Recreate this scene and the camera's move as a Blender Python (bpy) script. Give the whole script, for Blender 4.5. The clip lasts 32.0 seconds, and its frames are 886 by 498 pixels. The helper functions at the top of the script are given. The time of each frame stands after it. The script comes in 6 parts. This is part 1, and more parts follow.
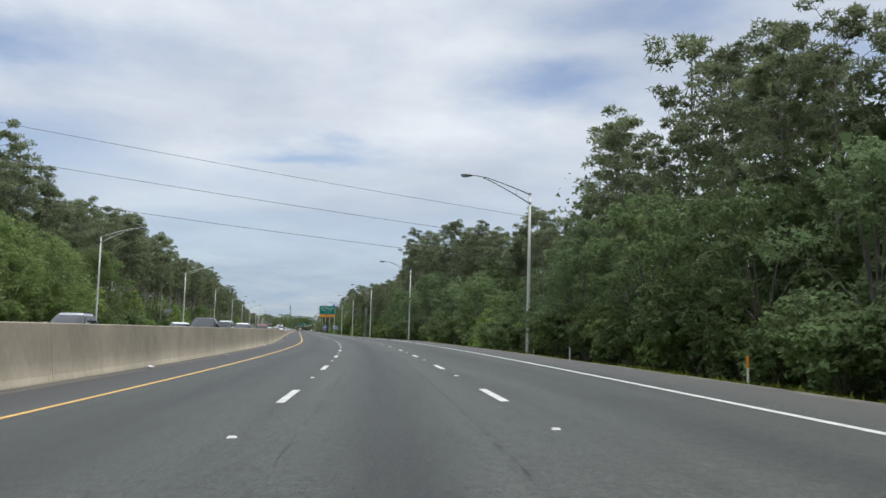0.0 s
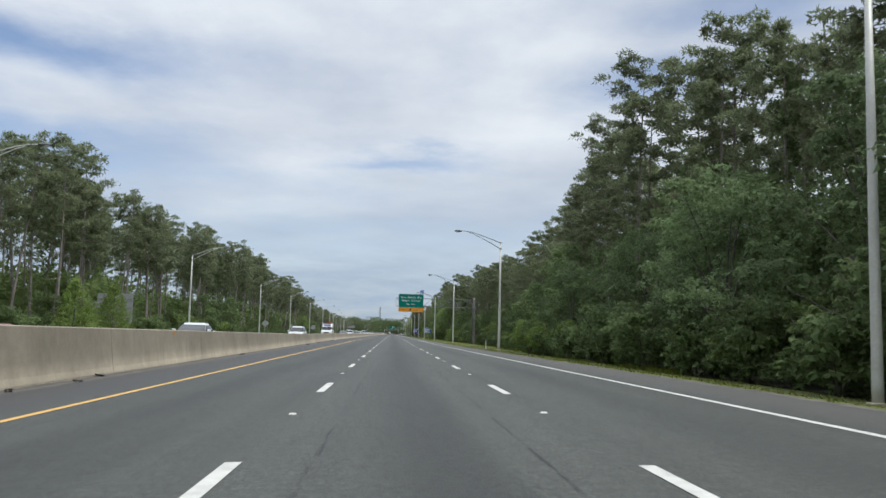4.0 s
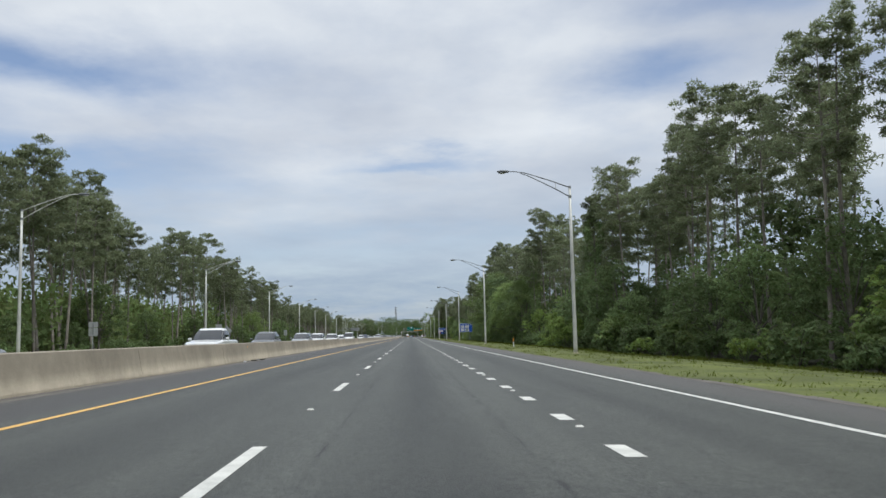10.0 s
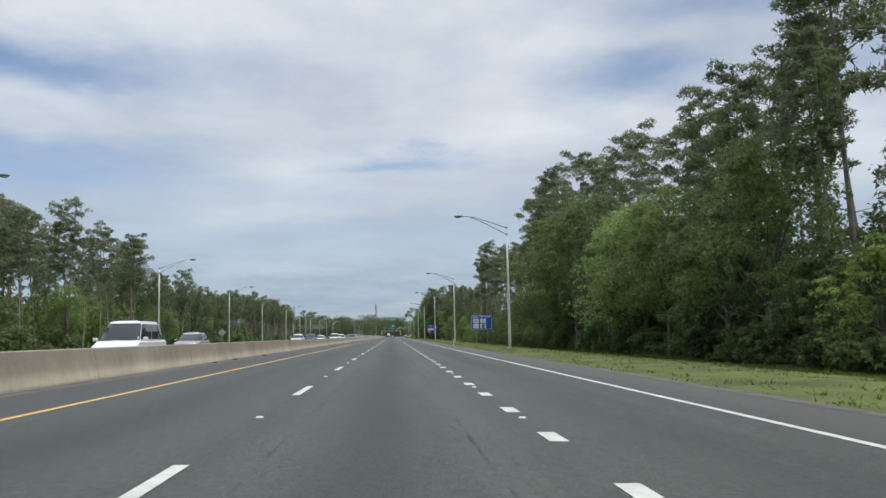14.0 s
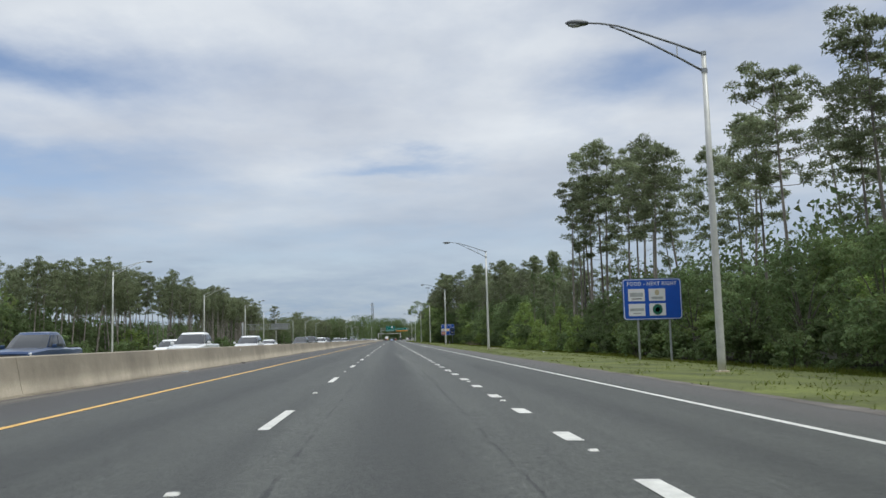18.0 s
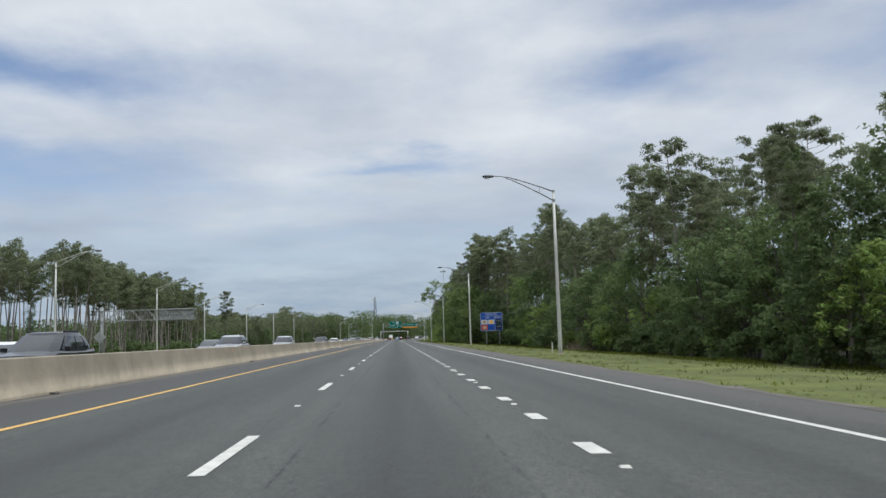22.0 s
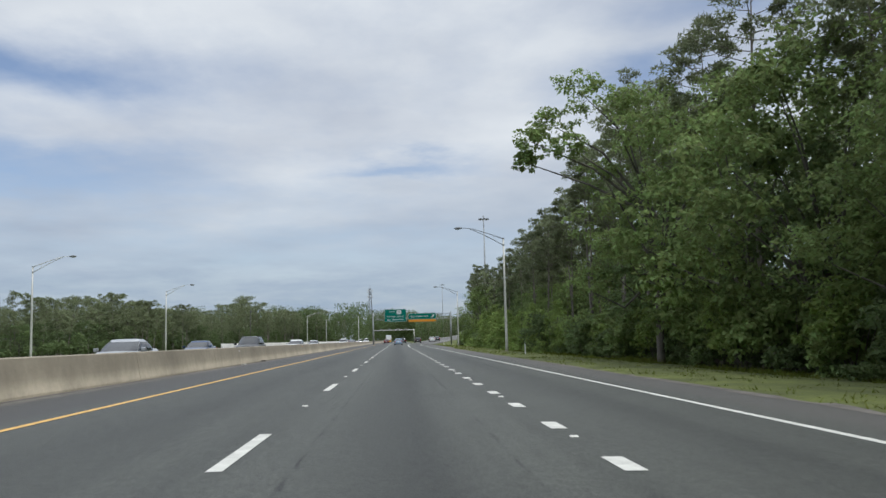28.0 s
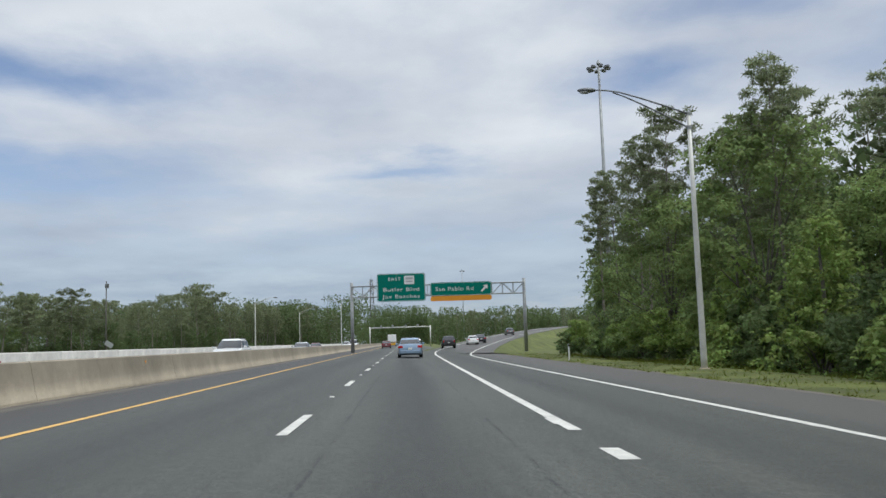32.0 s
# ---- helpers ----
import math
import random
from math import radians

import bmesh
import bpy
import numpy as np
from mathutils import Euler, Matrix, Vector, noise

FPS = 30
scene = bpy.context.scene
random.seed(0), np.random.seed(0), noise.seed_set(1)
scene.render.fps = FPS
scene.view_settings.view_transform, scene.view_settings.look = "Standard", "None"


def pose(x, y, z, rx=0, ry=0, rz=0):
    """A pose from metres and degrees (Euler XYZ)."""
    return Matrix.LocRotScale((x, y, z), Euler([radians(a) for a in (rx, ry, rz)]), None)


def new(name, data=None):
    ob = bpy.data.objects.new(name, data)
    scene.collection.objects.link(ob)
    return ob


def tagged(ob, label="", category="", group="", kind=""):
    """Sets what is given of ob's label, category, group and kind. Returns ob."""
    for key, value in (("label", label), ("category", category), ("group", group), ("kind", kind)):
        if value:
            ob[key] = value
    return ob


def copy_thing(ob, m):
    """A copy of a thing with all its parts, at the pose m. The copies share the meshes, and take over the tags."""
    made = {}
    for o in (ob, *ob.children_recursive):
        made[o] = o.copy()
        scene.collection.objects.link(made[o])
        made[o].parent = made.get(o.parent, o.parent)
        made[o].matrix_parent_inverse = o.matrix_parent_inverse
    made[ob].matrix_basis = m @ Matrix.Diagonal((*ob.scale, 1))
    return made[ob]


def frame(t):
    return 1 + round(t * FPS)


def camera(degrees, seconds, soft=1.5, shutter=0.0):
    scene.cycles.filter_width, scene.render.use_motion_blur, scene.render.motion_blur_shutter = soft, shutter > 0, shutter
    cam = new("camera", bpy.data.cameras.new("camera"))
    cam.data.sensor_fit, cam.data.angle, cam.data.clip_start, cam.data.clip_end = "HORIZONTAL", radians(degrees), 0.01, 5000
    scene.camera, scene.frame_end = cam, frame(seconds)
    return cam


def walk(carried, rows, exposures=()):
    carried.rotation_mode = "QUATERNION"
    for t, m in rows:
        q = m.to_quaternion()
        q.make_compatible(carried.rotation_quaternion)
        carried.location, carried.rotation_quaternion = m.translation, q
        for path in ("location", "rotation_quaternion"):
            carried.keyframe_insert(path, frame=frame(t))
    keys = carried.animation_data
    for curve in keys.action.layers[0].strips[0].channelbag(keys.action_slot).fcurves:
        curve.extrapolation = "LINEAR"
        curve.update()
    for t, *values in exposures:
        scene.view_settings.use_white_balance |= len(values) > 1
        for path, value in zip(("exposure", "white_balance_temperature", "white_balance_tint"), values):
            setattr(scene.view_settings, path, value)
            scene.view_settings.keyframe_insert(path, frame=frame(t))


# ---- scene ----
FOV = 54.74
cam = camera(FOV, 32.0, soft=1.5, shutter=0.05)
EYE = 1.123
PATH = [
    (0, -5.579, 27.997, -9.56, 5.64, -1.46), (1, -3.046, 57.917, -8.29, 5.65, -1.75), (2, -1.111, 87.889, -6.95, 5.78, -1.84),
    (3, -0.068, 117.331, -5.31, 5.77, -1.75), (4, 0.223, 146.997, -3.4, 5.73, -1.46), (5, 0.126, 176.703, -2.84, 5.69, -1.13),
    (6, 0.054, 206.474, -2.35, 5.68, -0.68), (7, 0.123, 236.586, -2.05, 5.82, 0.36), (8, 0.252, 267.489, -2.1, 5.74, 1.33),
    (9, 0.324, 298.006, -2.06, 5.63, 1.3), (10, 0.459, 328.499, -2.15, 5.75, 1.27), (11, 0.59, 359.506, -2.18, 5.78, 1.24),
    (12, 0.671, 390.377, -2.68, 5.74, 1.19), (13, 0.796, 421.248, -2.85, 5.94, 1.17), (14, 0.776, 451.616, -3.35, 5.71, 1.23),
    (15, 0.739, 483.39, -3.43, 5.74, 1.34), (16, 0.697, 515.427, -3.42, 5.82, 1.46), (17, 0.644, 547.458, -3.42, 5.89, 1.55),
    (18, 0.529, 579.372, -3.45, 5.92, 1.5), (19, 0.519, 610.985, -3.44, 5.98, 1.34), (20, 0.614, 642.01, -3.16, 5.93, 1.59),
    (21, 0.589, 673.459, -3.02, 5.87, 1.63), (22, 0.604, 705.016, -3.1, 5.84, 1.82), (23, 0.513, 735.649, -3.45, 5.75, 1.54),
    (24, 0.475, 769.188, -3.49, 5.74, 1.6), (25, 0.55, 801.908, -3.28, 6.04, 1.51), (26, 0.543, 834.531, -3.19, 6.06, 1.49),
    (27, 0.522, 867.14, -3.14, 6.03, 1.48), (28, 0.505, 899.818, -3.07, 5.99, 1.48), (29, 0.519, 932.871, -2.92, 5.86, 1.5),
    (30, 0.444, 965.731, -2.77, 5.87, 1.32), (31, 0.467, 998.417, -2.59, 6.14, 1.88), (32, 0.436, 1030.733, -2.57, 6.12, 1.8),
]
walk(cam, [(t, pose(x, y, EYE, 90 + pitch, roll, yaw)) for t, x, y, yaw, pitch, roll in PATH],
     exposures=[(0, 0.34, 6180, 4), (3, 0.34, 6180, 4), (8, 0.27, 6180, 4), (32, 0.20, 6180, 4)])

# ---- light: bright overcast, brightest overhead, with a weak wide sun behind it from the right ----
SUN_EL, SUN_AZ = 63, 126   # degrees; azimuth clockwise from the road's heading
sun = bpy.data.lights.new("sun", "SUN")
sun.energy, sun.angle, sun.color = 1.8, radians(16), (1.0, 0.96, 0.9)
sun_ob = new("sun", sun)
sun_ob.rotation_euler = (radians(90 - SUN_EL), 0, radians(180 - SUN_AZ))


def build_world():
    world = bpy.data.worlds.new("sky")
    scene.world = world
    world.use_nodes = True
    nt = world.node_tree
    nt.nodes.clear()
    N, L = nt.nodes.new, nt.links.new

    def math_node(op, a, b=None, c=None):
        n = N("ShaderNodeMath")
        n.operation = op
        for i, v in enumerate((a, b, c)):
            if v is None:
                continue
            if isinstance(v, (int, float)):
                n.inputs[i].default_value = v
            else:
                L(v, n.inputs[i])
        return n.outputs[0]

    tc = N("ShaderNodeTexCoord")
    sep = N("ShaderNodeSeparateXYZ")
    L(tc.outputs["Generated"], sep.inputs[0])
    x, y, z = sep.outputs
    az0 = math_node("MULTIPLY", math_node("ARCTAN2", x, y), 57.2958)
    el0 = math_node("MULTIPLY", math_node("ARCSINE", z), 57.2958)
    # cloud plane coordinates
    zz = math_node("ADD", math_node("MAXIMUM", z, 0.0), 0.12)
    comb = N("ShaderNodeCombineXYZ")
    L(math_node("DIVIDE", x, zz), comb.inputs[0])
    L(math_node("DIVIDE", y, zz), comb.inputs[1])

    def noise_node(scale, detail, rough, off=(0, 0, 0), stretch=(1, 1, 1)):
        mp = N("ShaderNodeMapping")
        mp.inputs["Location"].default_value, mp.inputs["Scale"].default_value = off, stretch
        L(comb.outputs[0], mp.inputs[0])
        n = N("ShaderNodeTexNoise")
        n.inputs["Scale"].default_value, n.inputs["Detail"].default_value, n.inputs["Roughness"].default_value = scale, detail, rough
        L(mp.outputs[0], n.inputs["Vector"])
        return n.outputs["Fac"]

    warp = noise_node(1.6, 5, 0.55, (3.1, 1.7, 0))
    warp2 = noise_node(2.1, 5, 0.55, (7.7, 4.2, 0))
    az = math_node("ADD", az0, math_node("MULTIPLY", math_node("SUBTRACT", warp, 0.5), 14))
    el = math_node("ADD", el0, math_node("MULTIPLY", math_node("SUBTRACT", warp2, 0.5), 5))
    # openings in the cloud: azimuth, elevation, half widths, depth
    total = None
    for a, e, wa, we, amount in ((-23, 17.2, 11, 1.9, 0.9), (-23, 10.8, 11, 1.6, 0.85), (1.0, 11.5, 4.5, 0.55, 0.65), (16.5, 16.8, 4.0, 1.7, 0.8),
                                 (22, 21, 7, 1.6, 0.7), (-34, 14, 9, 2.5, 0.7), (37, 17, 9, 2.5, 0.6), (-3, 6.0, 22, 1.6, 0.35), (2, 27, 9, 2.0, 0.6), (-30, 29, 9, 2.2, 0.6)):
        q = math_node("ADD", math_node("POWER", math_node("DIVIDE", math_node("SUBTRACT", az, a), wa), 2.0),
                      math_node("POWER", math_node("DIVIDE", math_node("SUBTRACT", el, e), we), 2.0))
        gauss = math_node("MULTIPLY", math_node("EXPONENT", math_node("MULTIPLY", q, -1.0)), amount)
        total = gauss if total is None else math_node("MAXIMUM", total, gauss)
    streaks = noise_node(0.8, 6, 0.55, (0.4, 2.0, 0), (1.0, 0.8, 1))
    ramp = N("ShaderNodeMapRange")
    ramp.inputs["From Min"].default_value, ramp.inputs["From Max"].default_value = 0.40, 0.66
    ramp.inputs["To Min"].default_value, ramp.inputs["To Max"].default_value = 0.0, 0.22
    L(streaks, ramp.inputs["Value"])
    # low haze band stays bluish grey
    low = N("ShaderNodeMapRange")
    low.inputs["From Min"].default_value, low.inputs["From Max"].default_value = 2.0, 11.0
    low.inputs["To Min"].default_value, low.inputs["To Max"].default_value = 0.12, 0.0
    L(el0, low.inputs["Value"])
    wisps = noise_node(3.4, 8, 0.62, (5.3, 1.1, 0), (1.0, 0.75, 1))
    clear = math_node("ADD", math_node("MAXIMUM", total, low.outputs[0]), math_node("MULTIPLY", ramp.outputs[0], 0.6))
    clear = math_node("MAXIMUM", math_node("ADD", clear, math_node("MULTIPLY", math_node("SUBTRACT", wisps, 0.52), 0.7)), 0.0)
    cover = math_node("SUBTRACT", 1.0, math_node("MINIMUM", clear, 0.97))
    sky = N("ShaderNodeTexSky")
    sky.sky_type, sky.sun_disc = "NISHITA", False
    sky.sun_elevation, sky.sun_rotation = radians(SUN_EL), radians(SUN_AZ)
    sky.air_density, sky.dust_density, sky.ozone_density = 1.0, 0.4, 1.4
    b1 = N("ShaderNodeBackground")
    b1.inputs["Strength"].default_value = 0.10
    tintn = N("ShaderNodeMix")
    tintn.data_type, tintn.blend_type = "RGBA", "MULTIPLY"
    tintn.inputs["Factor"].default_value = 1.0
    tintn.inputs["B"].default_value = (1.14, 1.0, 1.02, 1)
    L(sky.outputs[0], tintn.inputs["A"])
    L(tintn.outputs["Result"], b1.inputs["Color"])
    b2 = N("ShaderNodeBackground")
    grain = noise_node(1.1, 5, 0.5, (9, 3, 0))
    cr = N("ShaderNodeMix")
    cr.data_type = "RGBA"
    cr.inputs["A"].default_value, cr.inputs["B"].default_value = (0.45, 0.47, 0.55, 1), (0.715, 0.71, 0.745, 1)
    gr = N("ShaderNodeMapRange")
    gr.inputs["From Min"].default_value, gr.inputs["From Max"].default_value = 0.3, 0.68
    L(grain, gr.inputs["Value"])
    L(gr.outputs[0], cr.inputs["Factor"])
    hz = N("ShaderNodeMapRange")
    hz.inputs["From Min"].default_value, hz.inputs["From Max"].default_value = 1.0, 13.0
    hz.inputs["To Min"].default_value, hz.inputs["To Max"].default_value = 0.85, 0.0
    L(math_node("ADD", el0, math_node("MULTIPLY", math_node("SUBTRACT", warp2, 0.5), 5.0)), hz.inputs["Value"])
    hm = N("ShaderNodeMix")
    hm.data_type = "RGBA"
    hm.inputs["B"].default_value = (0.262, 0.338, 0.452, 1)
    L(hz.outputs[0], hm.inputs["Factor"])
    L(cr.outputs["Result"], hm.inputs["A"])
    L(hm.outputs["Result"], b2.inputs["Color"])
    # an overcast sky is far brighter overhead than near the horizon
    up = N("ShaderNodeMapRange")
    up.inputs["From Min"].default_value, up.inputs["From Max"].default_value = 22.0, 42.0
    up.inputs["To Min"].default_value, up.inputs["To Max"].default_value = 0.96, 1.72
    L(el0, up.inputs["Value"])
    L(up.outputs[0], b2.inputs["Strength"])
    mix = N("ShaderNodeMixShader")
    L(cover, mix.inputs[0])
    L(b1.outputs[0], mix.inputs[1])
    L(b2.outputs[0], mix.inputs[2])
    out = N("ShaderNodeOutputWorld")
    L(mix.outputs[0], out.inputs["Surface"])


build_world()

# ---- materials ----
def material(name, color, rough=0.6, metal=0.0, var=0.25, scale=3.0, bump=0.15, bump_scale=40.0, island=0.0, spec=0.5, random_obj=0.0, trans=0.0, coat=0.0, fine=30.0):
    m = bpy.data.materials.new(name)
    m.use_nodes = True
    nt = m.node_tree
    N, L = nt.nodes.new, nt.links.new
    b = nt.nodes["Principled BSDF"]
    b.inputs["Roughness"].default_value, b.inputs["Metallic"].default_value = rough, metal
    b.inputs["Specular IOR Level"].default_value = spec
    b.inputs["Coat Weight"].default_value = coat
    b.inputs["Coat Roughness"].default_value = 0.06
    tc = N("ShaderNodeTexCoord")
    hsv = N("ShaderNodeHueSaturation")
    hsv.inputs["Color"].default_value = (*color, 1)
    value = None
    for sc, amount in ((scale, var), (fine, var * 0.6)):
        if amount <= 0:
            continue
        n = N("ShaderNodeTexNoise")
        n.inputs["Scale"].default_value, n.inputs["Detail"].default_value = sc, 4
        L(tc.outputs["Object"], n.inputs["Vector"])
        mr = N("ShaderNodeMapRange")
        mr.inputs["From Min"].default_value, mr.inputs["From Max"].default_value = 0.3, 0.7
        mr.inputs["To Min"].default_value, mr.inputs["To Max"].default_value = 1 - amount, 1 + amount
        L(n.outputs["Fac"], mr.inputs["Value"])
        value = mr.outputs[0] if value is None else mul(nt, value, mr.outputs[0])
    for amount, node, socket in ((island, "ShaderNodeNewGeometry", "Random Per Island"), (random_obj, "ShaderNodeObjectInfo", "Random")):
        if amount <= 0:
            continue
        g = N(node)
        mr = N("ShaderNodeMapRange")
        mr.inputs["To Min"].default_value, mr.inputs["To Max"].default_value = 1 - amount, 1 + amount
        L(g.outputs[socket], mr.inputs["Value"])
        value = mr.outputs[0] if value is None else mul(nt, value, mr.outputs[0])
        if node == "ShaderNodeNewGeometry":
            hr = N("ShaderNodeMapRange")
            hr.inputs["To Min"].default_value, hr.inputs["To Max"].default_value = 0.475, 0.515
            L(g.outputs[socket], hr.inputs["Value"])
            L(hr.outputs[0], hsv.inputs["Hue"])
    if value is not None:
        L(value, hsv.inputs["Value"])
    L(hsv.outputs[0], b.inputs["Base Color"])
    if bump > 0:
        n = N("ShaderNodeTexNoise")
        n.inputs["Scale"].default_value, n.inputs["Detail"].default_value = bump_scale, 3
        L(tc.outputs["Object"], n.inputs["Vector"])
        bm_ = N("ShaderNodeBump")
        bm_.inputs["Strength"].default_value, bm_.inputs["Distance"].default_value = bump, 0.02
        L(n.outputs["Fac"], bm_.inputs["Height"])
        L(bm_.outputs[0], b.inputs["Normal"])
    if trans > 0:
        t = N("ShaderNodeBsdfTranslucent")
        L(hsv.outputs[0], t.inputs["Color"])
        mx = N("ShaderNodeMixShader")
        mx.inputs[0].default_value = trans
        L(b.outputs[0], mx.inputs[1])
        L(t.outputs[0], mx.inputs[2])
        L(mx.outputs[0], nt.nodes["Material Output"].inputs["Surface"])
    return m


def mul(nt, a, b):
    n = nt.nodes.new("ShaderNodeMath")
    n.operation = "MULTIPLY"
    for i, v in enumerate((a, b)):
        if isinstance(v, (int, float)):
            n.inputs[i].default_value = v
        else:
            nt.links.new(v, n.inputs[i])
    return n.outputs[0]


def asphalt_material(name, base, lanes, joints=(), dust=()):
    """Asphalt with aggregate, stains, and, along each lane, an oily middle and polished wheel tracks; UV: u metres across, v metres along."""
    m = material(name, base, 0.64, var=0.06, scale=0.4, bump=0.8, bump_scale=60, fine=38)
    nt = m.node_tree
    N, L = nt.nodes.new, nt.links.new
    b = nt.nodes["Principled BSDF"]
    old = b.inputs["Base Color"].links[0].from_socket
    uv = N("ShaderNodeUVMap")
    uv.uv_map = "road"
    sep = N("ShaderNodeSeparateXYZ")
    L(uv.outputs[0], sep.inputs[0])
    u = sep.outputs[0]

    def math_node(op, a, b_=None):
        n = N("ShaderNodeMath")
        n.operation = op
        for i, v in enumerate((a, b_)):
            if v is None:
                continue
            if isinstance(v, (int, float)):
                n.inputs[i].default_value = v
            else:
                L(v, n.inputs[i])
        return n.outputs[0]

    stretch = N("ShaderNodeMapping")
    stretch.inputs["Scale"].default_value = (1.6, 0.05, 1)
    L(uv.outputs[0], stretch.inputs[0])
    sn = N("ShaderNodeTexNoise")
    sn.inputs["Scale"].default_value, sn.inputs["Detail"].default_value = 1.0, 6
    L(stretch.outputs[0], sn.inputs["Vector"])
    uu = math_node("ADD", u, math_node("MULTIPLY", math_node("SUBTRACT", sn.outputs["Fac"], 0.5), 0.5))
    dark = 1.0
    for centre, width, amount in lanes:
        q = math_node("POWER", math_node("DIVIDE", math_node("SUBTRACT", uu, centre), width), 2.0)
        gauss = math_node("MULTIPLY", math_node("EXPONENT", math_node("MULTIPLY", q, -1.0)), amount)
        dark = math_node("ADD", dark, gauss)
    mr = N("ShaderNodeMapRange")
    mr.inputs["From Min"].default_value, mr.inputs["From Max"].default_value = 0.3, 0.7
    mr.inputs["To Min"].default_value, mr.inputs["To Max"].default_value = 0.80, 1.20
    L(sn.outputs["Fac"], mr.inputs["Value"])
    val = math_node("MULTIPLY", dark, mr.outputs[0])
    # aggregate grain at two sizes
    for sc, amount in ((6.0, 0.22), (15.0, 0.38), (34.0, 0.6)):
        gn = N("ShaderNodeTexNoise")
        gn.inputs["Scale"].default_value, gn.inputs["Detail"].default_value, gn.inputs["Roughness"].default_value = sc, 3, 0.7
        L(uv.outputs[0], gn.inputs["Vector"])
        gm = N("ShaderNodeMapRange")
        gm.inputs["From Min"].default_value, gm.inputs["From Max"].default_value = 0.32, 0.68
        gm.inputs["To Min"].default_value, gm.inputs["To Max"].default_value = 1 - amount, 1 + amount
        L(gn.outputs["Fac"], gm.inputs["Value"])
        val = math_node("MULTIPLY", val, gm.outputs[0])
    # pale scuffs along one wheel track, in patches
    sm = N("ShaderNodeMapping")
    sm.inputs["Scale"].default_value = (4.0, 0.9, 1)
    L(uv.outputs[0], sm.inputs[0])
    fn = N("ShaderNodeTexNoise")
    fn.inputs["Scale"].default_value, fn.inputs["Detail"].default_value, fn.inputs["Roughness"].default_value = 1.0, 8, 0.7
    L(sm.outputs[0], fn.inputs["Vector"])
    lm = N("ShaderNodeMapping")
    lm.inputs["Scale"].default_value = (0.0, 0.02, 1)
    L(uv.outputs[0], lm.inputs[0])
    ln_ = N("ShaderNodeTexNoise")
    ln_.inputs["Scale"].default_value, ln_.inputs["Detail"].default_value = 1.0, 2
    L(lm.outputs[0], ln_.inputs["Vector"])
    f1, f2 = N("ShaderNodeMapRange"), N("ShaderNodeMapRange")
    for node, lo, hi, src in ((f1, 0.46, 0.60, fn), (f2, 0.50, 0.60, ln_)):
        node.inputs["From Min"].default_value, node.inputs["From Max"].default_value = lo, hi
        L(src.outputs["Fac"], node.inputs["Value"])
    band = math_node("EXPONENT", math_node("MULTIPLY", math_node("POWER", math_node("DIVIDE", math_node("SUBTRACT", math_node("ADD", u, math_node("MULTIPLY", sep.outputs[1], 0.0183)), 12.79), 0.17), 2.0), -1.0))
    spot = math_node("EXPONENT", math_node("MULTIPLY", math_node("POWER", math_node("DIVIDE", math_node("SUBTRACT", sep.outputs[1], 638.0), 17.0), 2.0), -1.0))
    scuff = math_node("MULTIPLY", math_node("MULTIPLY", f1.outputs[0], math_node("MAXIMUM", math_node("MULTIPLY", f2.outputs[0], 0.25), spot)), band)
    val = math_node("ADD", val, math_node("MULTIPLY", scuff, 1.9))
    # thin wandering cracks
    cm = N("ShaderNodeMapping")
    cm.inputs["Scale"].default_value = (0.45, 0.07, 1)
    L(uv.outputs[0], cm.inputs[0])
    cn = N("ShaderNodeTexNoise")
    cn.inputs["Scale"].default_value, cn.inputs["Detail"].default_value, cn.inputs["Roughness"].default_value = 1.0, 9, 0.62
    L(cm.outputs[0], cn.inputs["Vector"])
    line = math_node("ABSOLUTE", math_node("SUBTRACT", cn.outputs["Fac"], 0.5))
    cr = N("ShaderNodeMapRange")
    cr.inputs["From Min"].default_value, cr.inputs["From Max"].default_value = 0.0, 0.004
    cr.inputs["To Min"].default_value, cr.inputs["To Max"].default_value = 0.62, 1.0
    L(line, cr.inputs["Value"])
    val = math_node("MULTIPLY", val, cr.outputs[0])
    # open longitudinal joints, crumbling in places
    jm = N("ShaderNodeMapping")
    jm.inputs["Scale"].default_value = (6.0, 0.8, 1)
    L(uv.outputs[0], jm.inputs[0])
    jn = N("ShaderNodeTexNoise")
    jn.inputs["Scale"].default_value, jn.inputs["Detail"].default_value, jn.inputs["Roughness"].default_value = 1.0, 8, 0.7
    L(jm.outputs[0], jn.inputs["Vector"])
    wob = math_node("ADD", u, math_node("MULTIPLY", math_node("SUBTRACT", jn.outputs["Fac"], 0.5), 0.16))
    for c in joints:
        away = math_node("ABSOLUTE", math_node("SUBTRACT", wob, c))
        jr = N("ShaderNodeMapRange")
        jr.inputs["From Min"].default_value, jr.inputs["From Max"].default_value = 0.008, 0.03
        jr.inputs["To Min"].default_value, jr.inputs["To Max"].default_value = 0.75, 0.0
        L(away, jr.inputs["Value"])
        gate = N("ShaderNodeMapRange")
        gate.inputs["From Min"].default_value, gate.inputs["From Max"].default_value = 0.45, 0.58
        L(fn.outputs["Fac"], gate.inputs["Value"])
        val = math_node("MULTIPLY", val, math_node("SUBTRACT", 1.0, math_node("MULTIPLY", jr.outputs[0], gate.outputs[0])))
    mx = N("ShaderNodeMix")
    mx.data_type, mx.blend_type = "RGBA", "MULTIPLY"
    mx.inputs["Factor"].default_value = 1.0
    L(old, mx.inputs["A"])
    cc = N("ShaderNodeCombineColor")
    for i in range(3):
        L(val, cc.inputs[i])
    L(cc.outputs[0], mx.inputs["B"])
    last = mx.outputs["Result"]
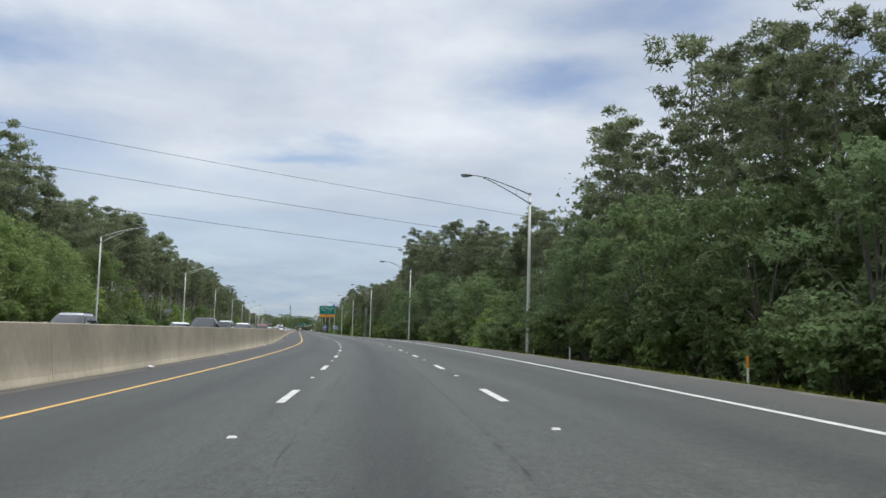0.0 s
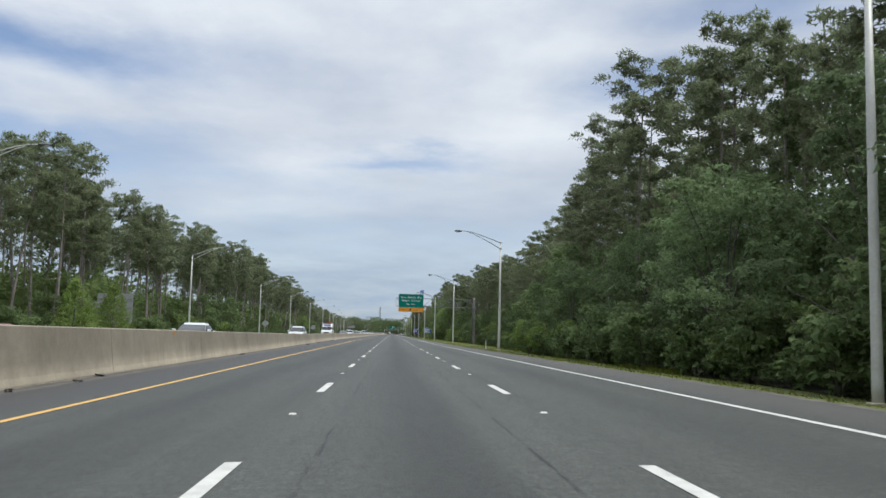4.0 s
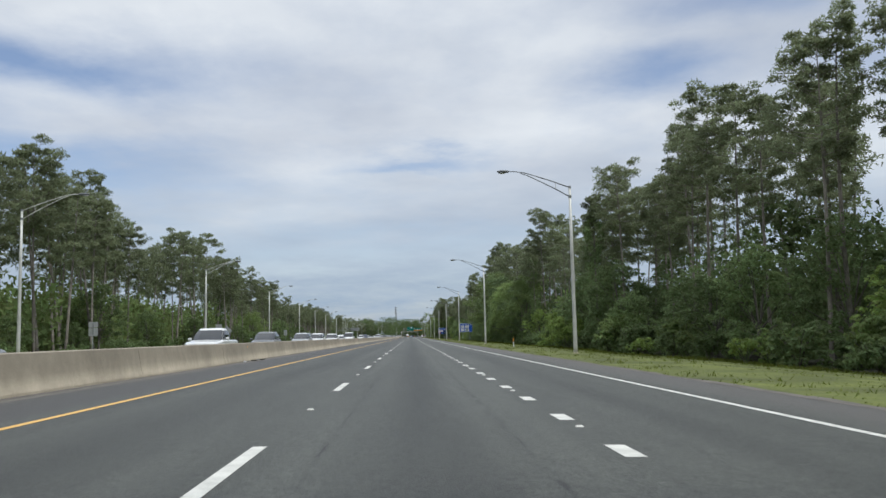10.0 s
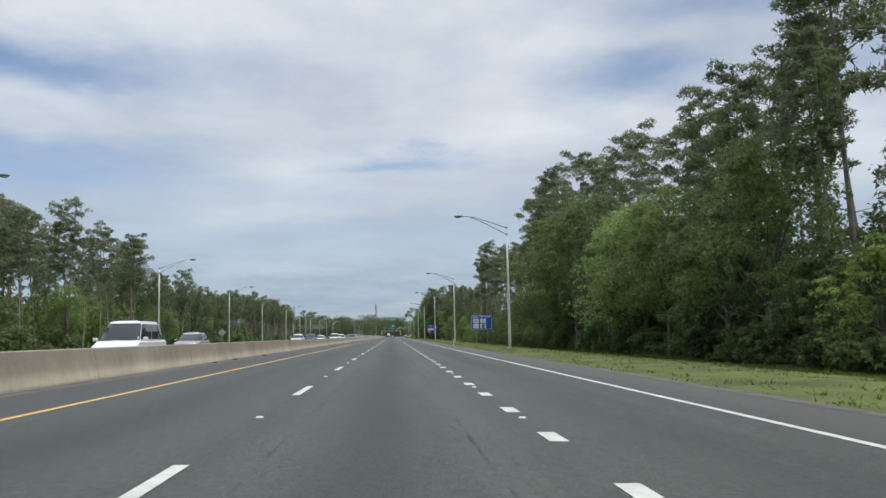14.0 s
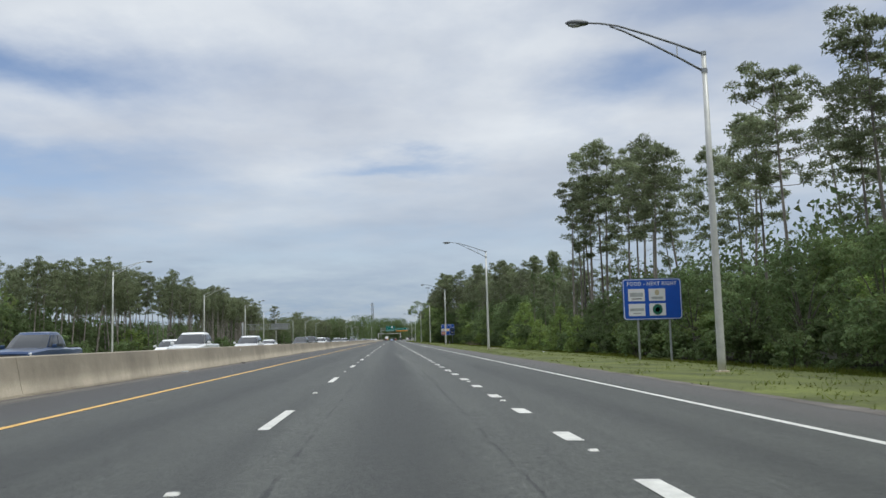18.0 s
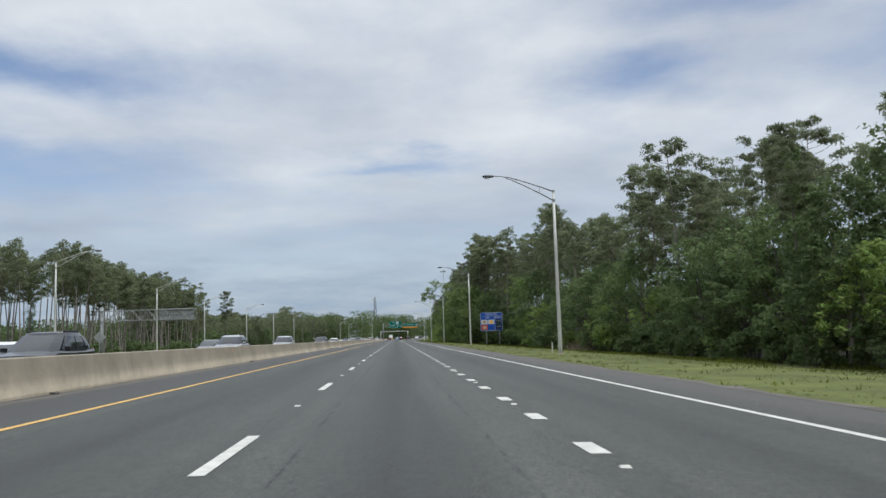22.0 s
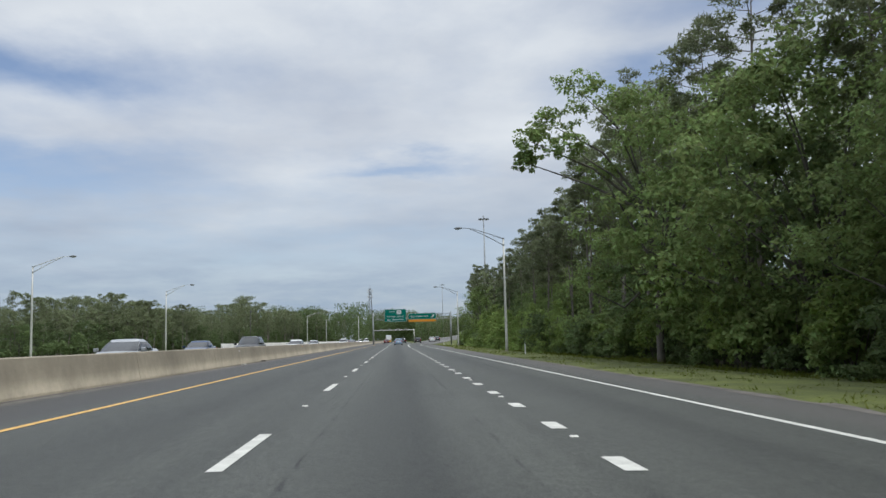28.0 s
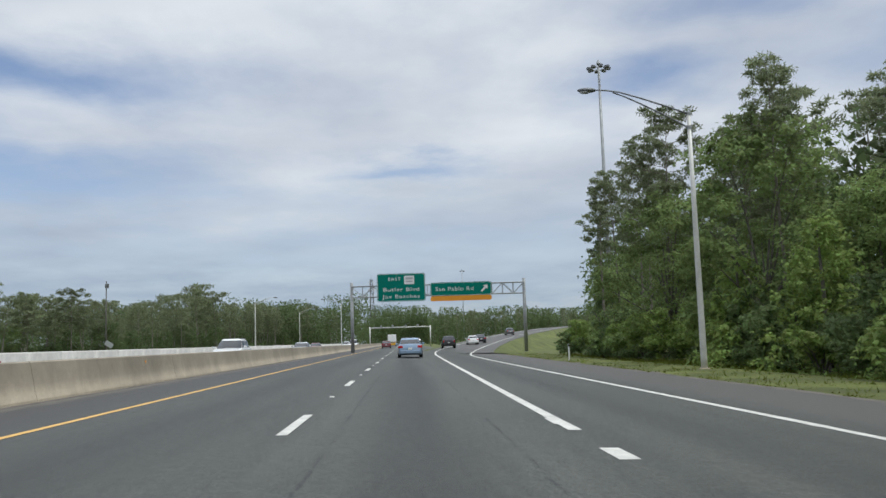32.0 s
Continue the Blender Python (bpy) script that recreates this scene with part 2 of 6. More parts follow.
    # dusty shoulders: offset where they begin, width of the change, colour
    for lo, hi, tone in dust:
        dr = N("ShaderNodeMapRange")
        dr.inputs["From Min"].default_value, dr.inputs["From Max"].default_value = lo, hi
        L(math_node("ADD", u, math_node("MULTIPLY", math_node("SUBTRACT", fn.outputs["Fac"], 0.5), 1.5 * abs(hi - lo))), dr.inputs["Value"])
        tn = N("ShaderNodeMix")
        tn.data_type, tn.blend_type = "RGBA", "MULTIPLY"
        tn.inputs["Factor"].default_value = 1.0
        tn.inputs["A"].default_value = (*tone, 1)
        gc = N("ShaderNodeCombineColor")
        for i in range(3):
            L(gm.outputs[0], gc.inputs[i])
        L(gc.outputs[0], tn.inputs["B"])
        dm = N("ShaderNodeMix")
        dm.data_type = "RGBA"
        L(dr.outputs[0], dm.inputs["Factor"])
        L(last, dm.inputs["A"])
        L(tn.outputs["Result"], dm.inputs["B"])
        last = dm.outputs["Result"]
    L(last, b.inputs["Base Color"])
    return m


def concrete_material(name, base, banded=False):
    """Weathered cast concrete: cloudy tone, vertical run-off streaks, a dirty zone of uneven height."""
    m = material(name, base, 0.85, var=0.10, scale=0.7, bump=0.4, bump_scale=30, fine=18)
    nt = m.node_tree
    N, L = nt.nodes.new, nt.links.new
    b = nt.nodes["Principled BSDF"]
    old = b.inputs["Base Color"].links[0].from_socket
    tc = N("ShaderNodeTexCoord")
    val = None
    for scale, lo, hi, a, c in (((0.15, 0.16, 0.10), 0.35, 0.7, 1.10, 0.80), ((1.2, 0.5, 0.30), 0.48, 0.78, 1.03, 0.86), ((4, 3.5, 3.0), 0.35, 0.7, 1.06, 0.92)):
        mp = N("ShaderNodeMapping")
        mp.inputs["Scale"].default_value = scale
        L(tc.outputs["Object"], mp.inputs[0])
        n = N("ShaderNodeTexNoise")
        n.inputs["Scale"].default_value, n.inputs["Detail"].default_value = 1.0, 6
        L(mp.outputs[0], n.inputs["Vector"])
        mr = N("ShaderNodeMapRange")
        for key, v in (("From Min", lo), ("From Max", hi), ("To Min", a), ("To Max", c)):
            mr.inputs[key].default_value = v
        L(n.outputs["Fac"], mr.inputs["Value"])
        val = mr.outputs[0] if val is None else mul(nt, val, mr.outputs[0])
    if banded:
        # paler foot, sooty upper half with run-off tongues
        uv = N("ShaderNodeUVMap")
        uv.uv_map = "face"
        mp = N("ShaderNodeMapping")
        mp.inputs["Scale"].default_value = (1.3, 0.12, 1)
        L(uv.outputs[0], mp.inputs[0])
        n = N("ShaderNodeTexNoise")
        n.inputs["Scale"].default_value, n.inputs["Detail"].default_value, n.inputs["Roughness"].default_value = 1.0, 7, 0.65
        L(mp.outputs[0], n.inputs["Vector"])
        sp = N("ShaderNodeSeparateXYZ")
        L(uv.outputs[0], sp.inputs[0])
        wob = N("ShaderNodeMath")
        wob.operation = "MULTIPLY_ADD"
        wob.inputs[1].default_value = 0.75
        L(n.outputs["Fac"], wob.inputs[0])
        L(sp.outputs[1], wob.inputs[2])
        mr = N("ShaderNodeMapRange")
        for key, v in (("From Min", 0.50), ("From Max", 1.0), ("To Min", 1.06), ("To Max", 0.80)):
            mr.inputs[key].default_value = v
        L(wob.outputs[0], mr.inputs["Value"])
        val = mul(nt, val, mr.outputs[0])
        foot = N("ShaderNodeMapRange")
        for key, v in (("From Min", 0.24), ("From Max", 0.42), ("To Min", 1.26), ("To Max", 0.95)):
            foot.inputs[key].default_value = v
        L(sp.outputs[1], foot.inputs["Value"])
        val = mul(nt, val, foot.outputs[0])
    mx = N("ShaderNodeMix")
    mx.data_type, mx.blend_type = "RGBA", "MULTIPLY"
    mx.inputs["Factor"].default_value = 1.0
    L(old, mx.inputs["A"])
    cc = N("ShaderNodeCombineColor")
    for i in range(3):
        L(val, cc.inputs[i])
    L(cc.outputs[0], mx.inputs["B"])
    L(mx.outputs["Result"], b.inputs["Base Color"])
    return m


# last, wide lane entry darkens the left lane: newer asphalt plus painted corner vignetting
M_ROAD = asphalt_material("asphalt", (0.0550, 0.0572, 0.0485), [(0.6, 0.62, -0.42), (-3.1, 0.7, -0.24), (4.3, 0.6, -0.26), (-0.5, 0.45, 0.14), (1.75, 0.45, 0.14), (3.4, 0.4, 0.08), (-2.1, 0.4, 0.08), (-3.1, 2.2, -0.13)],
                          (-0.45, 1.65, -4.4), ((6.15, 7.2, (0.080, 0.075, 0.067)), (-5.25, -5.8, (0.046, 0.0435, 0.040)), (-7.3, -8.0, (0.19, 0.168, 0.138))))
M_ROAD_FAR = asphalt_material("asphalt_far_side", (0.08, 0.08, 0.08), [(-13.0, 0.7, -0.15), (-16.7, 0.7, -0.15), (-20.3, 0.7, -0.15)])
M_GRAVEL = material("shoulder_gravel", (0.125, 0.112, 0.098), 0.95, var=0.3, scale=1.2, bump=0.8, bump_scale=45, fine=26)
M_GROUND = material("verge_soil_and_grass", (0.088, 0.102, 0.020), 0.95, var=0.42, scale=0.35, bump=0.8, bump_scale=12, fine=6)
M_CONC = concrete_material("barrier_concrete", (0.350, 0.303, 0.230), True)
M_CONC_W = concrete_material("pale_concrete", (0.80, 0.775, 0.715))
M_WHITE = material("white_road_paint", (0.56, 0.55, 0.505), 0.7, var=0.16, scale=4, bump=0.3, bump_scale=80, fine=45)
M_YELLOW = material("yellow_road_paint", (0.62, 0.375, 0.105), 0.7, var=0.16, scale=4, bump=0.3, bump_scale=80, fine=45)
M_GALV = material("galvanised_steel", (0.29, 0.30, 0.30), 0.55, 0.35, var=0.14, scale=2, bump=0.05, fine=20)
# steel darkened in colour for the shaded look of arms against the sky
M_STEEL_SHADED = material("shaded_steel", (0.17, 0.175, 0.18), 0.6, 0.3, var=0.16, scale=2, bump=0.05, fine=20)
M_POLE = material("aluminium_pole", (0.53, 0.525, 0.49), 0.5, 0.25, var=0.10, scale=1.5, bump=0.04, fine=14)
M_LAMP = material("lamp_head_grey", (0.13, 0.135, 0.14), 0.5, 0.2, var=0.1, scale=6, bump=0.03)
M_LENS = material("lamp_lens", (0.45, 0.46, 0.45), 0.25, 0.0, var=0.1, bump=0.0)
M_POST = material("weathered_post", (0.10, 0.095, 0.085), 0.8, 0.1, var=0.25, scale=1.5, bump=0.2)
M_GREEN = material("sign_green", (0.003, 0.145, 0.110), 0.6, var=0.05, scale=2, bump=0.0, spec=0.15)
M_BLUE = material("sign_blue", (0.007, 0.07, 0.38), 0.45, var=0.05, scale=2, bump=0.0)
M_ORANGE = material("sign_yellow", (0.62, 0.25, 0.015), 0.45, var=0.05, scale=2, bump=0.0)
M_SIGNW = material("sign_white", (0.62, 0.62, 0.62), 0.45, var=0.03, scale=2, bump=0.0)
M_SIGNK = material("sign_black", (0.012, 0.012, 0.012), 0.5, var=0.05, bump=0.0)
M_SIGNR = material("sign_red_print", (0.5, 0.06, 0.03), 0.5, var=0.05, bump=0.0)
M_SIGNY = material("sign_amber_print", (0.85, 0.42, 0.06), 0.5, var=0.05, bump=0.0)
M_SIGNG = material("sign_dark_green_print", (0.01, 0.10, 0.06), 0.5, var=0.05, bump=0.0)
M_SIGNBACK = material("sign_back_aluminium", (0.36, 0.37, 0.37), 0.55, 0.3, var=0.1, scale=2, bump=0.0)
M_WIRE = material("wire_dark", (0.03, 0.03, 0.03), 0.6, var=0.0, bump=0.0)
M_BARK = material("pine_bark", (0.185, 0.164, 0.140), 0.9, var=0.35, scale=1.5, bump=0.8, bump_scale=12, random_obj=0.2)
M_BARK2 = material("grey_bark", (0.115, 0.104, 0.088), 0.9, var=0.3, scale=2, bump=0.6, bump_scale=14, random_obj=0.2)
M_NEEDLE = material("pine_needles", (0.205, 0.235, 0.132), 0.65, var=0.15, scale=0.5, bump=0.0, island=0.25, random_obj=0.2, trans=0.55, spec=0.25)
M_LEAF = material("broad_leaves", (0.165, 0.222, 0.096), 0.65, var=0.2, scale=0.4, bump=0.0, island=0.3, random_obj=0.25, trans=0.55, spec=0.2)
M_LEAF_LIGHT = material("young_leaves", (0.240, 0.322, 0.094), 0.65, var=0.2, scale=0.4, bump=0.0, island=0.3, random_obj=0.2, trans=0.55, spec=0.3)
M_LEAF_MID = material("fresh_leaves", (0.218, 0.288, 0.106), 0.65, var=0.2, scale=0.4, bump=0.0, island=0.3, random_obj=0.25, trans=0.55, spec=0.2)
# broad leaves again, with a veil of haze mixed into the colour
M_LEAF_HAZE = material("hazed_leaves", (0.186, 0.248, 0.122), 0.65, var=0.2, scale=0.4, bump=0.0, island=0.25, random_obj=0.25, trans=0.55, spec=0.15)
M_GRASS = material("grass_blades", (0.125, 0.150, 0.030), 0.9, var=0.3, scale=0.15, bump=0.0, island=0.3, trans=0.45, spec=0.05)
# leaf litter with the shade under the trees worked into its colour
M_LITTER_SHADED = material("shaded_leaf_litter", (0.036, 0.036, 0.020), 0.95, var=0.4, scale=1, bump=0.8, bump_scale=15)

# ---- the road's line: a left-hand curve of radius 1188 m up to s = 147.6 m, then straight along +y ----
RADIUS, S_CURVE = 1187.99, 147.62
TILT = math.tan(radians(3.095))


def bank(s):
    """Cross tilt of the carriageway, outer side up in the curve."""
    return TILT * min(max((262 - s) / 139.0, 0), 1)


def ground_xy(s, d):
    if s >= S_CURVE:
        return d, s
    a = (S_CURVE - s) / RADIUS
    return -RADIUS + (RADIUS + d) * math.cos(a), S_CURVE - (RADIUS + d) * math.sin(a)


def heading(s):
    """Turn about z, radians, of the road's direction from +y."""
    return -max(0.0, (S_CURVE - s) / RADIUS)


def road_z(s, d):
    d_in = min(max(d, -8.8), 10)
    z = bank(s) * d_in - 0.025 * max(0.0, d_in + 1.14)
    return z if d > -8.8 else 0.0


def verge_edge(s):
    """Where the paved shoulder gives way to the verge."""
    return 8.25 + 1.15 * max(min((s - 1020) / 20, 1), 0)


def land_z(s, d):
    """The natural ground."""
    e = verge_edge(s)
    if d > e:
        z0 = road_z(s, e) - 0.03
        u = min((d - e) / (12.4 - e), 1)
        low = -0.36
        z = z0 + (low - z0) * u * u * (3 - 2 * u)
        if d > 12.4:
            z = low - 0.95 * min((d - 12.4) / 12.0, 1)
        return z + 0.12 * noise.noise((s * 0.05, d * 0.1, 0)) * min((d - e) / 4, 1)
    if d < -26:
        return road_z(s, -20) - 0.15 - 0.5 * min((-26 - d) / 10, 1) + 0.15 * noise.noise((s * 0.05, d * 0.1, 3)) * min((-26 - d) / 4, 1)
    return min(road_z(s, d), road_z(s, -8.3) if -10 < d < -7 else 9) - 0.12


def at(s, d, z=0.0):
    x, y = ground_xy(s, d)
    return Vector((x, y, z))


def place(s, d, z=0.0, turn=0.0, scale=1.0):
    x, y = ground_xy(s, d)
    return Matrix.Translation((x, y, z)) @ Matrix.Rotation(heading(s) + turn, 4, "Z") @ Matrix.Diagonal((scale, scale, scale, 1))


# ---- mesh helpers ----
def finish(name, bm, mat, smooth=False):
    me = bpy.data.meshes.new(name)
    bm.normal_update()
    bm.to_mesh(me)
    bm.free()
    me.materials.append(mat)
    if smooth:
        me.polygons.foreach_set("use_smooth", [True] * len(me.polygons))
        if smooth is not True:
            me.set_sharp_from_angle(angle=radians(smooth))
    return me


def part(name, bm, mat, parent, label="", smooth=False):
    ob = new(name, finish(name, bm, mat, smooth) if isinstance(bm, bmesh.types.BMesh) else bm)
    ob.parent = parent
    if label:
        tagged(ob, label)
    return ob


def mesh_from(name, verts, faces, mat, smooth=False):
    me = bpy.data.meshes.new(name)
    me.from_pydata([tuple(v) for v in verts], [], faces)
    me.materials.append(mat)
    if smooth:
        me.polygons.foreach_set("use_smooth", [True] * len(me.polygons))
    return me


def tri_soup(name, tris, mat):
    """A mesh of loose triangles from an (n, 3, 3) array."""
    n = len(tris)
    me = bpy.data.meshes.new(name)
    me.vertices.add(n * 3)
    me.vertices.foreach_set("co", np.ascontiguousarray(tris, np.float32).ravel())
    me.loops.add(n * 3)
    me.loops.foreach_set("vertex_index", np.arange(n * 3, dtype=np.int32))
    me.polygons.add(n)
    me.polygons.foreach_set("loop_start", np.arange(0, n * 3, 3, dtype=np.int32))
    me.update(calc_edges=True)
    me.materials.append(mat)
    return me


def add_box(bm, x0, x1, y0, y1, z0, z1, m=None):
    vs = [bm.verts.new((x, y, z)) for x in (x0, x1) for y in (y0, y1) for z in (z0, z1)]
    for f in ((0, 1, 3, 2), (4, 6, 7, 5), (0, 4, 5, 1), (2, 3, 7, 6), (0, 2, 6, 4), (1, 5, 7, 3)):
        bm.faces.new([vs[i] for i in f])
    if m is not None:
        bmesh.ops.transform(bm, matrix=m, verts=vs)
    return vs


def box(x0, x1, y0, y1, z0, z1, bevel=0.0):
    bm = bmesh.new()
    add_box(bm, x0, x1, y0, y1, z0, z1)
    if bevel:
        bmesh.ops.bevel(bm, geom=bm.edges[:], offset=bevel, segments=1, affect="EDGES")
    return bm


def add_tube(bm, points, radii, sides=8, cap=True):
    """A tube along a polyline."""
    pts = [Vector(p) for p in points]
    if not hasattr(radii, "__len__"):
        radii = [radii] * len(pts)
    rings = []
    for i, p in enumerate(pts):
        a, b = pts[max(i - 1, 0)], pts[min(i + 1, len(pts) - 1)]
        w = (b - a).normalized()
        u = w.cross(Vector((0, 0, 1)) if abs(w.z) < 0.9 else Vector((1, 0, 0))).normalized()
        v = w.cross(u)
        rings.append([bm.verts.new(p + (u * math.cos(2 * math.pi * k / sides) + v * math.sin(2 * math.pi * k / sides)) * radii[i]) for k in range(sides)])
    for r0, r1 in zip(rings, rings[1:]):
        for k in range(sides):
            bm.faces.new((r0[k], r0[(k + 1) % sides], r1[(k + 1) % sides], r1[k]))
    if cap:
        bm.faces.new(rings[0][::-1])
        bm.faces.new(rings[-1])
    return bm


def tube(points, radii, sides=8):
    return add_tube(bmesh.new(), points, radii, sides)


def ribbon(name, stations, ds, height, mat, uv=True):
    """A strip of road surface: rows at the stations, columns at the offsets ds (numbers or functions of s)."""
    verts, faces, uvs = [], [], []
    for s in stations:
        for d in ds:
            dd = d(s) if callable(d) else d
            x, y = ground_xy(s, dd)
            verts.append((x, y, height(s, dd)))
            uvs.append((dd, s))
    n = len(ds)
    for i in range(len(stations) - 1):
        for j in range(n - 1):
            faces.append((i * n + j, i * n + j + 1, (i + 1) * n + j + 1, (i + 1) * n + j))
    me = mesh_from(name, verts, faces, mat, True)
    layer = me.uv_layers.new(name="road")
    for loop in me.loops:
        layer.data[loop.index].uv = uvs[loop.vertex_index]
    return me


def text_mesh(body, size, mat, width=None, bold=0.0, spacing=1.12):
    """Flat lettering in the xz plane, centred, facing -y."""
    cu = bpy.data.curves.new("lettering", "FONT")
    cu.body, cu.size, cu.align_x, cu.align_y, cu.resolution_u = body, size, "CENTER", "CENTER", 3
    cu.offset = bold
    cu.space_character = spacing
    ob = bpy.data.objects.new("lettering", cu)
    me = bpy.data.meshes.new_from_object(ob)
    bpy.data.objects.remove(ob)
    w = max(v.co.x for v in me.vertices) - min(v.co.x for v in me.vertices)
    k = width / w if width else 1.0
    me.transform(Matrix.Rotation(radians(90), 4, "X") @ Matrix.Diagonal((k, 1, 1, 1)))
    me.materials.clear()
    me.materials.append(mat)
    return me


def grid(a, b, step):
    n = max(2, int(round((b - a) / step)) + 1)
    return [a + (b - a) * i / (n - 1) for i in range(n)]


# ---- ground and road ----
def build_ground():
    stations = [-2500, -900, -400] + grid(-200, 1500, 12) + [1800, 2400, 3500]
    ds = [-3000, -900, -300, -120, -70, -50, -42, -36, -30, -26, -22, -16, -9.3, -8.3, 0, 6.5, 7.4, 8.0, 8.4, 8.9, 9.4, 10.4, 11.4, 12.4, 14, 17, 20, 24, 30, 40, 60, 120, 300, 900, 3000]
    verts, faces = [], []
    for s in stations:
        for d in ds:
            x, y = (d, s) if not -400 < s < S_CURVE else ground_xy(s, max(d, -900))
            if -400 < s < S_CURVE and d < -900:
                x -= 2000
            verts.append((x, y, land_z(min(max(s, -400), 1500), d)))
    n = len(ds)
    for i in range(len(stations) - 1):
        for j in range(n - 1):
            faces.append((i * n + j, i * n + j + 1, (i + 1) * n + j + 1, (i + 1) * n + j))
    tagged(new("ground", mesh_from("ground", verts, faces, M_GROUND, True)), "mown green and dry verge with wooded land beyond", "ground", kind="structure")


build_ground()
STATIONS = grid(-180, 1500, 8)
road = new("road", ribbon("road", STATIONS, [-8.35, -6.5, -5.0, -3.2, -1.14, 0.7, 2.6, 4.4, 6.0, lambda s: 7.4 - 1.2 * min(max((s - 1110) / 90, 0), 1), lambda s: verge_edge(s) - 0.08 - 2.9 * min(max((s - 1110) / 90, 0), 1)], road_z, M_ROAD))
tagged(road, "dark grey asphalt carriageway with worn wheel tracks", "road", kind="structure")
far_road = new("opposite_road", ribbon("opposite_road", STATIONS, [-25.5, -23, -19, -15, -11, -9.0], lambda s, d: road_z(s, d) + 0.0, M_ROAD_FAR))
tagged(far_road, "grey asphalt carriageway beyond the median barrier", "road", kind="structure")
shoulder = new("gravel_shoulder", ribbon("gravel_shoulder", [q for q in grid(-180, 1500, 1.5) if q < 1110], [lambda s: verge_edge(s) - 0.3 + 0.12 * noise.noise((s * 0.3, 5, 0)), lambda s: verge_edge(s) - 0.05, lambda s: verge_edge(s) + 0.12 + 0.3 * noise.noise((s * 0.21, 0, 0)) + 0.15 * noise.noise((s * 0.9, 2, 0)), lambda s: verge_edge(s) + 0.45 + 0.5 * noise.noise((s * 0.21, 0, 0)) + 0.3 * noise.noise((s * 0.9, 2, 0))],
               lambda s, d: (road_z(s, d) + 0.004) if d < verge_edge(s) else land_z(s, d) + (0.02 if d < verge_edge(s) + 0.25 else -0.02), M_GRAVEL))
tagged(shoulder, "narrow strip of pale gravel and grit beside the asphalt", "shoulder", kind="structure")


def marking(name, s0, s1, d, width, mat, parent, lift=0.006, step=6.0):
    st = grid(s0, s1, step) if s1 - s0 > step else [s0, s1]
    ob = new(name, ribbon(name, st, [d - width / 2, d + width / 2], lambda s, dd: road_z(s, dd) + lift, mat))
    ob.parent = parent
    return ob


marking("yellow_edge_line", -180, 1500, -5.02, 0.15, M_YELLOW, road)
marking("white_edge_line", -180, 1042, 6.0, 0.15, M_WHITE, road)
DASH0 = 5.454


def dashes():
    n = int((-150 - DASH0) // 12.192)
    while DASH0 + n * 12.192 < 1330:
        s = DASH0 + n * 12.192
        marking("lane_dash", s, s + 3.05, -1.14, 0.15, M_WHITE, road)
        if s < 240:
            marking("lane_dash", s - 0.2, s + 2.85, 2.51, 0.15, M_WHITE, road)
        n += 1
    n = 0
    while 247.2 + n * 3.658 < 1042:
        s = round(247.2 / 3.658) * 3.658 + 0.32 + n * 3.658
        marking("dotted_line_dash", s, s + 0.93, 2.62, 0.22, M_WHITE, road)
        n += 1
    # raised reflective markers in the gaps
    first = None
    places = [(DASH0 + 7.6 + n * 12.192, -1.14) for n in range(-6, 108)] + [(DASH0 + 8.0 + n * 12.192, 2.51) for n in range(-6, 19)] + [(251.9 + n * 7.315, 2.62) for n in range(108)]
    for s, d in places:
        m = place(s, d, road_z(s, d))
        if first is None:
            first = tagged(new("road_stud"), "small pale reflective road stud between lane dashes", "road stud", "reflective road studs")
            bm = bmesh.new()
            top = [bm.verts.new((x, y, 0.018)) for x, y in ((-0.04, -0.03), (0.04, -0.03), (0.04, 0.03), (-0.04, 0.03))]
            low = [bm.verts.new((x, y, -0.01)) for x, y in ((-0.06, -0.06), (0.06, -0.06), (0.06, 0.06), (-0.06, 0.06))]
            bm.faces.new(top)
            for i in range(4):
                bm.faces.new((low[i], low[(i + 1) % 4], top[(i + 1) % 4], top[i]))
            part("body", bm, M_WHITE, first)
            first.matrix_basis = m
        else:
            ob = copy_thing(first, Matrix.Identity(4))
            ob.matrix_basis = m


dashes()

# ---- median barrier ----
BAR_D = -8.38


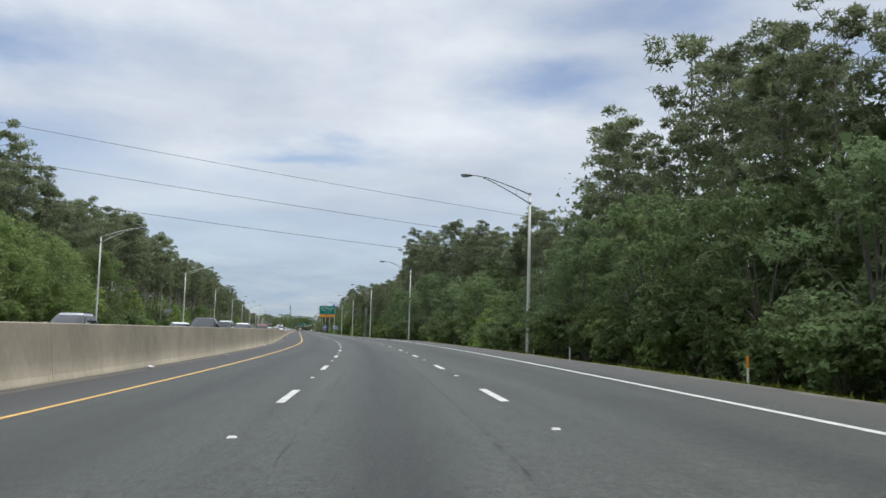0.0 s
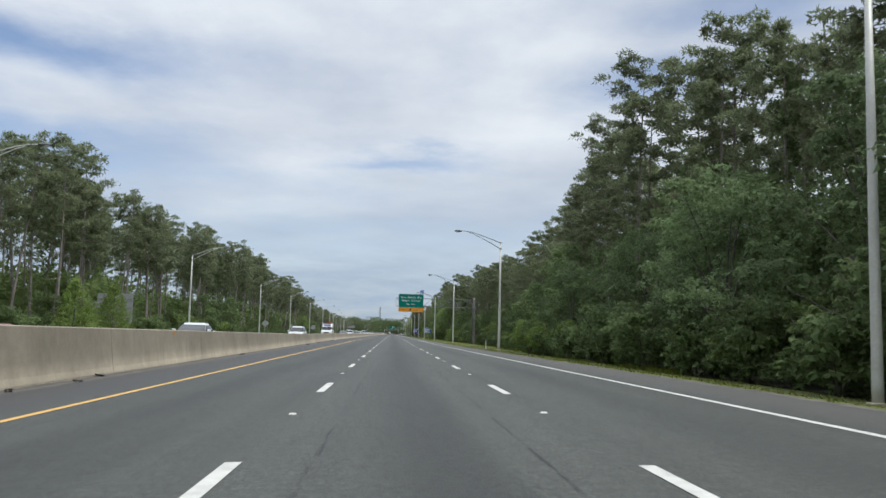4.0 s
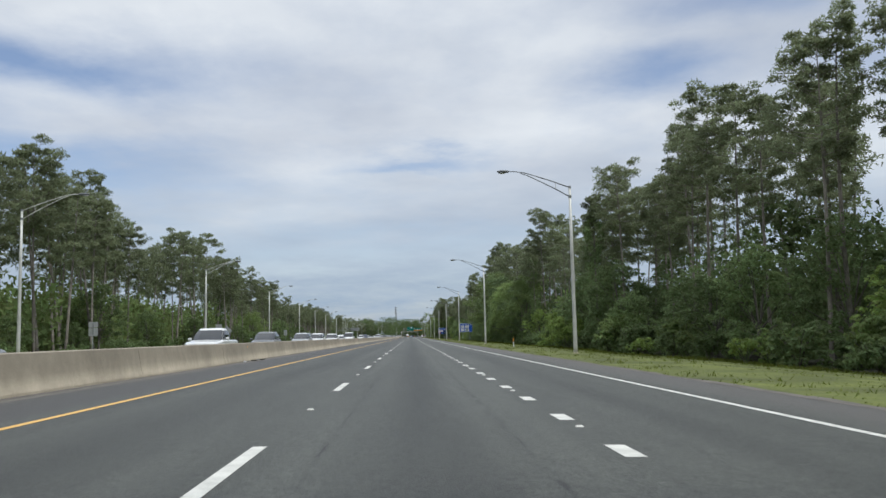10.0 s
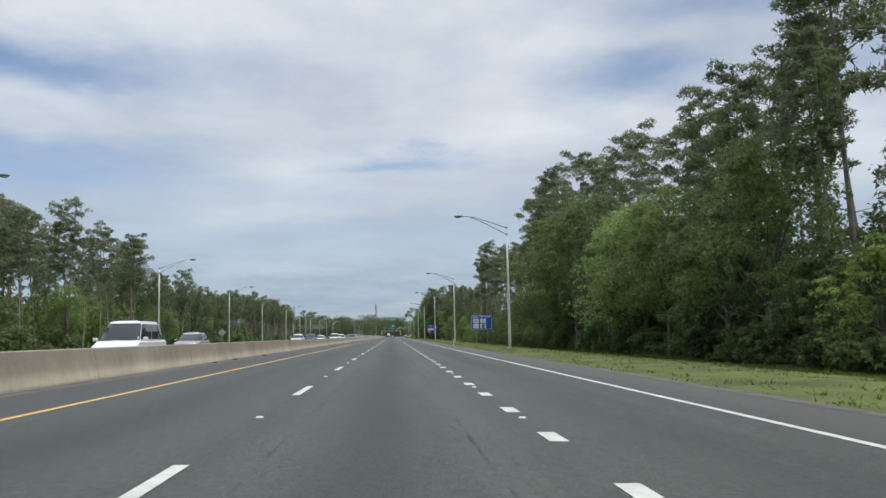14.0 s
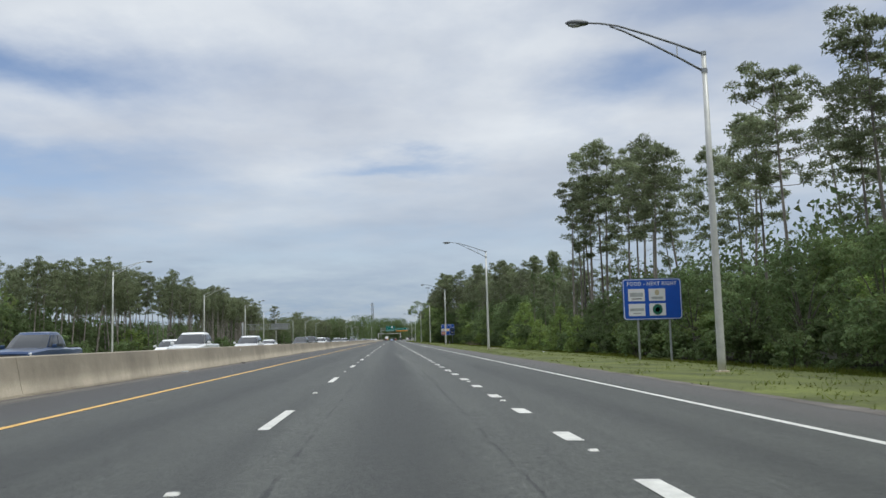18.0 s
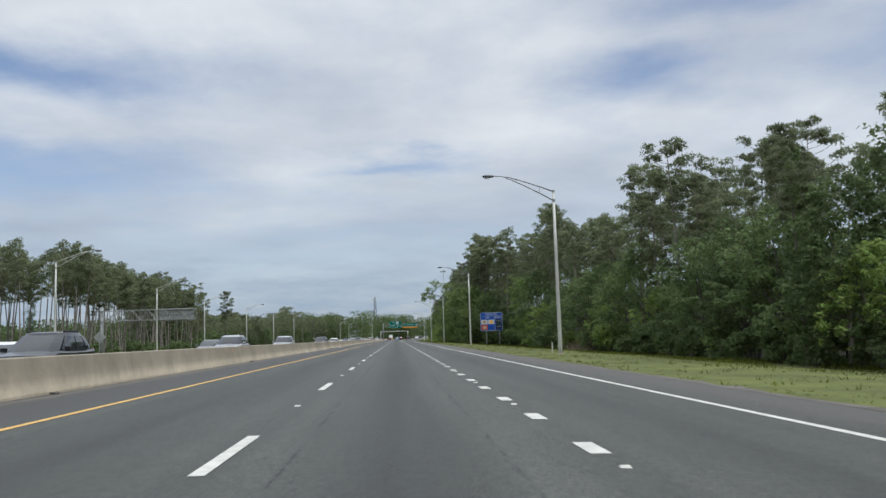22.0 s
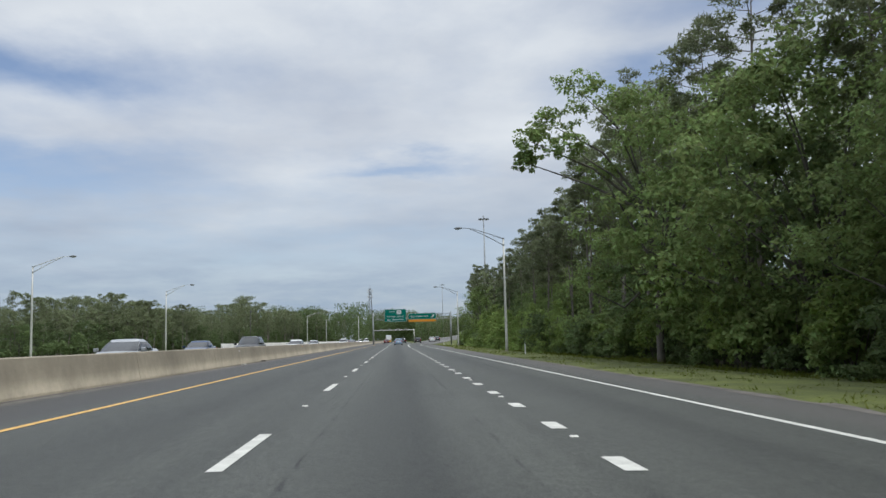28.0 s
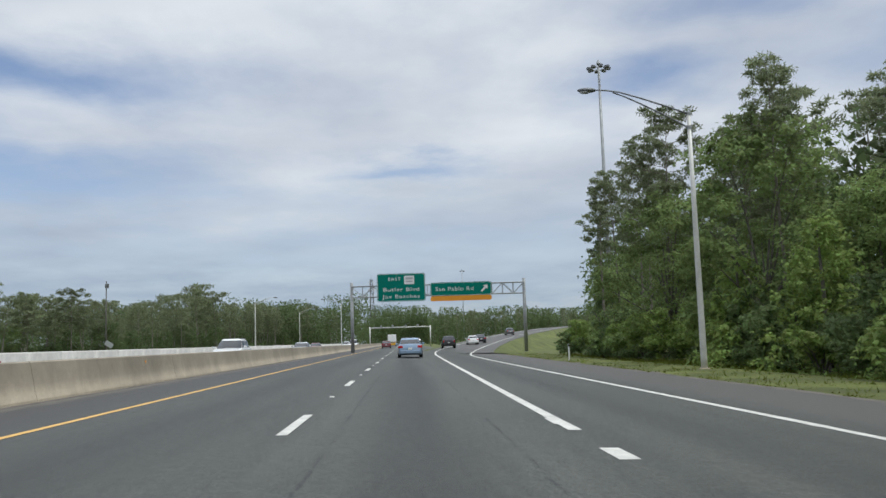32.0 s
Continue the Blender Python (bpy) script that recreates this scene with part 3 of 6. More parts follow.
def build_barrier():
    profile = [(0.30, -0.05), (0.30, 0.06), (0.258, 0.22), (0.12, 0.895), (0.075, 0.925), (-0.075, 0.925), (-0.12, 0.895), (-0.258, 0.22), (-0.30, 0.06), (-0.30, -0.05)]
    wall = tagged(new("median_barrier"), "long weathered concrete median barrier with dark streaks", "barrier", kind="structure")
    s = -180.0
    seg = 12.19
    while s < 1480:
        verts, faces = [], []
        a, b = s + 0.012, s + seg - 0.012
        for ss in (a, b):
            for dx, z in profile:
                top = min(max(1.6 - 0.6 * (ss - 140) / 85, 0.95), 1.6)
                verts.append((*ground_xy(ss, BAR_D + dx), road_z(ss, BAR_D) + (z if z < 0.5 else z - 0.925 + top)))
        n = len(profile)
        for j in range(n):
            faces.append((j, (j + 1) % n, n + (j + 1) % n, n + j))
        faces += [tuple(range(n))[::-1], tuple(range(n, 2 * n))]
        me = mesh_from("barrier_segment", verts, faces, M_CONC)
        layer = me.uv_layers.new(name="face")
        for loop in me.loops:
            k = loop.vertex_index
            layer.data[loop.index].uv = (a if k < n else b, profile[k % n][1])
        ob = new("barrier_segment", me)
        ob.parent = wall
        s += seg

    for s in (100, 140, 181, 222, 262, 282.4, 315, 345, 374.6, 409, 440, 470, 500, 530, 560, 596, 630, 660, 690, 721.5, 752, 786, 817, 850, 884, 915.5, 948, 980, 1012, 1022, 1060):
        ob = part("barrier_reflector", box(0.0, 0.015, -0.05, 0.05, -0.07, 0.07), M_ORANGE if s % 3 else M_SIGNW, wall)
        z = 0.72 if s > 225 else 1.2
        ob.matrix_basis = place(s, BAR_D + 0.29 - 0.19 * (z - 0.06) / 0.835 + 0.012 if s > 225 else BAR_D + 0.15, road_z(s, BAR_D) + z)


build_barrier()
gutter = new("gutter_grit", ribbon("gutter_grit", STATIONS, [lambda s: BAR_D + 0.28, lambda s: BAR_D + 0.62 + 0.25 * noise.noise((s * 0.09, 4, 0))], lambda s, d: road_z(s, d) + 0.006, M_GRAVEL))
tagged(gutter, "pale grit and dust gathered along the barrier's foot", "grit", kind="structure")

# ---- trees ----
def unit(v):
    return v / np.maximum(np.linalg.norm(v, axis=-1, keepdims=True), 1e-9)


def leaf_quads(centres, size, rng, flat=0.5, out=None):
    """Leaf sprays: small pointed leaves facing up, or out of their clump where it is given."""
    n = len(centres)
    nrm = unit(rng.normal(size=(n, 3)) + (0, 0, flat)) if out is None else unit(rng.normal(size=(n, 3)) * 0.55 + out * 1.25 + (0, 0, flat))
    a = unit(np.cross(nrm, rng.normal(size=(n, 3))))
    b = np.cross(nrm, a)
    s = (size * rng.uniform(0.55, 1.3, n))[:, None]
    droop = np.zeros((n, 3))
    droop[:, 2] = -0.25 * s[:, 0]
    return np.stack([centres - b * s * 0.40 - a * s * 0.3, centres + a * s * 0.72 + droop, centres + b * s * 0.42 - a * s * 0.2], 1)


def shell(centres, radii, per, rng, squash=0.75, under=0.35):
    """Points over the upper and outer skin of many small clumps, with the way each one faces."""
    c, r = np.repeat(np.asarray(centres), per, 0), np.repeat(np.asarray(radii), per)
    w = unit(rng.normal(size=(len(c), 3)))
    low = (w[:, 2] < -0.15) & (rng.random(len(c)) > under)
    w[low, 2] *= -1
    rr = r * (0.62 + 0.42 * rng.random(len(c))) * (1 + 0.22 * np.sin(w[:, 0] * 6 + c[:, 2] * 3) * np.sin(w[:, 1] * 5 + c[:, 0]))
    return c + w * rr[:, None] * (1, 1, squash), unit(w * (1, 1, 1 / squash))


def pine_geometry(seed, height, bare, dense=1.0, vines=0, spread=1.0, dead=False, detail=84, big=1.0):
    """Trunk and crown of a tall pine: bare stem, upswept limbs, an open head of flat needle clumps."""
    rng = np.random.default_rng(seed)
    bm = bmesh.new()
    lean = rng.normal(0, 0.02, 2)
    bend = rng.normal(0, 0.25, 2)

    def axis(u):
        return np.array([lean[0] * u * height + bend[0] * math.sin(u * 3.0), lean[1] * u * height + bend[1] * math.sin(u * 2.3), u * height])

    r0 = 0.0066 * height + 0.015
    us = [0, 0.02, 0.1, 0.3, 0.5, 0.7, 0.85, 1.0]
    add_tube(bm, [axis(u) - (0, 0, 0.3 if u == 0 else 0) for u in us], [r0 * k for k in (1.35, 1.08, 1.0, 0.86, 0.7, 0.5, 0.3, 0.08)], 7)
    centres, radii = [], []
    limbs = int(25 * dense)
    for i in range(limbs):
        u = bare + (0.975 - bare) * ((i + rng.random()) / limbs) ** 0.9
        base = axis(u)
        v = (u - bare) / (1 - bare)
        ln = height * 0.118 * spread * (0.22 + 0.92 * math.sin(math.pi * (0.2 + 0.68 * v))) * rng.uniform(0.5, 1.2)
        az = i * 2.399 + rng.normal(0, 0.5)
        rise = rng.uniform(0.0, 0.42) + 0.5 * v * v
        way = np.array([math.cos(az), math.sin(az), rise])
        mid = base + way * ln * 0.55 + (0, 0, -0.09 * ln)
        tip = base + way * ln
        add_tube(bm, [base, mid, tip], [r0 * 0.26 * (1.1 - u * 0.5), r0 * 0.15, 0.014], 4, False)
        if dead:
            for _ in range(3):
                k = rng.uniform(0.4, 0.9)
                p = base + way * ln * k
                add_tube(bm, [p, p + unit(rng.normal(size=3) + way + (0, 0, 0.4)) * ln * rng.uniform(0.2, 0.45)], [0.025, 0.008], 3, False)
            continue
        size = 0.30 + 0.115 * ln
        centres.append(tip + (0, 0, 0.1))
        radii.append(size * rng.uniform(0.9, 1.3))
        cross = np.array([-math.sin(az), math.cos(az), 0.1])
        for side in ((-1, 1) if ln > 1.2 else (rng.choice((-1, 1)),)):
            k = rng.uniform(0.48, 0.85)
            p = base + way * ln * k
            q = p + (cross * side + way * 0.4) * ln * rng.uniform(0.2, 0.4)
            add_tube(bm, [p + (0, 0, -0.05 * ln), q], [0.022, 0.008], 3, False)
            centres.append(q + (0, 0, rng.uniform(0, 0.2)))
            radii.append(size * rng.uniform(0.65, 1.05))
    if not dead:
        for u, j in ((1.0, 0.1), (0.975, 0.45), (0.955, 0.6), (0.94, 0.6)):
            centres.append(axis(u) + rng.normal(0, j, 3) * (1, 1, 0.3))
            radii.append(rng.uniform(0.45, 0.68))
    # dead stubs below the crown
    for i in range(rng.integers(4, 9)):
        u = rng.uniform(bare * 0.5, bare)
        az = rng.uniform(0, 6.28)
        b0 = axis(u)
        add_tube(bm, [b0, b0 + np.array([math.cos(az), math.sin(az), rng.uniform(-0.1, 0.5)]) * rng.uniform(0.5, 1.6)], [0.035, 0.01], 3, False)
    tris = None
    if centres:
        # needle sprays over the skin of every clump
        p, out = shell(centres, radii, detail, rng, 0.62, 0.3)
        n = len(p)
        nrm = unit(out + rng.normal(size=(n, 3)) * 0.75 + (0, 0, 0.55))
        way = unit(np.cross(nrm, rng.normal(size=(n, 3))) + out * 0.35)
        side = unit(np.cross(nrm, way))
        ln = rng.uniform(0.20, 0.40, n)[:, None] * big
        tris = np.stack([p - side * 0.062 * big ** 0.7, p + side * 0.062 * big ** 0.7, p + way * ln], 1)
    quads = None
    if vines:
        m = 60 if vines < 1.5 else 110
        u = np.sort(rng.uniform(0.01, min(0.98, bare + 0.3), m))
        ax = np.array([axis(v) for v in u])
        wide = (0.35 + 0.85 * (1 - u)) * (0.75 + 0.4 * np.sin(u * 17 + seed) + 0.35 * rng.random(m)) * vines * 0.75
        ang = rng.uniform(0, 6.28, m)
        ax[:, 0] += np.cos(ang) * wide
        ax[:, 1] += np.sin(ang) * wide
        p, out = shell(ax, rng.uniform(0.28, 0.5, m) + 0.3 * (1 - u) ** 2, 30, rng, 1.1, 0.8)
        quads = leaf_quads(p, 0.24, rng, 0.2, out)
    return bm, tris, quads


def crown_leaves(lobes, clumps, per, size, rng, squash=0.8, floor=-9.0, twig=0.1):
    """Leaves of a crown: lobes carry clumps on their skin, clumps carry leaves on theirs."""
    cs, rs = [], []
    for c, r in lobes:
        w, _ = shell([c], [r], clumps, rng, squash, 0.55)
        cs.append(w)
        rs.append(r * rng.uniform(0.2, 0.36, clumps))
    cs, rs = np.concatenate(cs), np.concatenate(rs)
    keep = cs[:, 2] > floor
    p, out = shell(cs[keep], rs[keep], per, rng, 0.7, 0.35)
    inner = rng.random(len(p)) < twig
    mid = np.repeat(np.array([c for c, r in lobes]), clumps * per, 0)[np.repeat(keep, per)]
    p[inner] = mid[inner] + (p[inner] - mid[inner]) * rng.uniform(0.3, 0.85, inner.sum())[:, None]
    ok = p[:, 2] > 0.02
    return leaf_quads(p[ok], size * 1.18, rng, 0.8, out[ok])


def broad_geometry(seed, height, width, leaves, size, low=0.12, reach=0.0):
    """A broadleaf tree: forked limbs and a crown of leaf clumps in uneven lobes."""
    rng = np.random.default_rng(seed)
    bm = bmesh.new()
    r0 = 0.012 * height + 0.04
    fork = height * 0.32
    add_tube(bm, [(0, 0, -0.3), (0.05, 0, 0.3), (0.1 * rng.normal(), 0.1 * rng.normal(), fork)], [r0 * 1.4, r0, r0 * 0.75], 7)
    lobes = []
    for i in range(14):
        az = i * 2.4 + rng.normal(0, 0.35)
        zz = height * (low + 0.1 + (0.88 - low - 0.1) * ((i + rng.random()) / 14) ** 0.9)
        rad = width * 0.5 * math.sin(math.pi * min(0.95, 0.2 + 0.74 * (zz / height))) * rng.uniform(0.4, 0.95)
        c = np.array([math.cos(az) * rad, math.sin(az) * rad, zz])
        lobes.append((c, width * rng.uniform(0.13, 0.24)))
        add_tube(bm, [(0, 0, fork * rng.uniform(0.6, 1)), c * (0.5, 0.5, 0.75), c], [r0 * 0.45, r0 * 0.28, 0.02], 4, False)
    lobes.append((np.array([0, 0, height * 0.87]), width * 0.22))
    if reach:
        for k, z, side, r in ((0.55, 0.92, 0.5, 0.17), (0.75, 0.83, -0.4, 0.15), (0.95, 0.76, 0.3, 0.12), (1.0, 0.70, -0.2, 0.09), (0.7, 0.73, 0.9, 0.12)):
            c = np.array([reach * k, side * 1.6, height * z])
            lobes.append((c, width * r))
            add_tube(bm, [(0, 0, height * 0.5), c * (0.5, 0.5, 0.88), c], [r0 * 0.5, r0 * 0.28, 0.02], 4, False)
    per = 26
    return bm, crown_leaves(lobes, max(8, leaves // (len(lobes) * per)), per, size, rng, 0.78, height * low * 0.5)


def bush_geometry(seed, height, width, leaves, size):
    rng = np.random.default_rng(seed)
    bm = bmesh.new()
    lobes = []
    for i in range(7):
        az = i * 0.9 + rng.normal(0, 0.2)
        add_tube(bm, [(0, 0, -0.3), (0.02 * math.cos(az), 0.02 * math.sin(az), -0.1), (math.cos(az) * width * 0.15, math.sin(az) * width * 0.15, height * 0.4), (math.cos(az) * width * 0.36, math.sin(az) * width * 0.36, height * 0.7)], [0.002, 0.035, 0.025, 0.008], 4, False)
        k = rng.uniform(0.12, 0.33)
        lobes.append((np.array([math.cos(az) * width * k, math.sin(az) * width * k, height * rng.uniform(0.22, 0.92 - k)]), width * rng.uniform(0.15, 0.24)))
    bmesh.ops.remove_doubles(bm, verts=bm.verts[:], dist=0.006)
    per = 22
    return bm, crown_leaves(lobes, max(6, leaves // (7 * per)), per, size, rng, min(1.2, 0.95 * height / width + 0.15))


def mound_geometry(seed, height, width, clumps, size):
    """A young tree or stump smothered in creepers: a steep leafy cone with hanging folds."""
    rng = np.random.default_rng(seed)
    bm = bmesh.new()
    add_tube(bm, [(0, 0, -0.3), (0.1, 0, height * 0.5), (0.15, 0.1, height * 0.93)], [0.14, 0.1, 0.03], 6)
    u = rng.random(clumps) ** 1.35
    az = rng.uniform(0, 6.28, clumps)
    rad = width * 0.5 * (1 - u) ** 0.8 * (0.8 + 0.2 * np.sin(az * 3 + seed) + 0.16 * np.sin(az * 7 + u * 5)) + 0.15
    c = np.stack([np.cos(az) * rad, np.sin(az) * rad, u * height * (0.94 + 0.06 * np.sin(az * 2))], 1)
    p, out = shell(c, rng.uniform(0.32, 0.62, clumps), 26, rng, 0.9, 0.4)
    ok = p[:, 2] > 0.02
    return bm, leaf_quads(p[ok], size, rng, 0.8, out[ok])


class Kind:
    """One shape of plant, ready to be set down as a thing or merged into a wood."""

    def __init__(self, name, label, category, group, pieces):
        self.name, self.label, self.category, self.group, self.pieces, self.first, self.coarse, self.middle = name, label, category, group, pieces, None, None, None

    def put(self, s, d, turn, scale):
        m = place(s, d, land_z(s, d), turn, scale)
        if self.first is None:
            root = tagged(new(self.name), self.label, self.category, self.group)
            for pname, me in self.pieces:
                o = new(pname, me)
                o.parent = root
            self.first = root
            root.matrix_basis = m
            return root
        made = copy_thing(self.first, Matrix.Identity(4))
        made.matrix_basis = m
        return made


def make_kinds():
    pines, broads, bushes = [], [], []
    for i, (h, bare, dense, vines, spread) in enumerate(((22, 0.60, 1.0, 0, 1.0), (20, 0.54, 1.1, 0, 1.0), (23, 0.66, 0.9, 0, 0.9), (21, 0.58, 1.2, 0, 1.1), (19, 0.52, 1.0, 0, 0.95), (24, 0.80, 0.55, 0, 0.6), (20, 0.6, 0.8, 1.5, 0.8), (22, 0.5, 0.7, 0, 1.0), (17, 0.80, 0.5, 1.5, 0.42), (18, 0.84, 0.45, 1.15, 0.36), (15, 0.36, 1.25, 0, 1.55), (14, 0.46, 1.1, 0, 1.75))):
        bm, tris, vq = pine_geometry(100 + i, h, bare, dense, vines, spread, i == 7)
        pieces = [("trunk", finish("trunk", bm, M_BARK if i != 7 else M_BARK2, True))]
        if tris is not None:
            pieces.append(("crown", tri_soup("crown", tris, M_NEEDLE)))
        else:
            pines.append(Kind("dead_pine", "dead leafless pine with bare grey branches", "tree", "roadside pines", pieces))
            continue
        if vq is not None:
            pieces.append(("vine_cover", tri_soup("vine_cover", vq, M_LEAF)))
        label = ("broad-crowned pine with dark rounded foliage" if i > 9 else "slender tree smothered in creepers up to its ragged top" if i > 7 else "tall pine with its trunk wrapped in green vines" if vines else "tall pine with a bare trunk and a loose dark crown" if bare > 0.56 else "pine with a long dark green crown over a straight trunk")
        pines.append(Kind("pine_tree", label, "tree", "roadside pines", pieces))
        pines[-1].coarse = pine_geometry(100 + i, h, bare, dense, 0, spread, False, 15, 2.2)[1].reshape(-1, 3)
        pines[-1].middle = pine_geometry(100 + i, h, bare, dense, 0, spread, False, 32, 1.5)[1].reshape(-1, 3)
    for i, (h, w, n, sz, mat, lab) in enumerate(((11, 9, 7500, 0.22, M_LEAF, "dense dark green broadleaf tree at the wood's edge"), (8.5, 7.5, 6000, 0.2, M_LEAF, "round dark green broadleaf tree at the wood's edge"),
                                                (13, 9.5, 9000, 0.22, M_LEAF, "tall dense broadleaf tree with leaves to the ground"), (7, 6.5, 5000, 0.19, M_LEAF_LIGHT, "bright green young broadleaf tree at the wood's edge"),
                                                (16, 11, 15000, 0.20, M_LEAF_MID, "large spreading broadleaf tree above the understorey"),
                                                (12, 9, 13000, 0.17, M_LEAF_MID, "leafy mid-green broadleaf tree at the wood's edge"),
                                                (12, 9.5, 11000, 0.19, M_LEAF_HAZE, "dense broadleaf tree at the wood's edge, its green paled for haze"), (14.5, 9, 12000, 0.19, M_LEAF_HAZE, "tall dense broadleaf tree, its green paled for haze"),
                                                (18, 10, 16000, 0.2, M_LEAF_MID, "large broadleaf tree with a limb reaching over the verge"))):
        bm, q = broad_geometry(200 + i, h, w, n, sz, reach=8.0 if i == 8 else 0.0)
        broads.append(Kind("broadleaf_tree", lab, "tree", "broadleaf trees of the wood's edge", [("trunk", finish("trunk", bm, M_BARK2, True)), ("crown", tri_soup("crown", q, mat))]))
    for i, (h, w, n, sz, mat, lab) in enumerate(((2.6, 3.4, 1800, 0.18, M_LEAF, "rounded dark green bush on the verge"), (3.6, 4.2, 2200, 0.20, M_LEAF, "tangled vine-covered bush at the wood's edge"), (2.0, 3.0, 1400, 0.16, M_LEAF_LIGHT, "low light green bush on the verge"), (4.6, 5.6, 4600, 0.175, M_LEAF_LIGHT, "tall mound of bright green vines and shrubs"), (5.4, 5.8, 4600, 0.185, M_LEAF, "tall dark green shrub dense to the ground"), (1.6, 4.4, 1900, 0.19, M_LEAF_MID, "low sprawling weeds along the wood's foot"))):
        bm, q = bush_geometry(300 + i, h, w, n, sz)
        bushes.append(Kind("bush", lab, "bush", "bushes along the wood", [("woody_base", finish("woody_base", bm, M_BARK2)), ("foliage", tri_soup("foliage", q, mat))]))
    bm = bmesh.new()
    tw = np.random.default_rng(77)
    for i in range(70):
        a = np.array([tw.normal(0, 0.9), tw.normal(0, 0.9), 0.0])
        way = unit(np.array([tw.normal(), tw.normal(), tw.uniform(0.2, 1.1)]))
        ln = tw.uniform(0.8, 2.4)
        mid = a + way * ln * 0.5 + (0, 0, 0.15)
        add_tube(bm, [a - (0, 0, 0.2), mid, a + way * ln + tw.normal(0, 0.2, 3) + (0, 0, -0.15 * ln)], [0.016, 0.011, 0.004], 4, False)
        for _ in range(4):
            p = a + (mid - a) * tw.uniform(0.5, 1.3)
            add_tube(bm, [p, p + unit(tw.normal(size=3) + way) * tw.uniform(0.3, 0.8)], [0.008, 0.003], 3, False)
    bushes.append(Kind("dead_bush", "bare reddish dead brush at the wood's edge", "bush", "bushes along the wood", [("brushwood", finish("brushwood", bm, M_TWIG))]))
    for i, (h, w, n) in enumerate(((8.0, 7.0, 250), (5.0, 4.6, 120))):
        bm, q = mound_geometry(350 + i, h, w, n, 0.22)
        bushes.append(Kind("bush", "steep bright green mound of creepers over a young tree", "bush", "bushes along the wood", [("woody_base", finish("woody_base", bm, M_BARK2)), ("foliage", tri_soup("foliage", q, M_LEAF_LIGHT))]))
    for i, (h, w, n, mat, lab) in enumerate(((3.0, 5.4, 5200, M_LEAF, "dense tangled thicket of dark green shrubs and vines"), (4.4, 6.2, 7000, M_LEAF_MID, "tall leafy thicket of fresh green shrubs and vines"), (2.2, 4.4, 4000, M_LEAF_MID, "low spreading thicket of fresh green shrubs"))):
        bm, q = bush_geometry(380 + i, h, w, n, 0.19)
        bushes.append(Kind("thicket", lab, "thicket", "thickets at the wood's foot", [("woody_base", finish("woody_base", bm, M_BARK2)), ("foliage", tri_soup("foliage", q, mat))]))
    return pines, broads, bushes


M_TWIG = material("dead_twigs", (0.30, 0.215, 0.165), 0.85, var=0.25, scale=3, bump=0.2)
PINES, BROADS, BUSHES = make_kinds()


def interp(x, table):
    if x <= table[0][0]:
        return table[0][1]
    for (a, va), (b, vb) in zip(table, table[1:]):
        if x <= b:
            return va + (vb - va) * (x - a) / (b - a)
    return table[-1][1]


# where the wood's edge runs: station, offset
EDGE_R = [(-200, 14.5), (60, 14.0), (110, 14.0), (170, 13.8), (225, 14.5), (245, 17), (275, 20), (320, 23.5), (420, 22.5), (520, 23), (640, 25), (700, 25), (800, 24.5), (884, 25.5), (893, 24.5), (905, 18.0), (960, 16.5), (1040, 16), (1075, 16), (1110, 16.5), (1140, 19), (1160, 24), (1200, 40), (1500, 120)]
EDGE_L = [(-200, -36), (220, -38), (600, -41), (760, -48), (900, -54), (980, -58), (1040, -75), (1250, -90), (1400, -72), (1500, -44), (1600, -36)]
TALL_R = [(-200, 0.9), (60, 0.86), (73, 0.85), (85, 0.92), (100, 0.86), (110, 0.77), (132, 0.75), (150, 0.80), (162, 0.82), (172, 0.95), (182, 0.89), (195, 0.94), (215, 0.98), (250, 0.92), (285, 0.88), (295, 0.82), (312, 1.05), (330, 0.85), (348, 0.93), (358, 0.89), (370, 0.92), (380, 0.94), (392, 0.96), (410, 1.0), (440, 0.97), (455, 0.98), (466, 0.92), (483, 1.07), (511, 1.10), (530, 1.12), (545, 1.2), (575, 1.2), (600, 1.22), (615, 1.2), (627, 0.97), (634, 0.95), (650, 1.0), (661, 1.1), (690, 1.14), (700, 1.2), (705, 1.1), (710, 0.6), (733, 0.52), (746, 0.62), (755, 0.72), (768, 0.78), (781, 0.78), (793, 0.88), (809, 0.92), (818, 0.78), (833, 0.80), (843, 0.95), (852, 1.05), (870, 1.06), (886, 1.1), (897, 1.05), (915, 1.14), (935, 1.06), (956, 0.95), (980, 0.84), (1005, 0.80), (1020, 0.78), (1040, 0.76), (1056, 0.73), (1072, 0.67), (1086, 0.80), (1110, 0.78), (1200, 0.7)]
TALL_L = [(-200, 1.15), (160, 1.15), (185, 1.08), (222, 1.21), (265, 1.19), (290, 1.15), (300, 1.08), (345, 1.13), (456, 1.15), (494, 1.06), (531, 1.11), (557, 1.0), (580, 0.9), (619, 0.82), (650, 0.7), (700, 0.69), (727, 0.77), (764, 0.83), (800, 0.85), (819, 0.75), (843, 0.78), (889, 0.86), (955, 0.82), (990, 0.92), (1010, 0.7), (1093, 0.61), (1142, 0.74), (1208, 0.85), (1300, 0.86), (1400, 1.1), (1600, 1.2)]


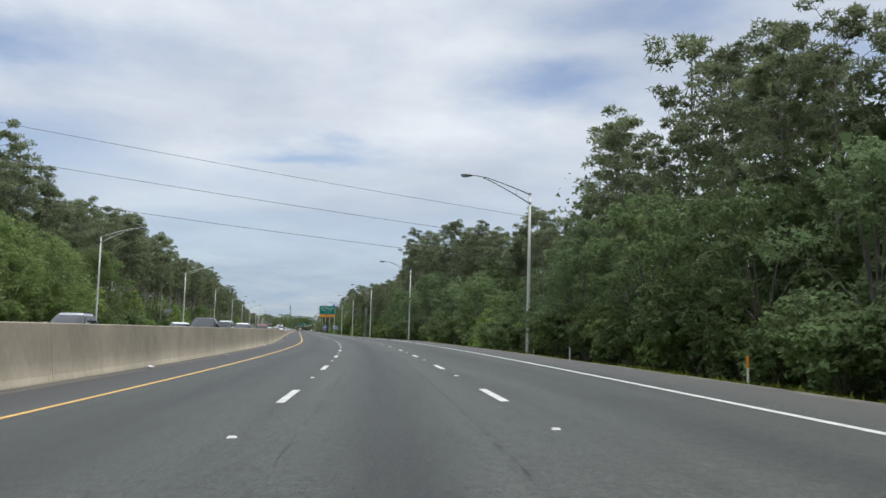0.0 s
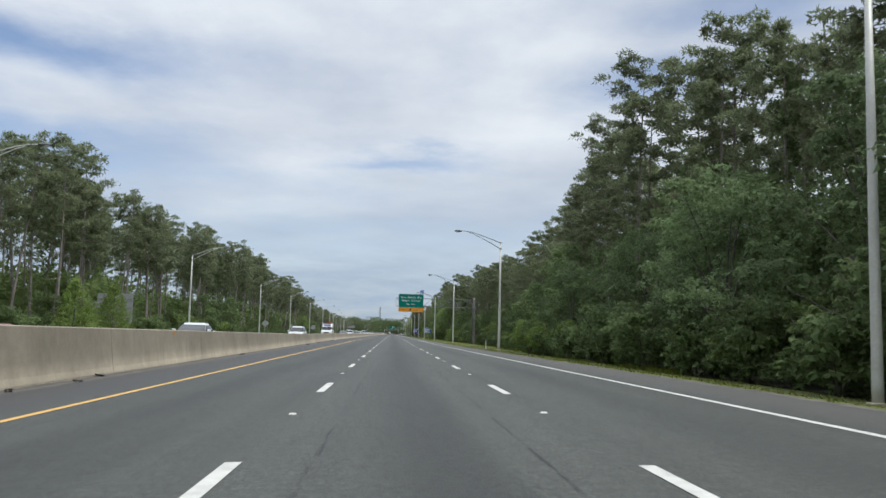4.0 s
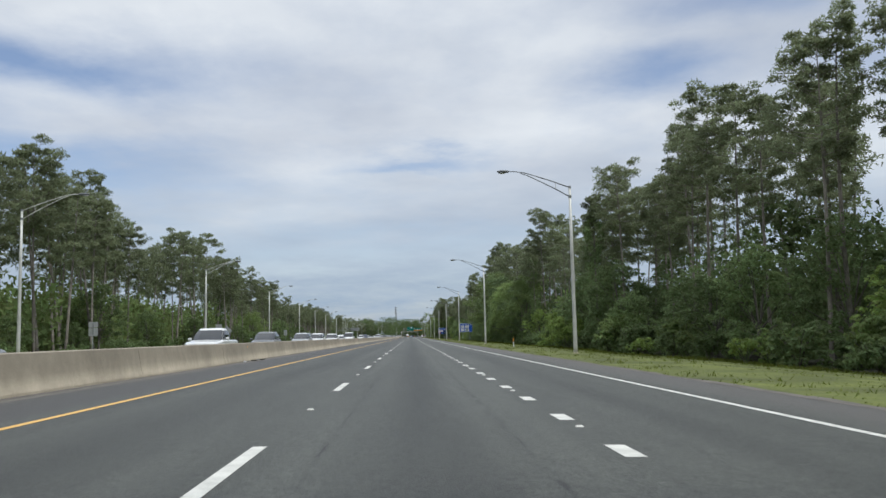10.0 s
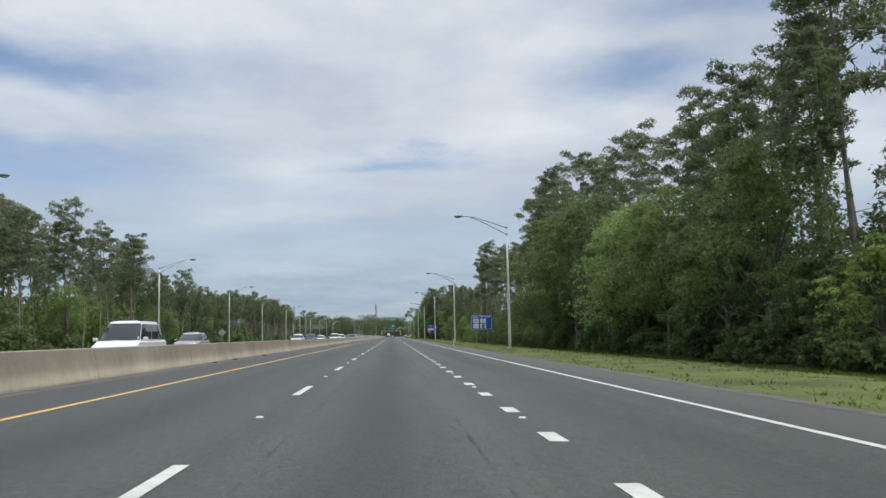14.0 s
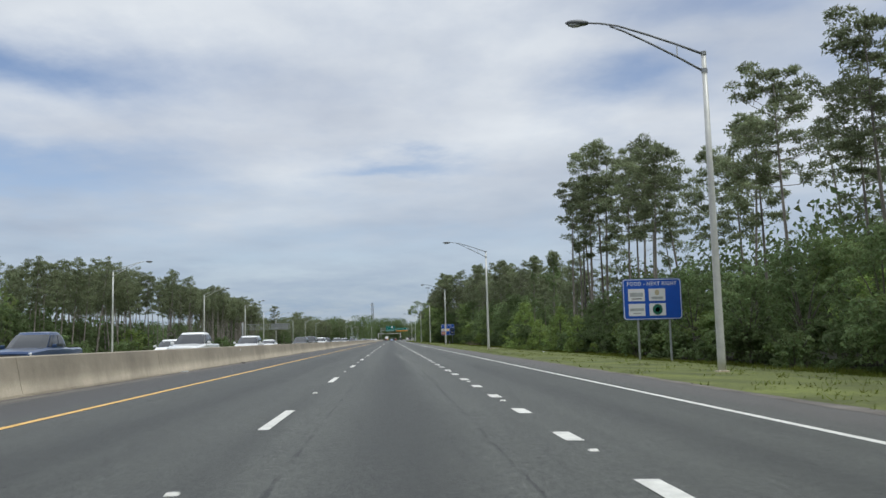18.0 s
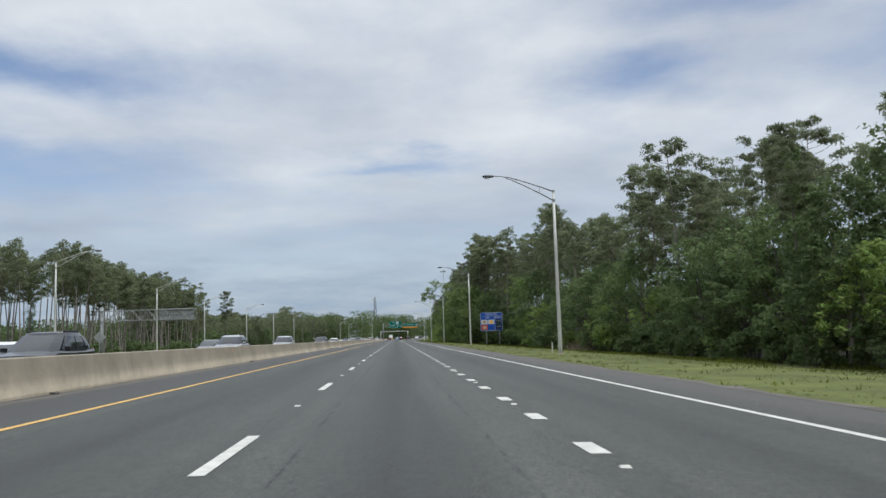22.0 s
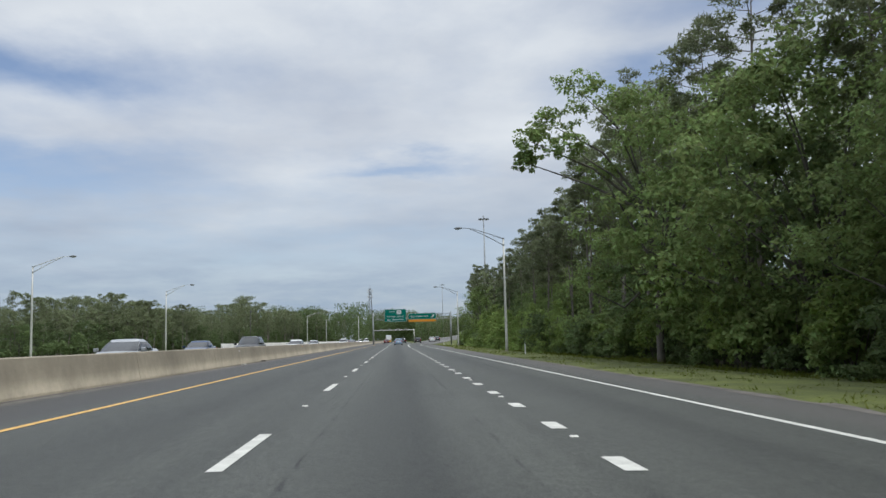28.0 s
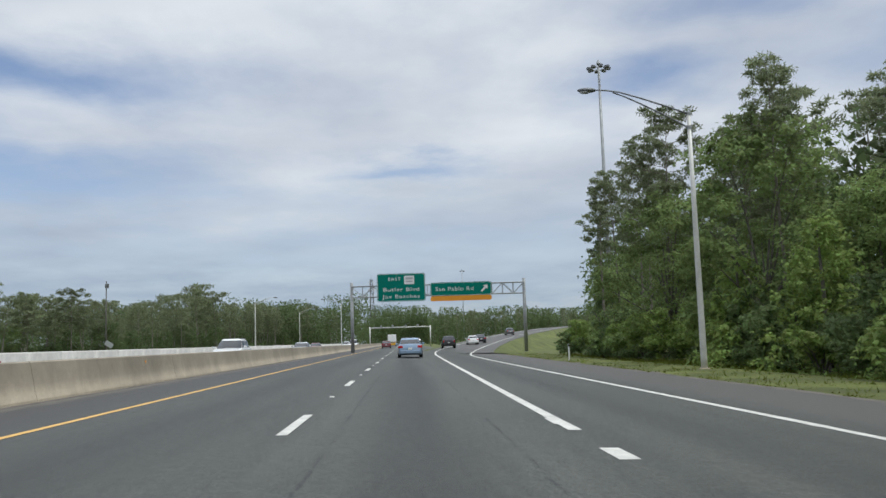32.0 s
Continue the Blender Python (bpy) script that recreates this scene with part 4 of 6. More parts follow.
def woods():
    rng = random.Random(11)
    merged_tri, merged_quad, merged_trunk, left_quad = [], [], [], []

    def grow(t, k):
        c = t.mean(1, keepdims=True)
        return c + (t - c) * k

    def arrays(kind):
        out = []
        for pname, me in kind.pieces:
            co = np.empty(len(me.vertices) * 3, np.float32)
            me.vertices.foreach_get("co", co)
            out.append((pname, me, co.reshape(-1, 3)))
        return out

    cache = {}

    def merge(kind, s, d, turn, scale):
        if id(kind) not in cache:
            cache[id(kind)] = arrays(kind)
        m = np.array(place(s, d, land_z(s, d), turn, scale))
        for pname, me, co in cache[id(kind)]:
            w = co @ m[:3, :3].T + m[:3, 3]
            if pname == "crown" and kind.name == "pine_tree":
                merged_tri.append(((kind.middle if (s < 1130 if d > 0 else s < 1320 and d > interp(s, EDGE_L) - 9) else kind.coarse) @ m[:3, :3].T + m[:3, 3]).reshape(-1, 3, 3))
            elif pname in ("crown", "vine_cover", "foliage"):
                merged_quad.append(grow(w.reshape(-1, 3, 3)[::3], 1.6))
            else:
                top = w[np.argmax(w[:, 2])]
                merged_trunk.append((w[0], top, 0.2 * scale))

    weeds = []

    def strew(kind, s, d, turn, scale):
        if id(kind) not in cache:
            cache[id(kind)] = arrays(kind)
        m = np.array(place(s, d, land_z(s, d), turn, scale))
        for pname, me, co in cache[id(kind)]:
            if pname == "foliage":
                weeds.append(grow((co @ m[:3, :3].T + m[:3, 3]).reshape(-1, 3, 3)[::2], 1.35))

    def left_pick():
        return PINES[rng.choices(range(7), (0.8, 5, 0.4, 5, 5, 0, 0.6))[0]]

    def pine_pick():
        return PINES[rng.choices(range(7), (4, 4, 3, 3, 3, 0.8, 1.2))[0]]

    # right-hand wood
    s = -10.0
    while s < 1120:
        e, tall = interp(s, EDGE_R), interp(s, TALL_R)
        back = 7.5 if 98 < s < 160 else 3.5 if s < 240 else 2.0
        pine_pick().put(s + rng.uniform(-1, 1), e + back + rng.uniform(0.5, 6.5), rng.uniform(0, 6.28), tall * (rng.uniform(0.82, 0.94) if s < 120 else rng.uniform(0.9, 1.08)))
        s += rng.uniform(2.8, 4.4) if s < 250 else rng.uniform(3.6, 5.8) if s > 705 else rng.uniform(3.8, 6.0) if s < 470 else rng.uniform(6.5, 10.5)
    s = -20.0
    while s < 1200:
        e, tall = interp(s, EDGE_R), interp(s, TALL_R)
        merge(pine_pick(), s, e + rng.uniform(8, 22), rng.uniform(0, 6.28), tall * rng.uniform(0.88, 1.1))
        s += rng.uniform(2.4, 4.2) if s < 240 or s > 705 else rng.uniform(2.8, 4.8) if s < 470 else rng.uniform(8.5, 13)
    s = -10.0
    while s < 1120:
        e = interp(s, EDGE_R)
        near = interp(s, [(-200, 0.8), (90, 0.75), (110, 0.6), (150, 0.6), (180, 0.8), (230, 0.8), (260, 0.5), (462, 0.4), (476, 0.95), (520, 0.95), (540, 0.45), (640, 0.4), (660, 0.2), (725, 0.2), (750, 0.65), (800, 0.7), (870, 0.95), (1030, 0.95), (1050, 0.8), (1500, 0.8)])
        k = BROADS[rng.choices(range(6), (3, 4, 3 * near if near > 0.65 else 0.3, 2.2, 2.2 * near if near > 0.75 else 0.1, 11 if s > 885 else 0.3 if s < 235 else 0.5))[0]]
        # first stretch: half the trees get the leaf colour paled for haze
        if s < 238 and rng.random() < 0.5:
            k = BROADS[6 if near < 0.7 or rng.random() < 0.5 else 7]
        if not 708 < s < 738:
            k.put(s, e + (rng.uniform(4.0, 8.0) if s > 955 else rng.uniform(1.0, 5.5)), rng.uniform(0, 6.28), rng.uniform(0.75, 1.1) * (0.72 + 0.35 * near) * (0.8 if s < 238 or s > 970 else 0.6 if 462 < s < 488 else 1.0))
        if rng.random() < (near - 0.3) * 0.8:
            merge(BROADS[rng.choice((0, 2, 4)) if s > 238 else 7], s + rng.uniform(-2, 2), e + rng.uniform(7, 14), rng.uniform(0, 6.28), rng.uniform(0.85, 1.05))
        s += rng.uniform(4.0, 6.5) if s < 238 else rng.uniform(5.0, 8.0)
    s = 0.0
    while s < 1120:
        e = interp(s, EDGE_R)
        thick = s < 235 or s > 880 or 462 < s < 520
        if thick:
            BUSHES[rng.choices(range(5), (1, 1.5, 0.6, 0.25 if s < 240 else 4.5, 3.6 if s < 600 else 2))[0]].put(s, e + rng.uniform(-0.2, 1.6), rng.uniform(0, 6.28), rng.uniform(0.65, 1.1))
            s += rng.uniform(3.2, 5.0)
        else:
            BUSHES[rng.choices(range(5), (3, 3, 1.6, 1.0, 0.8))[0]].put(s, e - rng.uniform(-0.8, 1.6), rng.uniform(0, 6.28), rng.uniform(0.6, 1.1))
            s += rng.uniform(4.5, 8.0)
    s = 0.0
    while s < 1115:
        e = interp(s, EDGE_R)
        strew(BUSHES[rng.choices((0, 1, 2, 5), (3, 2, 1.0, 3))[0]], s, e + (0.9 if s < 240 else 0) + rng.uniform(-0.6, 1.2), rng.uniform(0, 6.28), rng.uniform(0.35, 0.62))
        s += rng.uniform(3.0, 4.6)
    # left-hand wood: close rows of thin stems under one band of crowns
    s = -10.0
    while s < 1300:
        e, tall = interp(s, EDGE_L), interp(s, TALL_L)
        if s < 1020:
            left_pick().put(s, e - rng.uniform(1.5, 8), rng.uniform(0, 6.28), tall * rng.uniform(0.88, 1.08))
        else:
            PINES[rng.choice((10, 11))].put(s, e - rng.uniform(1.5, 8), rng.uniform(0, 6.28), tall * rng.uniform(1.05, 1.5))
        s += rng.uniform(10.0, 16.0)
    s = -20.0
    while s < 1560:
        e, tall = interp(s, EDGE_L), interp(s, TALL_L)
        if s > 1035 and rng.random() < 0.4:
            merge(BROADS[rng.choice((0, 1, 6))], s, e - rng.uniform(1, 14), rng.uniform(0, 6.28), rng.uniform(0.6, 0.95))
        if s > 1020:
            merge(PINES[rng.choice((10, 10, 11))], s, e - rng.uniform(1.5, 26), rng.uniform(0, 6.28), tall * rng.uniform(0.95, 1.45) * (1 + 0.28 * noise.noise((s * 0.021, 3, 1))))
            s += rng.uniform(2.0, 4.5)
            continue
        merge(PINES[rng.choice((0, 2, 2, 3))] if 800 < s < 965 else left_pick(), s, e - rng.uniform(1.5, 13 if 800 < s < 965 else 26), rng.uniform(0, 6.28), tall * rng.uniform(0.9, 1.06))
        s += rng.uniform(1.4, 2.5) if s < 470 else rng.uniform(1.7, 3.2) if s < 620 else rng.uniform(1.0, 1.9)
    s = -10.0
    while s < 1300:
        e = interp(s, EDGE_L)
        k = BROADS[rng.choices(range(5), (3, 4, 0.8, 1.2 if s > 200 else 5, 0.5))[0]]
        if s < 240 and rng.random() < 0.45:
            k = BROADS[5]
        if not 800 < s < 965:
            k.put(s, e - rng.uniform(0, 6), rng.uniform(0, 6.28), rng.uniform(0.5, 0.85))
        s += rng.uniform(7.0, 10.0) if s < 220 else rng.uniform(15.0, 26.0)
    s = 0.0
    while s < 1200:
        e = interp(s, EDGE_L)
        strew(BUSHES[rng.choices(range(5), (3, 3, 1, 0.8 if s > 300 else 4, 1.5))[0]], s, e + rng.uniform(-1, 2.5), rng.uniform(0, 6.28), rng.uniform(0.6, 1.05))
        s += rng.uniform(7, 12)
    s = 84.0
    while s < 172:
        BROADS[rng.choice((5, 5, 4, 3))].put(s, -35.5 - rng.uniform(0, 4), rng.uniform(0, 6.28), rng.uniform(0.95, 1.2))
        s += rng.uniform(5.0, 7.5)
    s = 90.0
    while s < 345:
        BUSHES[rng.choice((3, 3, 4, 7))].put(s, interp(s, EDGE_L) + rng.uniform(-0.5, 3.0), rng.uniform(0, 6.28), rng.uniform(0.7, 1.15))
        s += rng.uniform(6.0, 10.0)
    s = 30.0
    while s < 1118:
        e = interp(s, EDGE_R)
        open_verge = 240 < s < 880
        BUSHES[rng.choices((9, 10, 11), (5, 1, 2) if open_verge else (3, 3, 1) if s < 240 else (2, 5, 1))[0]].put(s, e + rng.uniform(0.2, 2.2) + (0.6 if open_verge else 0.9), rng.uniform(0, 6.28), rng.uniform(0.75, 1.2))
        s += rng.uniform(4.2, 7.2)
    for k, a, b, sc in ((7, 988, 17.2, 0.7), (8, 996, 16.8, 1.0), (7, 1003, 17.0, 0.75), (8, 1010, 16.6, 1.05), (7, 1022, 16.6, 0.72), (7, 1030, 16.8, 0.8), (8, 1036, 16.4, 1.2), (7, 1043, 17, 0.92), (8, 1049, 16.4, 1.1), (7, 1056, 17, 0.85), (7, 1064, 17.2, 0.8), (8, 1071, 16.6, 1.1),
                        (8, 118, 14.6, 0.9), (8, 115, 14.4, 0.7), (8, 148, 14.6, 1.0), (8, 144, 14.4, 0.8), (8, 597, 24, 0.75), (8, 461, 22.8, 1.1), (8, 692, 25.2, 1.0), (8, 672, 25.4, 0.7)):
        BUSHES[k].put(a, b, a, sc)
    for i in range(10):
        BROADS[(4, 7, 2, 4, 5)[i % 5]].put(503 + i * 6.4 + rng.uniform(-1.5, 1.5), 24.0 + rng.uniform(-1.2, 2.0), i * 1.7, rng.uniform(1.02, 1.2) * (1.25 if i % 5 == 4 else 1.0) * (0.82 if i < 6 else 1.0))
    for k, a, b, sc in ((7, 560, 25.5, 1.3), (4, 566, 26, 1.2), (7, 571.5, 25, 1.4), (6, 576, 24.6, 1.25), (4, 579, 26.5, 1.28), (7, 583, 26, 1.05)):
        BROADS[k].put(a, b, a, sc)
    for k, a, b, sc in ((3, 232, 13.9, 0.85), (3, 237, 14.9, 0.9), (3, 228, 14.2, 0.7)):
        BUSHES[k].put(a, b, a, sc)
    for k, a, b, sc in ((2, 623, 26.5, 0.62), (0, 631, 26.0, 0.72), (1, 638, 25.5, 0.8)):
        BROADS[k].put(a, b, a, sc)
    BUSHES[6].put(806.5, 22.6, 0.4, 1.0)
    for k, a, b, sc in ((7, 724.5, 23.4, 1.0), (8, 716, 24.2, 1.0), (8, 731, 23.2, 0.8), (7, 705, 25.5, 0.85)):
        BUSHES[k].put(a, b, a, sc)
    # single trees that stand out
    for k, a, b, sc in ((5, 380, 27.5, 0.92), (6, 498, 25.5, 0.95), (3, 503, 28, 0.98), (6, 512, 26, 0.96), (2, 516, 28, 0.98), (5, 701.3, 26.9, 1.03), (5, 703.8, 28.4, 0.93), (7, 695.5, 27.2, 1.08), (8, 719.5, 27, 0.95), (9, 735, 26.8, 0.93), (9, 745, 27.5, 0.62), (8, 434, 23.8, 1.12), (8, 440.5, 25, 0.85), (4, 983, -53.2, 0.95), (4, 985, -54.5, 0.62), (7, 640, -43, 0.8), (7, 470, 27, 0.9), (2, 681, 31, 1.10), (2, 686.5, 28, 1.12), (2, 692, 34, 1.1), (6, 586, 25.5, 1.12), (6, 580, 28, 1.2), (8, 588.5, 26.5, 1.15), (6, 594.5, 24.8, 1.0), (6, 593, 27.5, 0.95), (6, 755, 25, 0.72), (8, 448, 24.8, 1.12), (1, 431, 26.5, 0.95), (3, 444, 27, 0.9), (0, 906, 21, 1.02), (3, 911, 22.5, 1.05), (1, 900, 25, 1.08), (3, 917, 21, 1.0), (2, 971, 19.5, 0.98), (0, 976, 21, 0.92), (2, 980.5, 19.2, 0.82), (3, 986, 21.5, 0.85), (3, 1002, 18.4, 0.80), (1, 1006.5, 20, 0.82), (3, 997, 20.5, 0.82), (3, 1011, 19, 0.74)):
        PINES[k].put(a, b, k * 1.3 + a, sc)
    for k, a, b, sc in ((8, 951.5, 16.6, 1.0), (5, 944, 19.0, 1.35), (5, 936, 19.5, 1.35), (5, 1071, 17.8, 1.05), (5, 1088, 18.5, 1.0), (2, 955, 18.0, 1.0), (0, 428, 25, 1.0), (0, 443, 25.6, 1.0), (2, 908, 19.5, 1.05), (0, 901, 22.5, 1.1), (0, 591.5, 26.5, 0.9), (2, 752, 26, 0.85), (0, 760, 26, 0.95), (0, 768, 27, 0.95), (2, 776, 26.5, 0.8)):
        BROADS[k].put(a, b, math.pi if k == 8 else a * 0.7, sc)
    # shaded understorey behind the front rows: leaf masses with an uneven top
    nrng = np.random.default_rng(5)
    for table, side, tall in ((EDGE_R, 1, 9.0), (EDGE_L, -1, 7.0)):
        s = -20.0
        while s < 1140 if side > 0 else s < 1580:
            e = interp(s, table)
            for _ in range(2):
                c = np.array([*ground_xy(s + rng.uniform(-3, 3), e + side * rng.uniform(7, 22)), 0])
                h = tall * rng.uniform(0.5, 1.15) * ((1.5 if side > 0 else 0.62) if s > 1000 else (1.9 if s < 110 else 1.5 if s < 238 else 1.35 if s < 410 or 600 < s < 710 else 1.0) if side > 0 else 0.55 if 795 < s < 968 else 1.0 if 740 < s < 960 else 1.55)
                n = int(200 + 44 * h) if side > 0 else int(130 + 27 * h)
                p = c + nrng.uniform(-1, 1, (n, 3)) * (3.4, 3.4, 0)
                p[:, 2] = -1.2 + h * nrng.uniform(0, 1, n) ** 0.8 * (1 - 0.25 * nrng.random(n))
                (merged_quad if side > 0 or s > 700 else left_quad).append(leaf_quads(p, 0.52 if side > 0 else 0.85, nrng, 0.1))
            s += 3.2
    # the depth of the wood behind: low crowns that close the view between the stems
    for table, side in ((EDGE_R, 1), (EDGE_L, -1)):
        s = -60.0
        while s < 1130:
            if not (side < 0 and 785 < s < 985):
                for o in (rng.uniform(26, 45), rng.uniform(26, 70), rng.uniform(50, 85), rng.uniform(65, 100), rng.uniform(80, 118), rng.uniform(90, 120)):
                    c = np.array([*ground_xy(s + rng.uniform(-4, 4), interp(s, table) + side * o), 0])
                    h = rng.uniform(7.5, 12)
                    p = c + nrng.normal(0, 3.2, (130, 3)) * (1, 1, 0)
                    p[:, 2] = -1.5 + h * nrng.uniform(0.1, 1, 130) ** 0.7
                    (merged_quad if side > 0 or s > 700 else left_quad).append(leaf_quads(p, 1.25, nrng, 0.2))
            s += 7.0
    for _ in range(900):
        c = np.array([rng.choice((-1, 1)) * rng.uniform(18, 330), rng.uniform(1470, 1600), 0]) if rng.random() < 0.66 else np.array([rng.uniform(-22, 22), rng.uniform(1610, 1690), 0]) if rng.random() < 0.2 else np.array([rng.uniform(-300, 300), rng.uniform(1900, 2000), 0])
        h = rng.uniform(12, 22) if c[0] > 16 else rng.uniform(16, 29)
        n = 420 if c[1] < 1700 else 130
        p = c + nrng.uniform(-1, 1, (n, 3)) * (6, 6, 0)
        p[:, 2] = -1 + h * nrng.uniform(0, 1, n) ** 0.7
        merged_quad.append(leaf_quads(p, 1.0 if c[1] < 1700 else 2.2, nrng, 0.1))
    # the far end of the road: woods closing the view
    for _ in range(120):
        merge(left_pick(), rng.uniform(1455, 1540), (rng.uniform(16, 130) if rng.random() < 0.7 else -rng.uniform(30, 200)), rng.uniform(0, 6.28), rng.uniform(0.6, 0.85))
    # litter floor along both woods, tree shade included in its dark tone
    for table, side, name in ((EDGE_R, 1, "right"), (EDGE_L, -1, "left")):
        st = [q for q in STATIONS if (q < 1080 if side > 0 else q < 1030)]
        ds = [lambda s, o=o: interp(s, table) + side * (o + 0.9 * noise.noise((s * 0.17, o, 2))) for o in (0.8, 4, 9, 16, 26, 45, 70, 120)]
        tagged(new("wood_floor", ribbon("wood_floor", st, ds if side > 0 else ds[::-1], lambda s, d: land_z(s, d) + (0.05 if abs(d - interp(s, table)) < 3 else 0.22), M_LITTER_SHADED)), "leaf-littered floor under the trees, darkened with their shade", "forest floor", kind="structure")
    tagged(new("undergrowth", tri_soup("undergrowth", np.concatenate(weeds), M_LEAF)), "low tangled green undergrowth along the wood's foot", "undergrowth", kind="stuff")
    root = tagged(new("distant_woods"), "deep mixed pine wood behind the roadside trees", "woods", kind="stuff")
    o = new("needles", tri_soup("needles", np.concatenate(merged_tri), M_NEEDLE))
    o.parent = tagged(root)
    o = new("leaves", tri_soup("leaves", np.concatenate(merged_quad), M_LEAF))
    o.parent = root
    o = new("shrub_leaves", tri_soup("shrub_leaves", np.concatenate(left_quad), M_LEAF_MID))
    o.parent = root
    bm_v, bm_f = [], []
    for a, b, r in merged_trunk:
        k0 = len(bm_v)
        for p, rr in ((a, r), (b, r * 0.2)):
            for i in range(5):
                bm_v.append((p[0] + rr * math.cos(i * 1.2566), p[1] + rr * math.sin(i * 1.2566), p[2] - (0.3 if rr == r else 0)))
        bm_f += [(k0 + i, k0 + (i + 1) % 5, k0 + 5 + (i + 1) % 5, k0 + 5 + i) for i in range(5)]
    o = new("trunks", mesh_from("trunks", bm_v, bm_f, M_BARK, True))
    o.parent = root


woods()

# ---- street lamps ----
def build_lamp(arm):
    root = tagged(new("street_lamp"), "tall pale metal street lamp with a curved truss arm", "street lamp", "street lamps along the road")
    h = 11.85
    part("base_plate", box(-0.2, 0.2, -0.2, 0.2, -0.1, 0.06, 0.01), M_CONC, root, "square concrete and steel foot")
    part("pole", tube([(0, 0, 0), (0, 0, 0.5), (0, 0, h * 0.6), (0, 0, h)], [0.15, 0.145, 0.115, 0.085], 10), M_POLE, root, smooth=True)
    up = [(-0.06, 0, h - 0.06), (-1.0, 0, h + 0.30), (-2.1, 0, h + 0.68), (-3.2, 0, h + 1.02), (-3.9, 0, h + 1.12), (-4.35, 0, h + 1.13)]
    lo = [(-0.06, 0, h - 0.72), (-1.0, 0, h - 0.18), (-2.1, 0, h + 0.39), (-3.0, 0, h + 0.82), (-3.5, 0, h + 1.00)]
    part("upper_arm", tube(up, [0.045, 0.042, 0.04, 0.036, 0.034, 0.032], 6), arm, root, smooth=True)
    part("lower_arm", tube(lo, [0.042, 0.04, 0.038, 0.034, 0.03], 6), arm, root, smooth=True)
    part("strut", tube([(-1.0, 0, h + 0.30), (-1.0, 0, h - 0.18)], 0.022, 5), M_POLE, root)
    part("collar", tube([(0, 0, h - 0.8), (0, 0, h - 0.64)], 0.115, 10), M_GALV, root)
    part("collar", tube([(0, 0, h - 0.12), (0, 0, h + 0.02)], 0.105, 10), M_GALV, root)
    bm = bmesh.new()
    bmesh.ops.create_uvsphere(bm, u_segments=12, v_segments=7, radius=0.5, matrix=Matrix.Translation((-4.72, 0, h + 1.13)) @ Matrix.Diagonal((0.92, 0.36, 0.24, 1)))
    head = part("lamp_head", bm, M_LAMP, root, "dark grey cobra-head lantern", True)
    bm = bmesh.new()
    bmesh.ops.create_uvsphere(bm, u_segments=10, v_segments=6, radius=0.5, matrix=Matrix.Translation((-4.82, 0, h + 1.06)) @ Matrix.Diagonal((0.55, 0.28, 0.2, 1)))
    part("lens", bm, M_LENS, head, "cloudy glass lens", True)
    return root


# first lamp's arms carry backlit shade in their colour, the second's stay pale
LAMP, PALE_LAMP = build_lamp(M_STEEL_SHADED), build_lamp(M_POLE)
RIGHT_LAMPS = [(88.6, 12.2, 1.0), (167.8, 12.3, 1.0), (240.8, 11.95, 1.0), (314.3, 12.1, 1.01), (389.6, 12.2, 1.02), (461.7, 12.05, 1.01), (534.9, 12.15, 1.0), (609.3, 12.2, 0.985),
               (682.3, 12.2, 1.0), (767.2, 12.5, 1.02), (842.7, 12.5, 0.97), (916.1, 12.3, 0.95), (991.6, 12.25, 1.03), (1064.5, 12.3, 0.88)]
LEFT_LAMPS = [(10, -30, 1.0), (75, -30, 1.0), (139.2, -30.2, 1.05), (204.7, -28.2, 1.03), (270, -28.4, 1.0), (336.3, -28.7, 0.97), (394.1, -28.9, 0.98), (453.4, -29, 0.98), (508, -28.8, 0.95), (568, -30.3, 0.94), (632, -33, 0.95), (692.5, -35.3, 0.97),
              (748.4, -35.6, 0.96), (800.8, -36.5, 0.96), (849.9, -39, 0.96), (895.9, -41.3, 0.95), (946, -40.8, 0.95), (1000, -41, 0.95), (1056.4, -40.8, 0.97), (1227, -33.2, 0.97), (1300, -32, 1.0)]


def lamps():
    for kind, row, turn in ((LAMP, RIGHT_LAMPS + [(1230, -14, 0.9)], 0), (PALE_LAMP, LEFT_LAMPS, math.pi)):
        for i, (s, d, k) in enumerate(row):
            ob = copy_thing(kind, Matrix.Identity(4)) if i else kind
            ob.matrix_basis = place(s, d, land_z(s, d), turn, k)


lamps()


# ---- signs ----
def panel(name, x0, x1, z0, z1, y, mat, parent, thick=0.05, corner=0.25, label=""):
    """A sign panel with rounded corners, in the xz plane, its face towards -y at y."""
    bm = bmesh.new()
    c = min(corner, (x1 - x0) / 2.01, (z1 - z0) / 2.01)
    pts = []
    for cx, cz, a0 in ((x1 - c, z1 - c, 0), (x0 + c, z1 - c, 90), (x0 + c, z0 + c, 180), (x1 - c, z0 + c, 270)):
        for k in range(5):
            a = radians(a0 + k * 22.5)
            pts.append((cx + c * math.cos(a), cz + c * math.sin(a)))
    front = [bm.verts.new((x, y, z)) for x, z in pts]
    back = [bm.verts.new((x, y + thick, z)) for x, z in pts]
    bm.faces.new(front)
    bm.faces.new(back[::-1])
    for i in range(len(pts)):
        j = (i + 1) % len(pts)
        bm.faces.new((front[j], front[i], back[i], back[j]))
    return part(name, bm, mat, parent, label)


def lettering(body, x, z, y, size, width, mat, parent, bold=0.0, spacing=1.12):
    ob = part("lettering", text_mesh(body, size, mat, width, bold, spacing), None, parent)
    ob.location = (x, y, z)
    return tagged(ob, kind="stuff")


